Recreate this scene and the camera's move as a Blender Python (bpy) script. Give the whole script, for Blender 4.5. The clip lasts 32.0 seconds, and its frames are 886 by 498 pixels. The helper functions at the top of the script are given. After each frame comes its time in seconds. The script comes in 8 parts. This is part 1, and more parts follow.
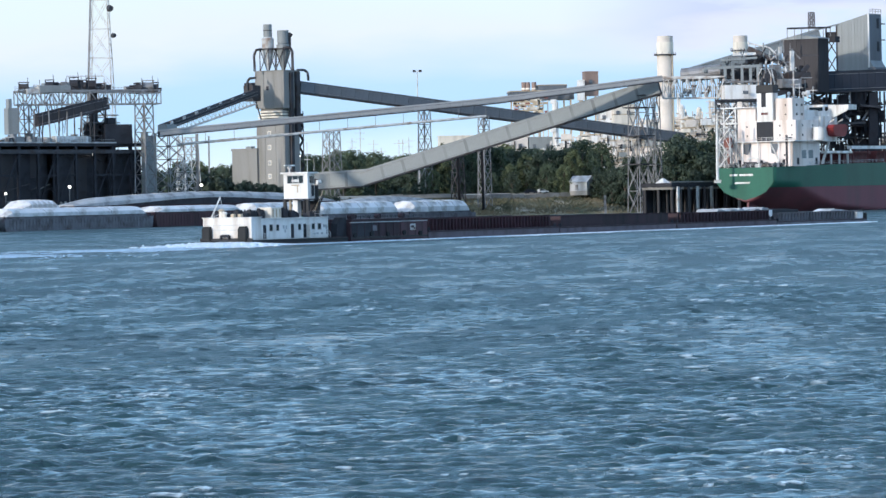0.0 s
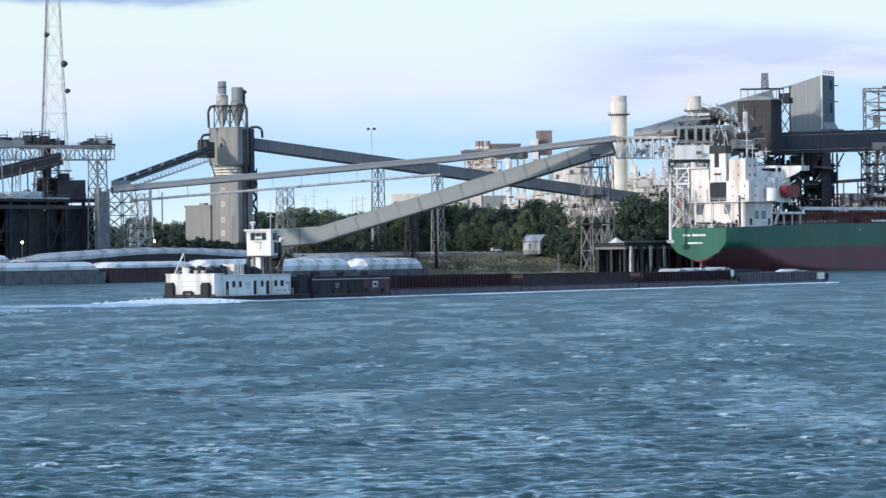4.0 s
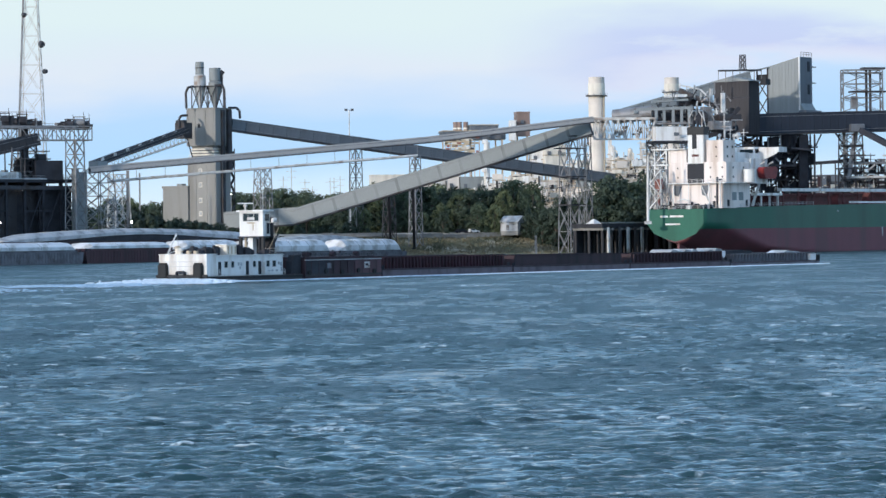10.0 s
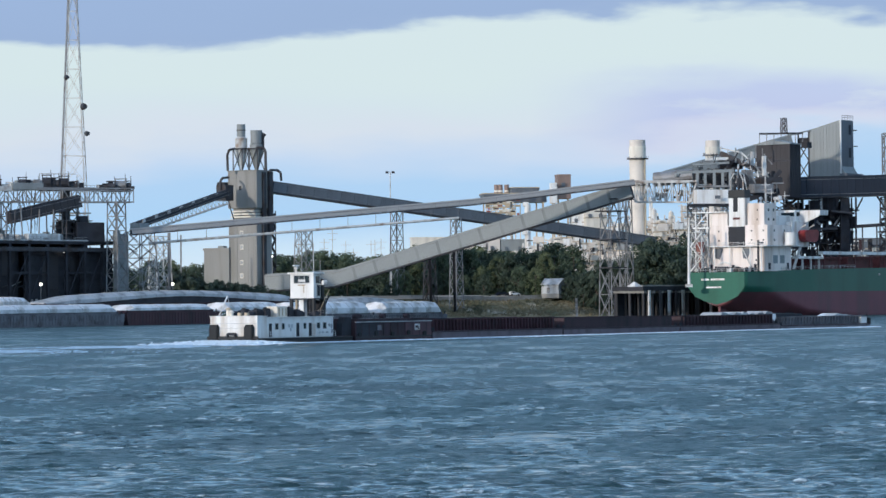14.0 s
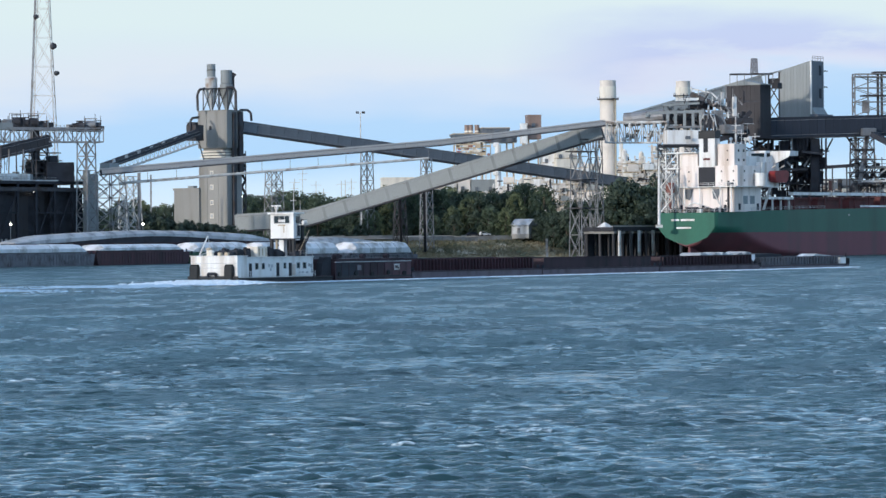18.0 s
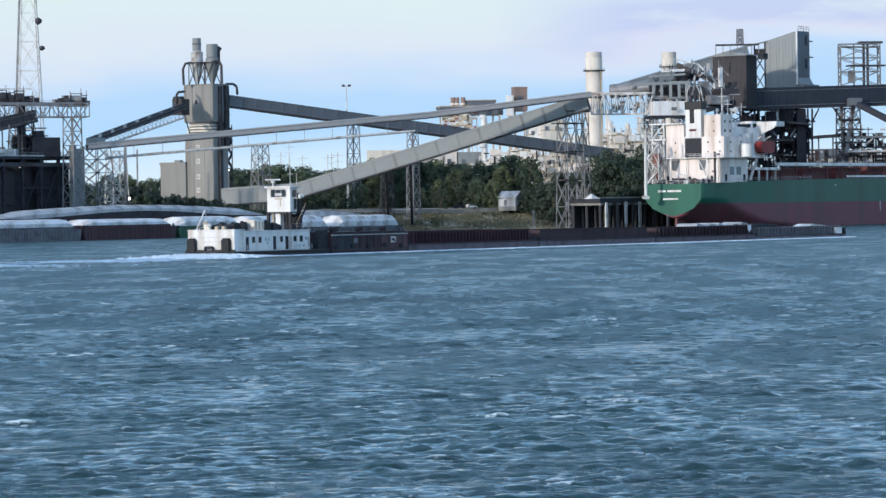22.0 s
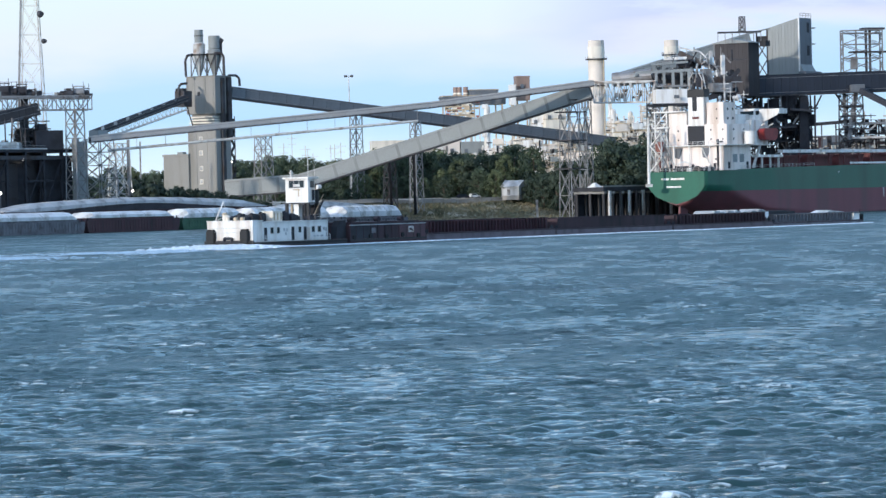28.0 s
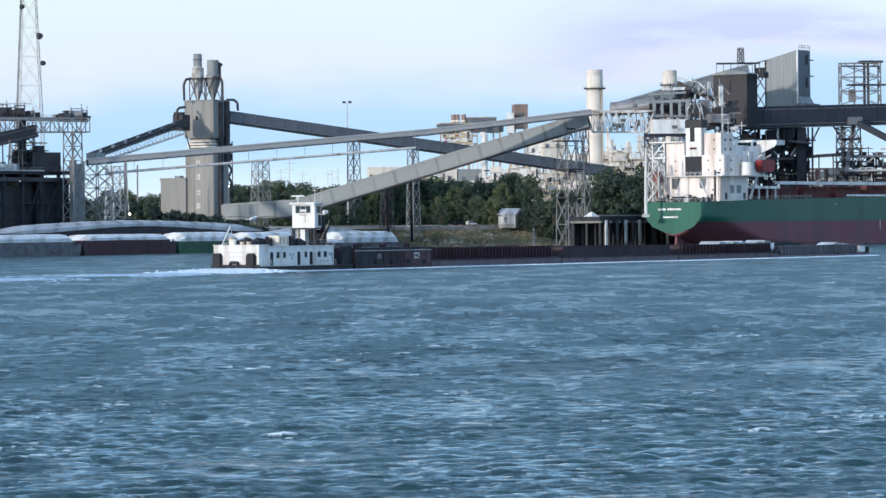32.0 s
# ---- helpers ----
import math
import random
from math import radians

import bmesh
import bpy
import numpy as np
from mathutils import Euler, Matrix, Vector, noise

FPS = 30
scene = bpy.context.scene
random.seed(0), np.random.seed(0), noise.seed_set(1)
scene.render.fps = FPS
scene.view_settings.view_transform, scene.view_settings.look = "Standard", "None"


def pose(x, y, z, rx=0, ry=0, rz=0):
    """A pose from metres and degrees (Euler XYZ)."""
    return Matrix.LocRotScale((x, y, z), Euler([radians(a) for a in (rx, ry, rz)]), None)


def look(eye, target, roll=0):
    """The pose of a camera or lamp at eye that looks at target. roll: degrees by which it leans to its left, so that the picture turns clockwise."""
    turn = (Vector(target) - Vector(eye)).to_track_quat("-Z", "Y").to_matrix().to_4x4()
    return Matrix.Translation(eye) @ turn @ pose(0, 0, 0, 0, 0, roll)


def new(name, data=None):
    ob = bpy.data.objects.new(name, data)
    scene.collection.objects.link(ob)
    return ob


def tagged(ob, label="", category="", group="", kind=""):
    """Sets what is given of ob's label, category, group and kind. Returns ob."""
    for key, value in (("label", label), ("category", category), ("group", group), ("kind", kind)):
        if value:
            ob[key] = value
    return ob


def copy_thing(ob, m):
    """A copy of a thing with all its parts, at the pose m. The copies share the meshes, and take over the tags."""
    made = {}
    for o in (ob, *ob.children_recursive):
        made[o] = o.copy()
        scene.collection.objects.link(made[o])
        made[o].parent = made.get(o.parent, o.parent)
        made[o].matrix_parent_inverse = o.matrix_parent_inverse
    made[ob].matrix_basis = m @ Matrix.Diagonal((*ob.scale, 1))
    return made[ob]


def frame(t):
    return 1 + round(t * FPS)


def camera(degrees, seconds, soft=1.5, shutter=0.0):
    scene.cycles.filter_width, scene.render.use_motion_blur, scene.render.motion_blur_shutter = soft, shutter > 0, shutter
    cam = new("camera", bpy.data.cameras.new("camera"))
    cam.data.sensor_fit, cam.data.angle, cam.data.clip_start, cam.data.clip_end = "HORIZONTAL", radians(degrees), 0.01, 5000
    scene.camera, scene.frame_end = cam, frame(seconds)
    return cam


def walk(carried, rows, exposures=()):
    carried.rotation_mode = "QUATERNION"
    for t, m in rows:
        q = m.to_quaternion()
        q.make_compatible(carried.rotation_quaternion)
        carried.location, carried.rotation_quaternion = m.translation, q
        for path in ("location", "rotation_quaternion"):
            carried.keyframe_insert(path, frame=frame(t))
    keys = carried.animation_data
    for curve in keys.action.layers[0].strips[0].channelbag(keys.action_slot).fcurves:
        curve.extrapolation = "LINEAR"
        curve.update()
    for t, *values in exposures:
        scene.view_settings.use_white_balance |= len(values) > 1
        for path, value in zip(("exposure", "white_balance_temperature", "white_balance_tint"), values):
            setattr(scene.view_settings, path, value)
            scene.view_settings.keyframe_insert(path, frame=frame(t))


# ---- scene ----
FOV = 16.23
EYE = (0.0, 0.0, 8.0)


def aim(yaw, pitch, lean):
    """The camera's pose on the levee: yaw to the right, pitch up, lean to its right, in degrees."""
    return pose(*EYE) @ pose(0, 0, 0, 0, 0, -yaw) @ pose(0, 0, 0, 90 + pitch) @ pose(0, 0, 0, 0, 0, -lean)


cam = camera(FOV, 32.0, soft=1.5)
walk(cam, [
    (0, aim(-1.332, -1.016, 1.138)),
    (0.5, aim(-1.349, -1.020, 1.206)),
    (1, aim(-1.294, -1.141, 1.323)),
    (1.5, aim(-1.137, -1.195, 1.370)),
    (2, aim(-0.983, -1.066, 1.313)),
    (2.5, aim(-0.766, -0.777, 1.175)),
    (3, aim(-0.688, -0.322, 1.004)),
    (3.5, aim(-0.557, 0.057, 0.839)),
    (5.5, aim(-0.215, -0.247, 0.653)),
    (6, aim(-0.041, -0.440, 0.656)),
    (6.5, aim(0.122, -0.592, 0.569)),
    (7, aim(0.197, -0.652, 0.582)),
    (7.5, aim(0.160, -0.617, 0.542)),
    (8, aim(0.068, -0.430, 0.636)),
    (8.5, aim(-0.013, -0.259, 0.763)),
    (9, aim(-0.074, -0.211, 0.760)),
    (9.5, aim(-0.067, -0.243, 0.772)),
    (10, aim(-0.041, -0.313, 0.676)),
    (10.5, aim(0.011, -0.195, 0.599)),
    (11, aim(0.061, 0.042, 0.527)),
    (11.5, aim(0.076, 0.436, 0.560)),
    (12, aim(-0.016, 0.980, 0.629)),
    (12.5, aim(-0.214, 1.385, 0.753)),
    (13, aim(-0.530, 1.445, 0.826)),
    (13.5, aim(-0.738, 1.248, 0.736)),
    (14, aim(-0.780, 0.848, 0.557)),
    (14.5, aim(-0.557, 0.334, 0.332)),
    (15, aim(-0.299, -0.165, 0.111)),
    (15.5, aim(-0.240, -0.461, -0.016)),
    (17.5, aim(-0.433, -0.473, 0.406)),
    (18, aim(-0.242, -0.258, 0.503)),
    (18.5, aim(-0.108, -0.202, 0.511)),
    (19, aim(-0.092, 0.053, 0.568)),
    (19.5, aim(-0.144, 0.142, 0.658)),
    (20, aim(-0.208, 0.041, 0.595)),
    (20.5, aim(-0.244, -0.257, 0.744)),
    (21, aim(-0.244, -0.519, 0.813)),
    (21.5, aim(-0.176, -0.745, 0.829)),
    (22, aim(-0.008, -0.765, 0.870)),
    (22.5, aim(0.159, -0.648, 0.794)),
    (23, aim(0.413, -0.710, 0.656)),
    (23.5, aim(0.594, -0.758, 0.570)),
    (24, aim(0.733, -0.937, 0.508)),
    (24.5, aim(0.680, -1.178, 0.583)),
    (25, aim(0.570, -1.342, 0.690)),
    (25.5, aim(0.388, -1.474, 0.900)),
    (27.5, aim(0.023, -1.073, 1.391)),
    (28, aim(-0.080, -0.952, 1.334)),
    (28.5, aim(-0.140, -0.861, 1.299)),
    (29, aim(-0.168, -0.803, 1.204)),
    (29.5, aim(-0.120, -0.792, 1.067)),
    (30, aim(-0.087, -0.717, 0.936)),
    (30.5, aim(-0.082, -0.681, 0.816)),
    (31, aim(-0.059, -0.576, 0.727)),
    (31.5, aim(-0.021, -0.491, 0.643)),
    (32, aim(0.000, -0.452, 0.573)),
], exposures=[(0, 0.20), (2, 0.20), (4, 0.12), (6, 0.07), (8, 0.12), (10, 0.03), (12, -0.06), (13, -0.12), (15, -0.12), (17, -0.03), (20, 0.0), (24, 0.04), (26, 0.13), (28, 0.18), (32, 0.13)])

# ---- light ----
SUN_AZ, SUN_EL = 226.0, 14.0   # bearing of the sun, clockwise from +y, and its height
SUN_STRENGTH = 2.5

world = bpy.data.worlds.new("evening_sky")
scene.world = world
world.use_nodes = True


def ramp_node(nt, stops, interpolation="LINEAR"):
    n = nt.nodes.new("ShaderNodeValToRGB")
    n.color_ramp.interpolation = interpolation
    el = n.color_ramp.elements
    while len(el) < len(stops):
        el.new(0.5)
    for e, (pos, col) in zip(el, stops):
        e.position = pos
        e.color = (*col, 1) if len(col) == 3 else col
    return n


def make_sky():
    nt = world.node_tree
    nt.nodes.clear()
    L = nt.links.new
    out = nt.nodes.new("ShaderNodeOutputWorld")
    bg = nt.nodes.new("ShaderNodeBackground")
    sky = nt.nodes.new("ShaderNodeTexSky")
    sky.sky_type = "NISHITA"
    sky.sun_disc = False
    sky.sun_elevation = radians(SUN_EL)
    sky.sun_rotation = radians(SUN_AZ)
    sky.air_density, sky.dust_density, sky.ozone_density = 1.0, 1.2, 1.5
    tc = nt.nodes.new("ShaderNodeTexCoord")
    sep = nt.nodes.new("ShaderNodeSeparateXYZ")
    L(tc.outputs["Generated"], sep.inputs[0])
    # cloud banks: long flat noise shifts the height at which the colours change
    mp = nt.nodes.new("ShaderNodeMapping")
    mp.inputs["Scale"].default_value = (9, 9, 34)
    mp.inputs["Location"].default_value = (0.35, 0.1, 0.2)
    L(tc.outputs["Generated"], mp.inputs[0])
    nz = nt.nodes.new("ShaderNodeTexNoise")
    nz.inputs["Scale"].default_value = 1.0
    nz.inputs["Detail"].default_value = 6
    nz.inputs["Roughness"].default_value = 0.5
    L(mp.outputs[0], nz.inputs[0])
    ma = nt.nodes.new("ShaderNodeMath")
    ma.operation = "MULTIPLY_ADD"
    L(nz.outputs["Fac"], ma.inputs[0])
    ma.inputs[1].default_value = 0.036
    ma.inputs[2].default_value = -0.018
    ad = nt.nodes.new("ShaderNodeMath")
    ad.operation = "ADD"
    lift = nt.nodes.new("ShaderNodeMath")
    lift.operation = "MULTIPLY_ADD"
    L(sep.outputs["X"], lift.inputs[0])
    lift.inputs[1].default_value = -0.034
    L(sep.outputs["Z"], lift.inputs[2])
    L(lift.outputs[0], ad.inputs[0])
    L(ma.outputs[0], ad.inputs[1])
    low = nt.nodes.new("ShaderNodeMapRange")
    L(ad.outputs[0], low.inputs[0])
    low.inputs[1].default_value, low.inputs[2].default_value = 0.0, 0.25
    ramp = ramp_node(nt, [
        (0.00, (0.78, 0.87, 0.96)), (0.05, (0.62, 0.80, 0.96)), (0.11, (0.43, 0.67, 0.94)), (0.16, (0.45, 0.67, 0.93)),
        (0.195, (0.58, 0.72, 0.91)), (0.222, (0.69, 0.77, 0.87)), (0.255, (0.68, 0.80, 0.86)), (0.29, (0.69, 0.82, 0.85)), (0.338, (0.69, 0.82, 0.85)),
        (0.348, (0.34, 0.47, 0.71)), (0.44, (0.35, 0.49, 0.75)), (0.475, (0.62, 0.88, 1.08)), (0.60, (0.46, 0.76, 1.08)), (0.78, (0.36, 0.68, 1.04)), (1.0, (0.32, 0.66, 1.06))])
    L(low.outputs[0], ramp.inputs[0])
    # a low lavender bank with pinkish heaps, broken by fine noise
    mp2 = nt.nodes.new("ShaderNodeMapping")
    mp2.inputs["Scale"].default_value = (16, 16, 75)
    mp2.inputs["Location"].default_value = (1.7, 0.4, 0.9)
    L(tc.outputs["Generated"], mp2.inputs[0])
    heap = nt.nodes.new("ShaderNodeTexNoise")
    heap.inputs["Scale"].default_value = 1.0
    heap.inputs["Detail"].default_value = 7
    heap.inputs["Roughness"].default_value = 0.55
    L(mp2.outputs[0], heap.inputs[0])
    band = ramp_node(nt, [(0.0, (0, 0, 0)), (0.18, (0, 0, 0)), (0.212, (1, 1, 1)), (0.238, (1, 1, 1)), (0.272, (0, 0, 0))])
    L(low.outputs[0], band.inputs[0])
    puff = ramp_node(nt, [(0.33, (0, 0, 0)), (0.46, (1, 1, 1))])
    L(heap.outputs["Fac"], puff.inputs[0])
    east = nt.nodes.new("ShaderNodeMapRange")
    L(sep.outputs["X"], east.inputs[0])
    east.inputs[1].default_value, east.inputs[2].default_value = 0.015, 0.06
    part_band = nt.nodes.new("ShaderNodeMath")
    part_band.operation = "MULTIPLY"
    L(band.outputs[0], part_band.inputs[0])
    L(east.outputs[0], part_band.inputs[1])
    cover = nt.nodes.new("ShaderNodeMath")
    cover.operation = "MULTIPLY"
    L(part_band.outputs[0], cover.inputs[0])
    L(puff.outputs[0], cover.inputs[1])
    tint = ramp_node(nt, [(0.185, (0.82, 0.78, 0.86)), (0.215, (0.54, 0.62, 0.86)), (0.28, (0.55, 0.66, 0.88))])
    L(low.outputs[0], tint.inputs[0])
    clouds = nt.nodes.new("ShaderNodeMix")
    clouds.data_type = "RGBA"
    L(cover.outputs[0], clouds.inputs["Factor"])
    L(ramp.outputs[0], clouds.inputs["A"])
    L(tint.outputs[0], clouds.inputs["B"])
    # higher up the clear sky takes over
    hi = nt.nodes.new("ShaderNodeMapRange")
    L(sep.outputs["Z"], hi.inputs[0])
    hi.inputs[1].default_value, hi.inputs[2].default_value = 0.26, 0.6
    mul = nt.nodes.new("ShaderNodeVectorMath")
    mul.operation = "SCALE"
    L(sky.outputs[0], mul.inputs[0])
    mul.inputs["Scale"].default_value = 0.38
    mix = nt.nodes.new("ShaderNodeMix")
    mix.data_type = "RGBA"
    L(hi.outputs[0], mix.inputs["Factor"])
    L(clouds.outputs["Result"], mix.inputs["A"])
    L(mul.outputs[0], mix.inputs["B"])
    L(mix.outputs["Result"], bg.inputs[0])
    bg.inputs[1].default_value = 1.06
    L(bg.outputs[0], out.inputs[0])


make_sky()
sun = new("sun", bpy.data.lights.new("sun", "SUN"))
sun.data.energy, sun.data.angle, sun.data.color = SUN_STRENGTH, radians(2.5), (1.0, 0.91, 0.81)
sun.matrix_world = look((0, 0, 300), (-300 * math.sin(radians(SUN_AZ)), -300 * math.cos(radians(SUN_AZ)), 300 - 300 * math.tan(radians(SUN_EL))))

# ---- materials ----


def surface(name, col, rough=0.6, metal=0.0, vary=0.25, scale=0.35, grain=3.0, stain=None, bump=0.15, streak=False, island=False):
    """A worn surface: base colour varied by large stains and fine grain, with rain streaks where asked, and fine relief."""
    m = bpy.data.materials.new(name)
    m.use_nodes = True
    nt = m.node_tree
    L = nt.links.new
    b = nt.nodes["Principled BSDF"]
    tc = nt.nodes.new("ShaderNodeTexCoord")
    mp = nt.nodes.new("ShaderNodeMapping")
    L(tc.outputs["Object"], mp.inputs[0])
    if streak:
        mp.inputs["Scale"].default_value = (1, 1, 0.12)
    big = nt.nodes.new("ShaderNodeTexNoise")
    big.inputs["Scale"].default_value = scale
    big.inputs["Detail"].default_value = 5
    L(mp.outputs[0], big.inputs[0])
    fine = nt.nodes.new("ShaderNodeTexNoise")
    fine.inputs["Scale"].default_value = grain
    fine.inputs["Detail"].default_value = 3
    L(tc.outputs["Object"], fine.inputs[0])
    dark = tuple(c * (1 - vary) for c in col) if stain is None else stain
    lite = tuple(min(1, c * (1 + vary * 0.5)) for c in col)
    r1 = ramp_node(nt, [(0.32, dark), (0.52, col), (0.75, lite)])
    L(big.outputs["Fac"], r1.inputs[0])
    mx = nt.nodes.new("ShaderNodeMix")
    mx.data_type, mx.blend_type = "RGBA", "OVERLAY"
    mx.inputs["Factor"].default_value = 0.22
    L(r1.outputs[0], mx.inputs["A"])
    L(fine.outputs["Fac"], mx.inputs["B"])
    last = mx.outputs["Result"]
    info = nt.nodes.new("ShaderNodeNewGeometry" if island else "ShaderNodeObjectInfo")
    hs = nt.nodes.new("ShaderNodeHueSaturation")
    mr = nt.nodes.new("ShaderNodeMapRange")
    L(info.outputs["Random Per Island" if island else "Random"], mr.inputs[0])
    mr.inputs[3].default_value, mr.inputs[4].default_value = 1 - 0.35 * vary, 1 + 0.35 * vary
    L(mr.outputs[0], hs.inputs["Value"])
    L(last, hs.inputs["Color"])
    L(hs.outputs[0], b.inputs["Base Color"])
    b.inputs["Roughness"].default_value = rough
    b.inputs["Metallic"].default_value = metal
    if bump:
        bp = nt.nodes.new("ShaderNodeBump")
        bp.inputs["Strength"].default_value = bump
        bp.inputs["Distance"].default_value = 0.1
        L(fine.outputs["Fac"], bp.inputs["Height"])
        L(bp.outputs[0], b.inputs["Normal"])
    return m


def glow(name, col, power):
    m = bpy.data.materials.new(name)
    m.use_nodes = True
    b = m.node_tree.nodes["Principled BSDF"]
    b.inputs["Base Color"].default_value = (*col, 1)
    b.inputs["Emission Color"].default_value = (*col, 1)
    b.inputs["Emission Strength"].default_value = power
    return m


def glass(name, col=(0.02, 0.03, 0.035)):
    m = bpy.data.materials.new(name)
    m.use_nodes = True
    b = m.node_tree.nodes["Principled BSDF"]
    b.inputs["Base Color"].default_value = (*col, 1)
    b.inputs["Roughness"].default_value = 0.06
    b.inputs["IOR"].default_value = 1.5
    return m


M = {
    "white": surface("white_paint", (0.78, 0.77, 0.75), 0.45, vary=0.16, stain=(0.52, 0.46, 0.40), scale=0.5, streak=True),
    "shipcream": surface("warm_white_ship_paint", (0.84, 0.745, 0.69), 0.5, vary=0.14, stain=(0.58, 0.46, 0.38), scale=0.3, streak=True),
    "mooredred": surface("faded_red_hull", (0.085, 0.040, 0.046), 0.7, vary=0.4, stain=(0.05, 0.03, 0.034), streak=True),
    "cream": surface("cream_paint", (0.74, 0.68, 0.59), 0.5, vary=0.2, streak=True),
    "black": surface("black_paint", (0.018, 0.018, 0.02), 0.5, vary=0.4),
    "navy": surface("dark_blue_paint", (0.006, 0.008, 0.016), 0.45, vary=0.3),
    "rubber": surface("rubber", (0.02, 0.02, 0.02), 0.85, vary=0.4),
    "green": surface("green_hull_paint", (0.018, 0.115, 0.075), 0.42, vary=0.3, scale=0.12, streak=True),
    "red": surface("red_boot_paint", (0.185, 0.062, 0.074), 0.6, vary=0.35, scale=0.12, stain=(0.13, 0.065, 0.068), streak=True),
    "hatch": surface("red_oxide_paint", (0.13, 0.03, 0.03), 0.6, vary=0.35),
    "bargered": surface("dark_red_barge_paint", (0.058, 0.022, 0.030), 0.7, vary=0.4, stain=(0.024, 0.017, 0.018), streak=True),
    "orange": surface("lifeboat_red", (0.25, 0.03, 0.03), 0.5, vary=0.3),
    "rust": surface("rusty_steel", (0.044, 0.022, 0.028), 0.75, vary=0.45, scale=0.5, stain=(0.019, 0.013, 0.015), streak=True),
    "hullgrey": surface("grey_barge_hull", (0.15, 0.15, 0.165), 0.7, vary=0.35, scale=0.4, stain=(0.075, 0.062, 0.065)),
    "towhull": surface("mauve_grey_barge_hull", (0.115, 0.092, 0.105), 0.7, vary=0.4, scale=0.4, stain=(0.06, 0.045, 0.05), streak=True),
    "steel": surface("galvanised_steel", (0.24, 0.245, 0.255), 0.55, 0.25, vary=0.3, stain=(0.17, 0.145, 0.13)),
    "pale": surface("pale_grey_paint", (0.55, 0.55, 0.54), 0.55, vary=0.3, stain=(0.30, 0.22, 0.17)),
    "darksteel": surface("dark_weathered_steel", (0.058, 0.058, 0.066), 0.65, 0.2, vary=0.5, stain=(0.045, 0.03, 0.026)),
    "brown": surface("brown_cladding", (0.040, 0.036, 0.040), 0.7, vary=0.15, streak=True),
    # near-black steel, also the painted shade of dock bays and pile backing
    "dark": surface("dark_steel_and_shade", (0.025, 0.026, 0.034), 0.75, vary=0.5),
    "night": surface("navy_black_cladding", (0.016, 0.022, 0.037), 0.65, vary=0.3, streak=True),
    "shedpale": surface("pale_sheet_metal", (0.46, 0.48, 0.50), 0.5, vary=0.2, stain=(0.30, 0.29, 0.27), streak=True),
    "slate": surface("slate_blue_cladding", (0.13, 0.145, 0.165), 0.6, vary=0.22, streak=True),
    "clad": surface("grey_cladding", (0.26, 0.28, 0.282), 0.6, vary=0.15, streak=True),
    "panel": surface("pale_gallery_panel", (0.275, 0.295, 0.292), 0.55, vary=0.1, scale=0.1),
    "joint": surface("weathered_joint_strip", (0.22, 0.235, 0.232), 0.65, vary=0.3, streak=True),
    "concrete": surface("silo_concrete", (0.27, 0.262, 0.246), 0.85, vary=0.2, scale=0.2, stain=(0.20, 0.19, 0.172), streak=True),
    "creamsteel": surface("cream_steel", (0.70, 0.625, 0.555), 0.6, vary=0.25, scale=0.1),
    "tan": surface("tan_plant_steel", (0.50, 0.40, 0.28), 0.6, vary=0.3, scale=0.1),
    "cover": surface("white_barge_cover", (0.70, 0.70, 0.71), 0.5, vary=0.2, scale=0.25, stain=(0.36, 0.34, 0.31)),
    "bargegreen": surface("green_barge_paint", (0.05, 0.13, 0.08), 0.6, vary=0.35),
    "timber": surface("weathered_timber", (0.058, 0.054, 0.056), 0.85, vary=0.45, streak=True),
    "sandy": surface("pale_dirt", (0.52, 0.46, 0.38), 0.95, vary=0.3, scale=0.15),
    "sunbrown": surface("brown_plant_cladding", (0.27, 0.19, 0.16), 0.7, vary=0.25, streak=True),
    "bark": surface("bark", (0.09, 0.07, 0.055), 0.9, vary=0.3),
    "willow": surface("pale_willow_leaves", (0.115, 0.14, 0.066), 0.7, vary=0.4, scale=0.25, stain=(0.06, 0.08, 0.036), island=True),
    "leaf": surface("willow_leaves", (0.068, 0.098, 0.056), 0.7, vary=0.45, scale=0.25, stain=(0.036, 0.055, 0.028), island=True),
    "leafdark": surface("dark_leaves", (0.040, 0.062, 0.039), 0.7, vary=0.45, scale=0.25, stain=(0.02, 0.034, 0.02), island=True),
    "reddish": surface("red_lattice_paint", (0.27, 0.10, 0.08), 0.6, vary=0.3),
    "foam": surface("river_foam", (0.74, 0.83, 0.90), 0.9, vary=0.25, scale=1.0),
    "wash": surface("thin_foam", (0.46, 0.60, 0.71), 0.9, vary=0.3, scale=0.3, island=True),
    "tarp": surface("tarpaulin", (0.42, 0.43, 0.44), 0.7, vary=0.3, scale=0.3, stain=(0.25, 0.25, 0.25)),
    "belt": surface("gallery_sheeting", (0.40, 0.39, 0.385), 0.55, vary=0.1, scale=0.08),
    "feather": surface("grey_feathers", (0.085, 0.08, 0.078), 0.8, vary=0.2, scale=6.0, grain=40),
    "plume": surface("white_feathers", (0.78, 0.78, 0.77), 0.8, vary=0.1, scale=6.0, grain=40),
    "beak": surface("yellow_beak", (0.55, 0.32, 0.06), 0.5, vary=0.1, scale=20.0),
    "glass": glass("dark_glass"),
    "lamp": glow("lamp_glow", (1.0, 0.95, 0.85), 6.0),
}

# ---- small builders ----
ROOT = {}


def thing(name, label, category, group="", at=(0, 0, 0), turn=0.0, kind=""):
    ob = new(name)
    ob.empty_display_size = 0.5
    ob.matrix_basis = pose(*at, 0, 0, turn)
    ROOT[ob.name] = ob.matrix_basis.inverted()
    return tagged(ob, label, category, group, kind)


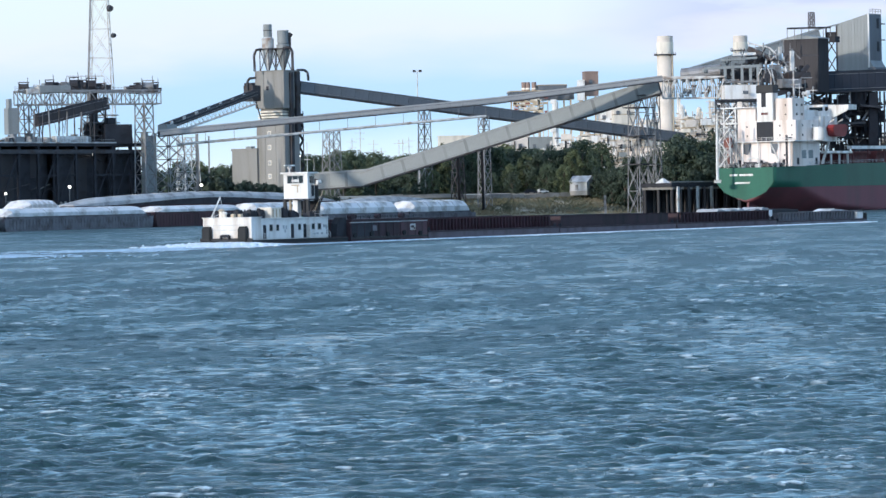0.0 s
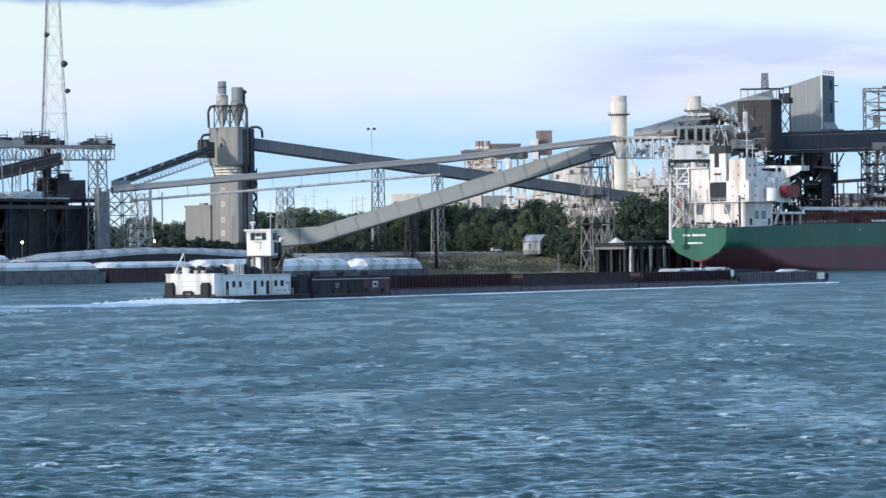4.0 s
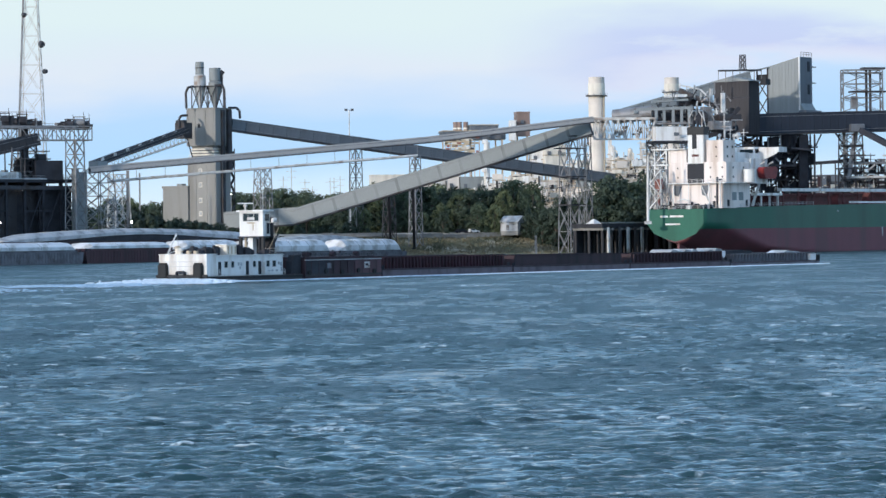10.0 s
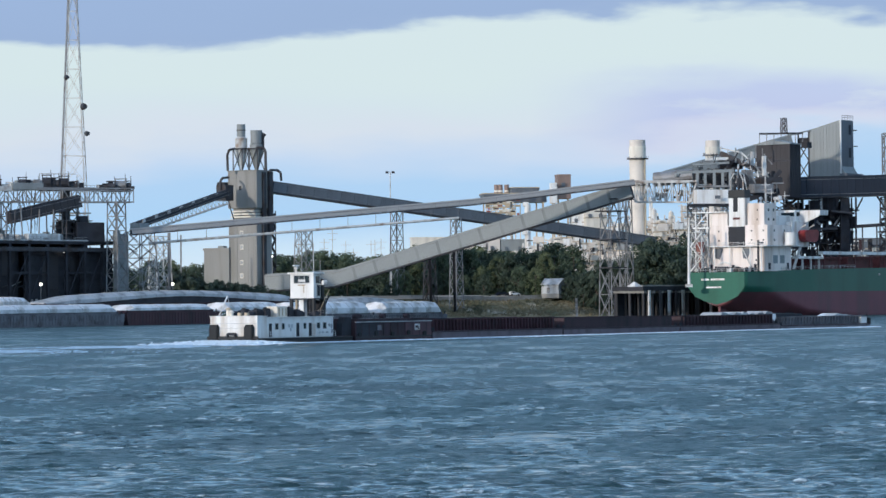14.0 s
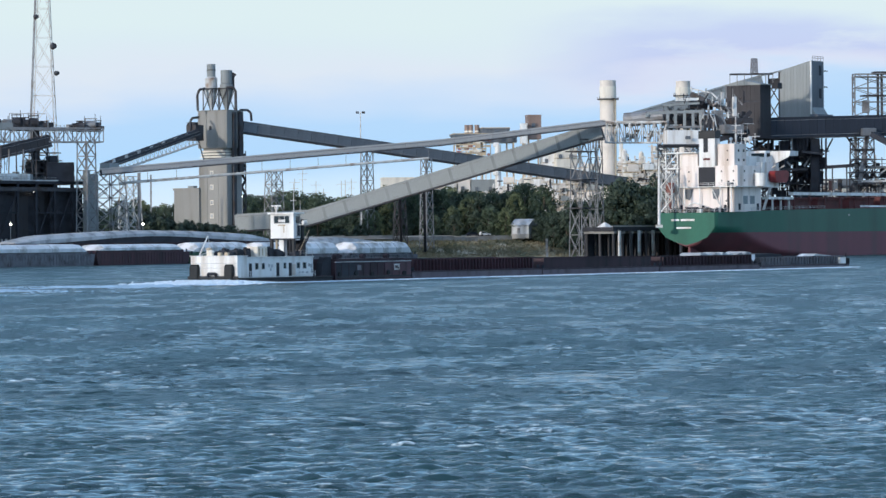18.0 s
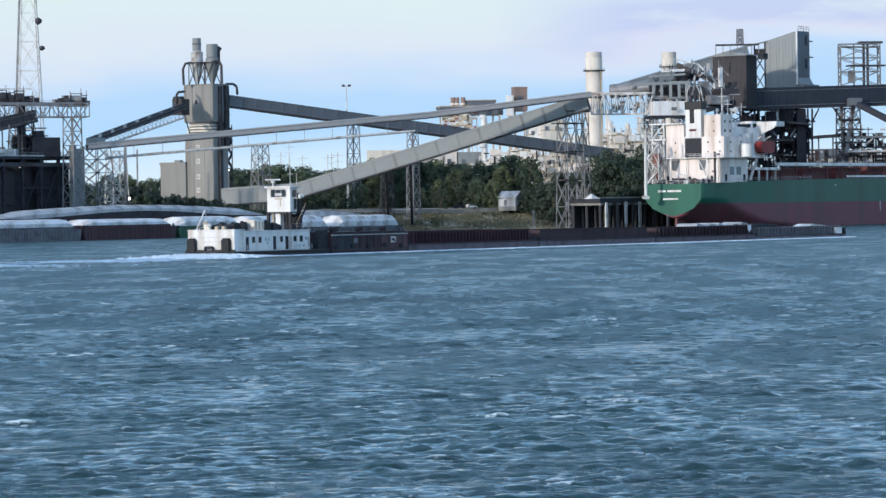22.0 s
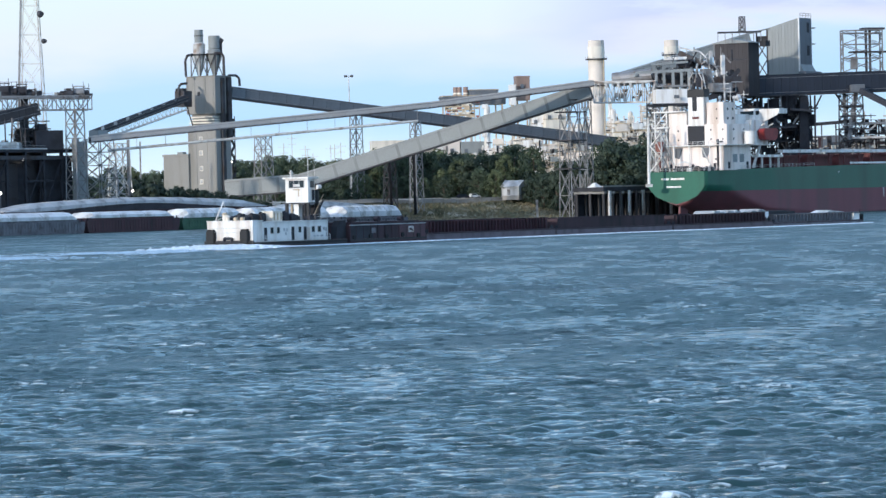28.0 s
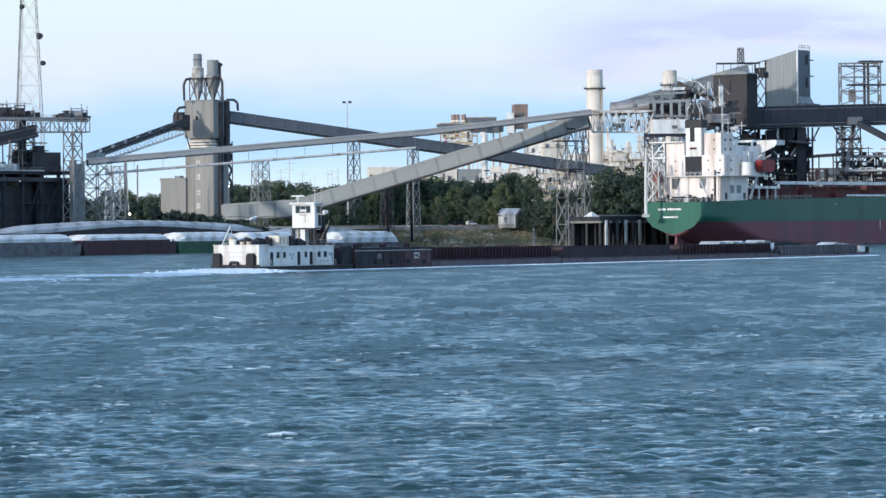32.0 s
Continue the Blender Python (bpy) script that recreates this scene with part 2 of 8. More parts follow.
def part(name, bm, mat, parent=None, label="", local=False):
    """Link a bmesh as one mesh object under a thing or a part; coordinates are the world's unless local."""
    if parent is not None and not local:
        bm.transform(ROOT[parent.name])
    me = bpy.data.meshes.new(name)
    bm.to_mesh(me)
    bm.free()
    me.materials.append(M[mat] if isinstance(mat, str) else mat)
    ob = new(name, me)
    if parent is not None:
        ob.parent = parent
        ROOT[ob.name] = ROOT[parent.name]
    if label:
        ob["label"] = label
    return ob


def mesh():
    return bmesh.new()


def box(bm, c, size, turn=0.0, bevel=0.0):
    """A box by its centre and sizes, turned about z."""
    r = bmesh.ops.create_cube(bm, size=1.0)
    bmesh.ops.transform(bm, matrix=pose(*c, 0, 0, turn) @ Matrix.Diagonal((*size, 1)), verts=r["verts"])
    if bevel:
        es = list({e for v in r["verts"] for e in v.link_edges})
        bmesh.ops.bevel(bm, geom=es, offset=bevel, segments=2, affect="EDGES", profile=0.6)
    return bm


def beam(bm, a, b, w, h=None):
    """A bar of rectangular section from a to b."""
    a, b = Vector(a), Vector(b)
    d = b - a
    if d.length < 1e-6:
        return bm
    x = d.normalized()
    up = Vector((0, 0, 1)) if abs(x.z) < 0.95 else Vector((1, 0, 0))
    y = up.cross(x).normalized()
    z = x.cross(y)
    h = h or w
    vs = []
    for p in (a, b):
        for sy, sz in ((-1, -1), (1, -1), (1, 1), (-1, 1)):
            vs.append(bm.verts.new(p + y * (sy * w / 2) + z * (sz * h / 2)))
    for f in ((3, 2, 1, 0), (4, 5, 6, 7), (0, 1, 5, 4), (1, 2, 6, 5), (2, 3, 7, 6), (3, 0, 4, 7)):
        bm.faces.new([vs[i] for i in f])
    return bm


def tube(bm, a, b, r, seg=10, r2=None):
    a, b = Vector(a), Vector(b)
    d = b - a
    m = Matrix.Translation((a + b) / 2) @ d.to_track_quat("Z", "Y").to_matrix().to_4x4()
    bmesh.ops.create_cone(bm, cap_ends=True, segments=seg, radius1=r, radius2=r if r2 is None else r2, depth=d.length, matrix=m)
    return bm


def pipe(bm, pts, r, seg=6):
    for a, b in zip(pts, pts[1:]):
        tube(bm, a, b, r, seg)
    return bm


def prism(bm, outline, m, depth):
    """Extrude an outline of (x, z) points along y by depth, placed by m."""
    n = len(outline)
    f = [bm.verts.new(m @ Vector((x, 0, z))) for x, z in outline]
    k = [bm.verts.new(m @ Vector((x, depth, z))) for x, z in outline]
    bm.faces.new(f)
    bm.faces.new(k[::-1])
    for i in range(n):
        bm.faces.new([f[i], k[i], k[(i + 1) % n], f[(i + 1) % n]])
    bmesh.ops.recalc_face_normals(bm, faces=bm.faces)
    return bm


def place(ob, m):
    ob.matrix_basis = m
    return ob


def share(name, ob, m):
    """Another piece on the same mesh under the same parent."""
    c = bpy.data.objects.new(name, ob.data)
    scene.collection.objects.link(c)
    c.parent = ob.parent
    c.matrix_basis = m
    ROOT[c.name] = ROOT.get(ob.name, Matrix())
    return c


def turned(deg):
    """Unit vectors along and across a line that runs at deg from +x."""
    a = radians(deg)
    return Vector((math.cos(a), math.sin(a), 0)), Vector((-math.sin(a), math.cos(a), 0))


SHORE = 55.0                      # the bank, the barges and the docks run this way
U, N = turned(SHORE)              # along the bank downstream, and inland


def lattice(parent, base, w0, w1, h, bays, mat="steel", bar=0.28, turn=SHORE, d0=None, d1=None):
    """Four legs with cross bracing, each bar a part."""
    d0, d1 = d0 or w0, d1 or w1
    u, n = turned(turn)
    base = Vector(base)

    def corner(i, z):
        k = z / h
        w, d = (w0 + (w1 - w0) * k) / 2, (d0 + (d1 - d0) * k) / 2
        sx, sy = ((-1, -1), (1, -1), (1, 1), (-1, 1))[i % 4]
        return base + u * (sx * w) + n * (sy * d) + Vector((0, 0, z))

    for i in range(4):
        part("leg", beam(mesh(), corner(i, 0), corner(i, h), bar * 1.35), mat, parent)
    for b in range(bays):
        z0, z1 = h * b / bays, h * (b + 1) / bays
        for i in range(4):
            part("brace", beam(mesh(), corner(i, z0), corner(i + 1, z1), bar * 0.75), mat, parent)
            part("brace", beam(mesh(), corner(i + 1, z0), corner(i, z1), bar * 0.75), mat, parent)
            part("strut", beam(mesh(), corner(i, z1), corner(i + 1, z1), bar * 0.85), mat, parent)


def truss(parent, a, b, w, h, bays, mat="steel", bar=0.25, sides=(-1, 1)):
    """A bridge of two trussed sides from a to b (middle of the bottom)."""
    a, b = Vector(a), Vector(b)
    d = (b - a).normalized()
    y = Vector((0, 0, 1)).cross(d).normalized()
    z = d.cross(y)
    for s in sides:
        o = y * (s * w / 2)
        part("bottom_chord", beam(mesh(), a + o, b + o, bar * 1.4), mat, parent)
        part("top_chord", beam(mesh(), a + o + z * h, b + o + z * h, bar * 1.4), mat, parent)
        for i in range(bays + 1):
            p = a.lerp(b, i / bays) + o
            part("post", beam(mesh(), p, p + z * h, bar), mat, parent)
            if i < bays:
                q = a.lerp(b, (i + 1) / bays) + o
                part("brace", beam(mesh(), *((p, q + z * h) if i % 2 else (p + z * h, q)), bar * 0.8), mat, parent)
    for i in range(bays + 1):
        p = a.lerp(b, i / bays)
        part("crossbar", beam(mesh(), p - y * (w / 2), p + y * (w / 2), bar), mat, parent)


def rail(bm, pts, h=1.05, step=2.0, r=0.06):
    """Handrail of posts and two rails along a line."""
    for a, b in zip(pts, pts[1:]):
        a, b = Vector(a), Vector(b)
        n = max(1, int((b - a).length / step))
        for i in range(n + 1):
            p = a.lerp(b, i / n)
            beam(bm, p, p + Vector((0, 0, h)), r)
        for k in (0.55, 1.0):
            beam(bm, a + Vector((0, 0, h * k)), b + Vector((0, 0, h * k)), r)
    return bm


# ---- water ----
WATER_SPEED = 1.0     # the waves run this fast along +x
BANDS = ((0.34, 0.7), (0.7, 1.4), (1.4, 2.8), (2.8, 5.6), (5.6, 12.0))     # wave lengths in metres


def math_node(nt, op, a, b=None, c=None):
    n = nt.nodes.new("ShaderNodeMath")
    n.operation = op
    for i, v in enumerate((a, b, c)):
        if v is None:
            continue
        if isinstance(v, (int, float)):
            n.inputs[i].default_value = v
        else:
            nt.links.new(v, n.inputs[i])
    return n.outputs[0]


def water_material():
    m = bpy.data.materials.new("river_water")
    m.use_nodes = True
    nt = m.node_tree
    L = nt.links.new
    b = nt.nodes["Principled BSDF"]
    tc = nt.nodes.new("ShaderNodeTexCoord")

    def noise_tex(size, scale, detail, rough=0.55):
        mp = nt.nodes.new("ShaderNodeMapping")
        mp.inputs["Scale"].default_value = size
        L(tc.outputs["Object"], mp.inputs[0])
        n = nt.nodes.new("ShaderNodeTexNoise")
        n.inputs["Scale"].default_value, n.inputs["Detail"].default_value, n.inputs["Roughness"].default_value = scale, detail, rough
        L(mp.outputs[0], n.inputs[0])
        return n.outputs["Fac"]

    # silty river body, in slow patches
    body = ramp_node(nt, [(0.34, WATER_DARK), (0.5, WATER_MID), (0.66, WATER_PALE)])
    L(noise_tex((0.6, 1.6, 1), 0.02, 6, 0.65), body.inputs[0])
    at = nt.nodes.new("ShaderNodeAttribute")
    at.attribute_name = "foam"
    fr = ramp_node(nt, [(0.34, (0.1, 0.1, 0.1)), (0.48, (1, 1, 1))])
    L(noise_tex((0.7, 1.6, 1), 3.5, 5), fr.inputs[0])
    froth = math_node(nt, "MULTIPLY", at.outputs["Fac"], fr.outputs[0])
    mx = nt.nodes.new("ShaderNodeMix")
    mx.data_type = "RGBA"
    L(froth, mx.inputs["Factor"])
    L(body.outputs[0], mx.inputs["A"])
    mx.inputs["B"].default_value = (0.86, 0.97, 1.0, 1)
    L(mx.outputs["Result"], b.inputs["Base Color"])
    # ripples too small for the sheet make the surface rougher
    ch = nt.nodes.new("ShaderNodeAttribute")
    ch.attribute_name = "chop"
    # cat's-paws: ruffled water between small smooth slicks
    paw = ramp_node(nt, [(0.44, (0.005, 0.005, 0.005)), (0.48, (1, 1, 1))])
    wide = math_node(nt, "MULTIPLY_ADD", noise_tex((1.0, 0.35, 1), 0.12, 4, 0.6), 0.7, -0.35)
    L(math_node(nt, "ADD", noise_tex((0.7, 0.8, 1), 0.8, 6, 0.68), wide), paw.inputs[0])
    rough = math_node(nt, "MULTIPLY_ADD", ch.outputs["Fac"], CHOP_ROUGH, math_node(nt, "MULTIPLY_ADD", paw.outputs[0], PAW_ROUGH, WATER_ROUGH))
    L(math_node(nt, "MULTIPLY_ADD", froth, 0.5, rough), b.inputs["Roughness"])
    b.inputs["IOR"].default_value = 1.333
    bp = nt.nodes.new("ShaderNodeBump")
    L(paw.outputs[0], bp.inputs["Strength"])
    bp.inputs["Distance"].default_value = RIPPLE
    L(noise_tex((0.55, 1.0, 1), 2.2, 5, 0.6), bp.inputs["Height"])
    L(bp.outputs[0], b.inputs["Normal"])
    return m


WATER_DARK, WATER_MID, WATER_PALE = (0.011, 0.035, 0.039), (0.019, 0.055, 0.061), (0.032, 0.078, 0.086)
WATER_ROUGH, PAW_ROUGH, CHOP_ROUGH, RIPPLE = 0.010, 0.14, 0.85, 0.36
WAVE_HEIGHT, WAVE_PEAK = 0.041, 1.6        # rms height of the wind waves and their length, in metres


def wave_tiles(size, n, seed):
    """Wind waves on a square that repeats: for each band of lengths its height, its sideways pull in x and y, and the crests' pinch."""
    rng = np.random.default_rng(seed)
    f = np.fft.fftfreq(n, size / n) * 2 * np.pi
    kx, ky = np.meshgrid(f, f)
    k = np.hypot(kx, ky)
    k[0, 0] = 1.0
    lam = 2 * np.pi / k
    kp = 2 * np.pi / WAVE_PEAK
    # steep tail, rounded peak; most of the waves run across the river, towards the levee
    away = np.cos(np.arctan2(ky, kx) - radians(-84))
    power = k ** -3.35 * np.exp(-1.1 * (kp / k) ** 2) * (0.03 + 0.97 * np.abs(away) ** 11)
    power[0, 0] = 0
    amp = np.sqrt(power) * (rng.normal(size=(n, n)) + 1j * rng.normal(size=(n, n)))
    real = lambda a: np.fft.ifft2(a).real
    total = real(np.where((lam > BANDS[0][0]) & (lam < BANDS[-1][1]), amp, 0)).std()
    amp *= WAVE_HEIGHT / total
    out = []
    for (lo, hi), gain in zip(BANDS, (0.9, 1.05, 1.1, 1.8, 2.8)):
        a = np.where((lam >= lo) & (lam < hi), amp * gain, 0)
        h = real(a)
        dx, dy = real(-1j * kx / k * a), real(-1j * ky / k * a)
        pinch = real(k * a)
        slope = math.sqrt((real(1j * kx * a) ** 2 + real(1j * ky * a) ** 2).mean())
        out.append((np.stack([h, dx, dy, pinch], -1).astype(np.float32), slope))
    return out


def sample(tile, size, x, y):
    """The tile's fields at places on the river, between its points."""
    n = tile.shape[0]
    u, v = x / size * n, y / size * n
    i, j = np.floor(u).astype(np.int64), np.floor(v).astype(np.int64)
    fu, fv = (u - i)[..., None].astype(np.float32), (v - j)[..., None].astype(np.float32)
    i, j = i % n, j % n
    i1, j1 = (i + 1) % n, (j + 1) % n
    return (tile[j, i] * (1 - fu) + tile[j, i1] * fu) * (1 - fv) + (tile[j1, i] * (1 - fu) + tile[j1, i1] * fu) * fv


def slow_noise(x, y, size, seed):
    """Smooth patches between -1 and 1."""
    rng = np.random.default_rng(seed)
    z = np.zeros_like(x)
    for _ in range(7):
        a, p = rng.random() * 6.28, rng.random(2) * 6.28
        k = 6.28 / (size * rng.uniform(0.6, 1.6))
        z += np.sin(k * (x * np.cos(a) + y * np.sin(a)) + p[0] + 0.8 * np.sin(0.6 * k * (y * np.cos(a) - x * np.sin(a)) + p[1]))
    return z / 3.5


def make_water():
    cols = 600
    ys = [62.0]
    while ys[-1] < 1180:
        y = ys[-1]
        ys.append(y + float(np.interp(y, (62, 120, 330, 700, 1180), (0.15, 0.19, 0.46, 1.3, 4.5))))
    ys = np.array(ys)
    rows = len(ys)
    c = np.linspace(0, 1, cols)
    x0, x1 = -0.16 * ys - 34, 0.16 * ys + 3
    x = x0[:, None] + (x1 - x0)[:, None] * c[None]
    y = np.repeat(ys[:, None], cols, 1)
    gap = np.maximum(np.gradient(ys), (x1 - x0) / cols * 0.8)
    z, px, py, pinch, lost = (np.zeros_like(x) for _ in range(5))
    gust = np.clip(1.0 + 0.26 * slow_noise(x, y * 0.5, 46, 5) + 0.22 * slow_noise(x * 0.6, y * 0.45, 8, 9) + 0.38 * slow_noise(x * 0.75, y * 0.6, 2.6, 17), 0.12, 2.2)
    for size, n, seed, turn in ((51.2, 512, 7, 0.0), (38.4, 384, 21, 0.22)):
        ct, st = math.cos(turn), math.sin(turn)
        u, v = ct * x + st * y, ct * y - st * x
        for (lo, hi), (tile, slope) in zip(BANDS, wave_tiles(size, n, seed)):
            keep = np.clip((math.sqrt(lo * hi) / gap - 1.6) / 1.4, 0.0, 1.0)[:, None] * 0.72
            w = gust if hi < 3 else 0.5 + 0.5 * gust
            if keep.max() > 0:
                s = sample(tile, size, u, v) * (keep * w)[..., None]
                z += s[..., 0]
                px += ct * s[..., 1] - st * s[..., 2]
                py += st * s[..., 1] + ct * s[..., 2]
                pinch += s[..., 3]
            lost += (0.72 - keep) ** 2 * slope ** 2
    x = x + 0.4 * px
    y = y + 0.4 * py
    # whitecaps where crests pinch together, in scattered places
    patch = slow_noise(x, y * 0.6, 9, 31) + 0.6 * slow_noise(x, y * 0.6, 3.1, 33)
    rms = pinch.std(1, keepdims=True)
    foam = np.clip((pinch / rms - 2.45 + 0.5 * patch) * 3.0, 0, 1) * np.clip((patch - 0.75) * 5, 0, 1)
    verts = np.stack([x, y, z], -1).reshape(-1, 3)
    idx = np.arange(rows * cols).reshape(rows, cols)
    quads = np.stack([idx[:-1, :-1], idx[:-1, 1:], idx[1:, 1:], idx[1:, :-1]], -1).reshape(-1, 4)
    # calm skirt out to the far reaches on every side
    n0 = len(verts)
    far = [(-4000, -900), (4000, -900), (4000, 62.0), (4000, 1180), (4000, 4500), (-4000, 4500), (-4000, 1180), (-4000, 62.0)]
    verts = np.vstack([verts, [(a, b, 0.0) for a, b in far]])
    me = bpy.data.meshes.new("water")
    faces = quads.tolist()
    faces += [[n0, n0 + 1, n0 + 2, *idx[0, ::-1].tolist(), n0 + 7],
              [n0 + 2, n0 + 3, *idx[::-1, -1].tolist()],
              [n0 + 7, *idx[:, 0].tolist(), n0 + 6],
              [n0 + 3, n0 + 4, n0 + 5, n0 + 6, *idx[-1, :].tolist()]]
    me.from_pydata(verts.tolist(), [], faces)
    at = me.attributes.new("foam", "FLOAT", "POINT")
    at.data.foreach_set("value", np.concatenate([foam.ravel(), np.zeros(8)]).astype(np.float32))
    at = me.attributes.new("chop", "FLOAT", "POINT")
    at.data.foreach_set("value", np.concatenate([np.sqrt(lost).ravel(), np.full(8, 0.2)]).astype(np.float32))
    me.polygons.foreach_set("use_smooth", np.ones(len(me.polygons), dtype=bool))
    me.materials.append(water_material())
    return tagged(new("water", me), "choppy grey-blue river water with small whitecaps", "water", kind="structure")


river = make_water()

# ---- ground ----


def bank_line(x):
    """Where the far bank meets the water: y for a given x."""
    pts = ((-4000, 250), (-700, 440), (-320, 690), (-190, 866), (-111, 972), (-60, 1024), (-12, 1068), (60, 1100), (110, 1140), (200, 1240), (500, 1600), (4000, 3000))
    return float(np.interp(x, [p[0] for p in pts], [p[1] for p in pts])) + 2.5 * math.sin(x * 0.09) + 1.2 * math.sin(x * 0.31)


def ground_material():
    m = bpy.data.materials.new("bank_grass")
    m.use_nodes = True
    nt = m.node_tree
    L = nt.links.new
    b = nt.nodes["Principled BSDF"]
    tc = nt.nodes.new("ShaderNodeTexCoord")
    n1 = nt.nodes.new("ShaderNodeTexNoise")
    n1.inputs["Scale"].default_value, n1.inputs["Detail"].default_value = 0.11, 8
    L(tc.outputs["Object"], n1.inputs[0])
    r = ramp_node(nt, [(0.34, (0.10, 0.105, 0.05)), (0.48, (0.19, 0.165, 0.095)), (0.60, (0.29, 0.245, 0.16)), (0.70, (0.40, 0.345, 0.26))])
    L(n1.outputs["Fac"], r.inputs[0])
    L(r.outputs[0], b.inputs["Base Color"])
    b.inputs["Roughness"].default_value = 0.95
    n2 = nt.nodes.new("ShaderNodeTexNoise")
    n2.inputs["Scale"].default_value, n2.inputs["Detail"].default_value = 1.5, 5
    L(tc.outputs["Object"], n2.inputs[0])
    bp = nt.nodes.new("ShaderNodeBump")
    bp.inputs["Strength"].default_value, bp.inputs["Distance"].default_value = 0.6, 0.4
    L(n2.outputs["Fac"], bp.inputs["Height"])
    L(bp.outputs[0], b.inputs["Normal"])
    return m


def make_ground():
    xs = [-4000, -2000, -1000, -700, -500, -320, -260] + list(range(-220, 260, 6)) + [300, 400, 500, 900, 2000, 4000]
    prof = [(-40, -4), (-6, -1.2), (0, 0.1), (5, 1.1), (12, 2.4), (22, 4.2), (32, 6.2), (40, 7.2), (52, 7.4), (80, 7.2), (160, 7.0), (400, 7.0), (900, 7.0), (3600, 7.0)]
    verts, faces = [], []
    near = [(-4000, 6.3), (-40, 6.3), (6, 6.3), (14, 4.5), (32, -0.8), (44, -4)]
    per = len(near) + len(prof)
    for x in xs:
        for y, z in near:
            verts.append((x, y, z))
        by = bank_line(x)
        for o, z in prof:
            wob = 0.35 * noise.noise(Vector((x * 0.08, o * 0.11, 3))) if 0 < o < 200 else 0
            verts.append((x, by + o, z + wob))
    for i in range(len(xs) - 1):
        for j in range(per - 1):
            a = i * per + j
            faces.append((a, a + per, a + per + 1, a + 1))
    me = bpy.data.meshes.new("ground")
    me.from_pydata(verts, [], faces)
    me.materials.append(ground_material())
    for p in me.polygons:
        p.use_smooth = True
    return tagged(new("ground", me), "grassy river bank with dry patches", "ground", kind="structure")


def bank_z(x, y):
    o = y - bank_line(x)
    return float(np.interp(o, (-6, 0, 5, 12, 22, 32, 40, 52, 80, 160), (-1.2, 0.1, 1.1, 2.4, 4.2, 6.2, 7.2, 7.4, 7.2, 7.0)))


make_ground()

# ---- the tow: a pushboat and its barges ----
TOW = []
RADAR, RADAR_AT, RADAR_TURN = [], (-5.0, 7.0, 13.35), 2.172        # the scanner turns once in so many seconds
SIGN_S = 20.03                    # the spacer barge's sign board, along the tow from the pushboat's knees


def tow_pose(t):
    """The tow crabs slowly across the river, its head swinging downstream."""
    k = t / 32.0
    y, turn = 545.0 + 27.0 * k, 54.5 - 2.8 * k
    u, _ = turned(turn)
    p = Vector(((-0.03295 + 0.02437 * k) * y, y, 0)) - u * SIGN_S
    return pose(p.x, p.y, 0, 0, 0, turn)


def tow_thing(name, label, category, group=""):
    ob = thing(name, label, category, group, at=(0, 0, 0))
    TOW.append(ob)
    return ob


def lp(name, bm, mat, parent, label=""):
    return part(name, bm, mat, parent, label, local=True)


def hull_block(bm, x0, x1, y0, y1, z0, z1, rake0=0.0, rake1=0.0):
    """A barge hull: a box whose ends rake in towards the bottom."""
    o = [(x0, z1), (x0 + rake0 * 0.25, z1 - (z1 - z0) * 0.45), (x0 + rake0, z0), (x1 - rake1, z0), (x1 - rake1 * 0.25, z1 - (z1 - z0) * 0.45), (x1, z1)]
    return prism(bm, o, Matrix.Translation((0, y0, 0)), y1 - y0)


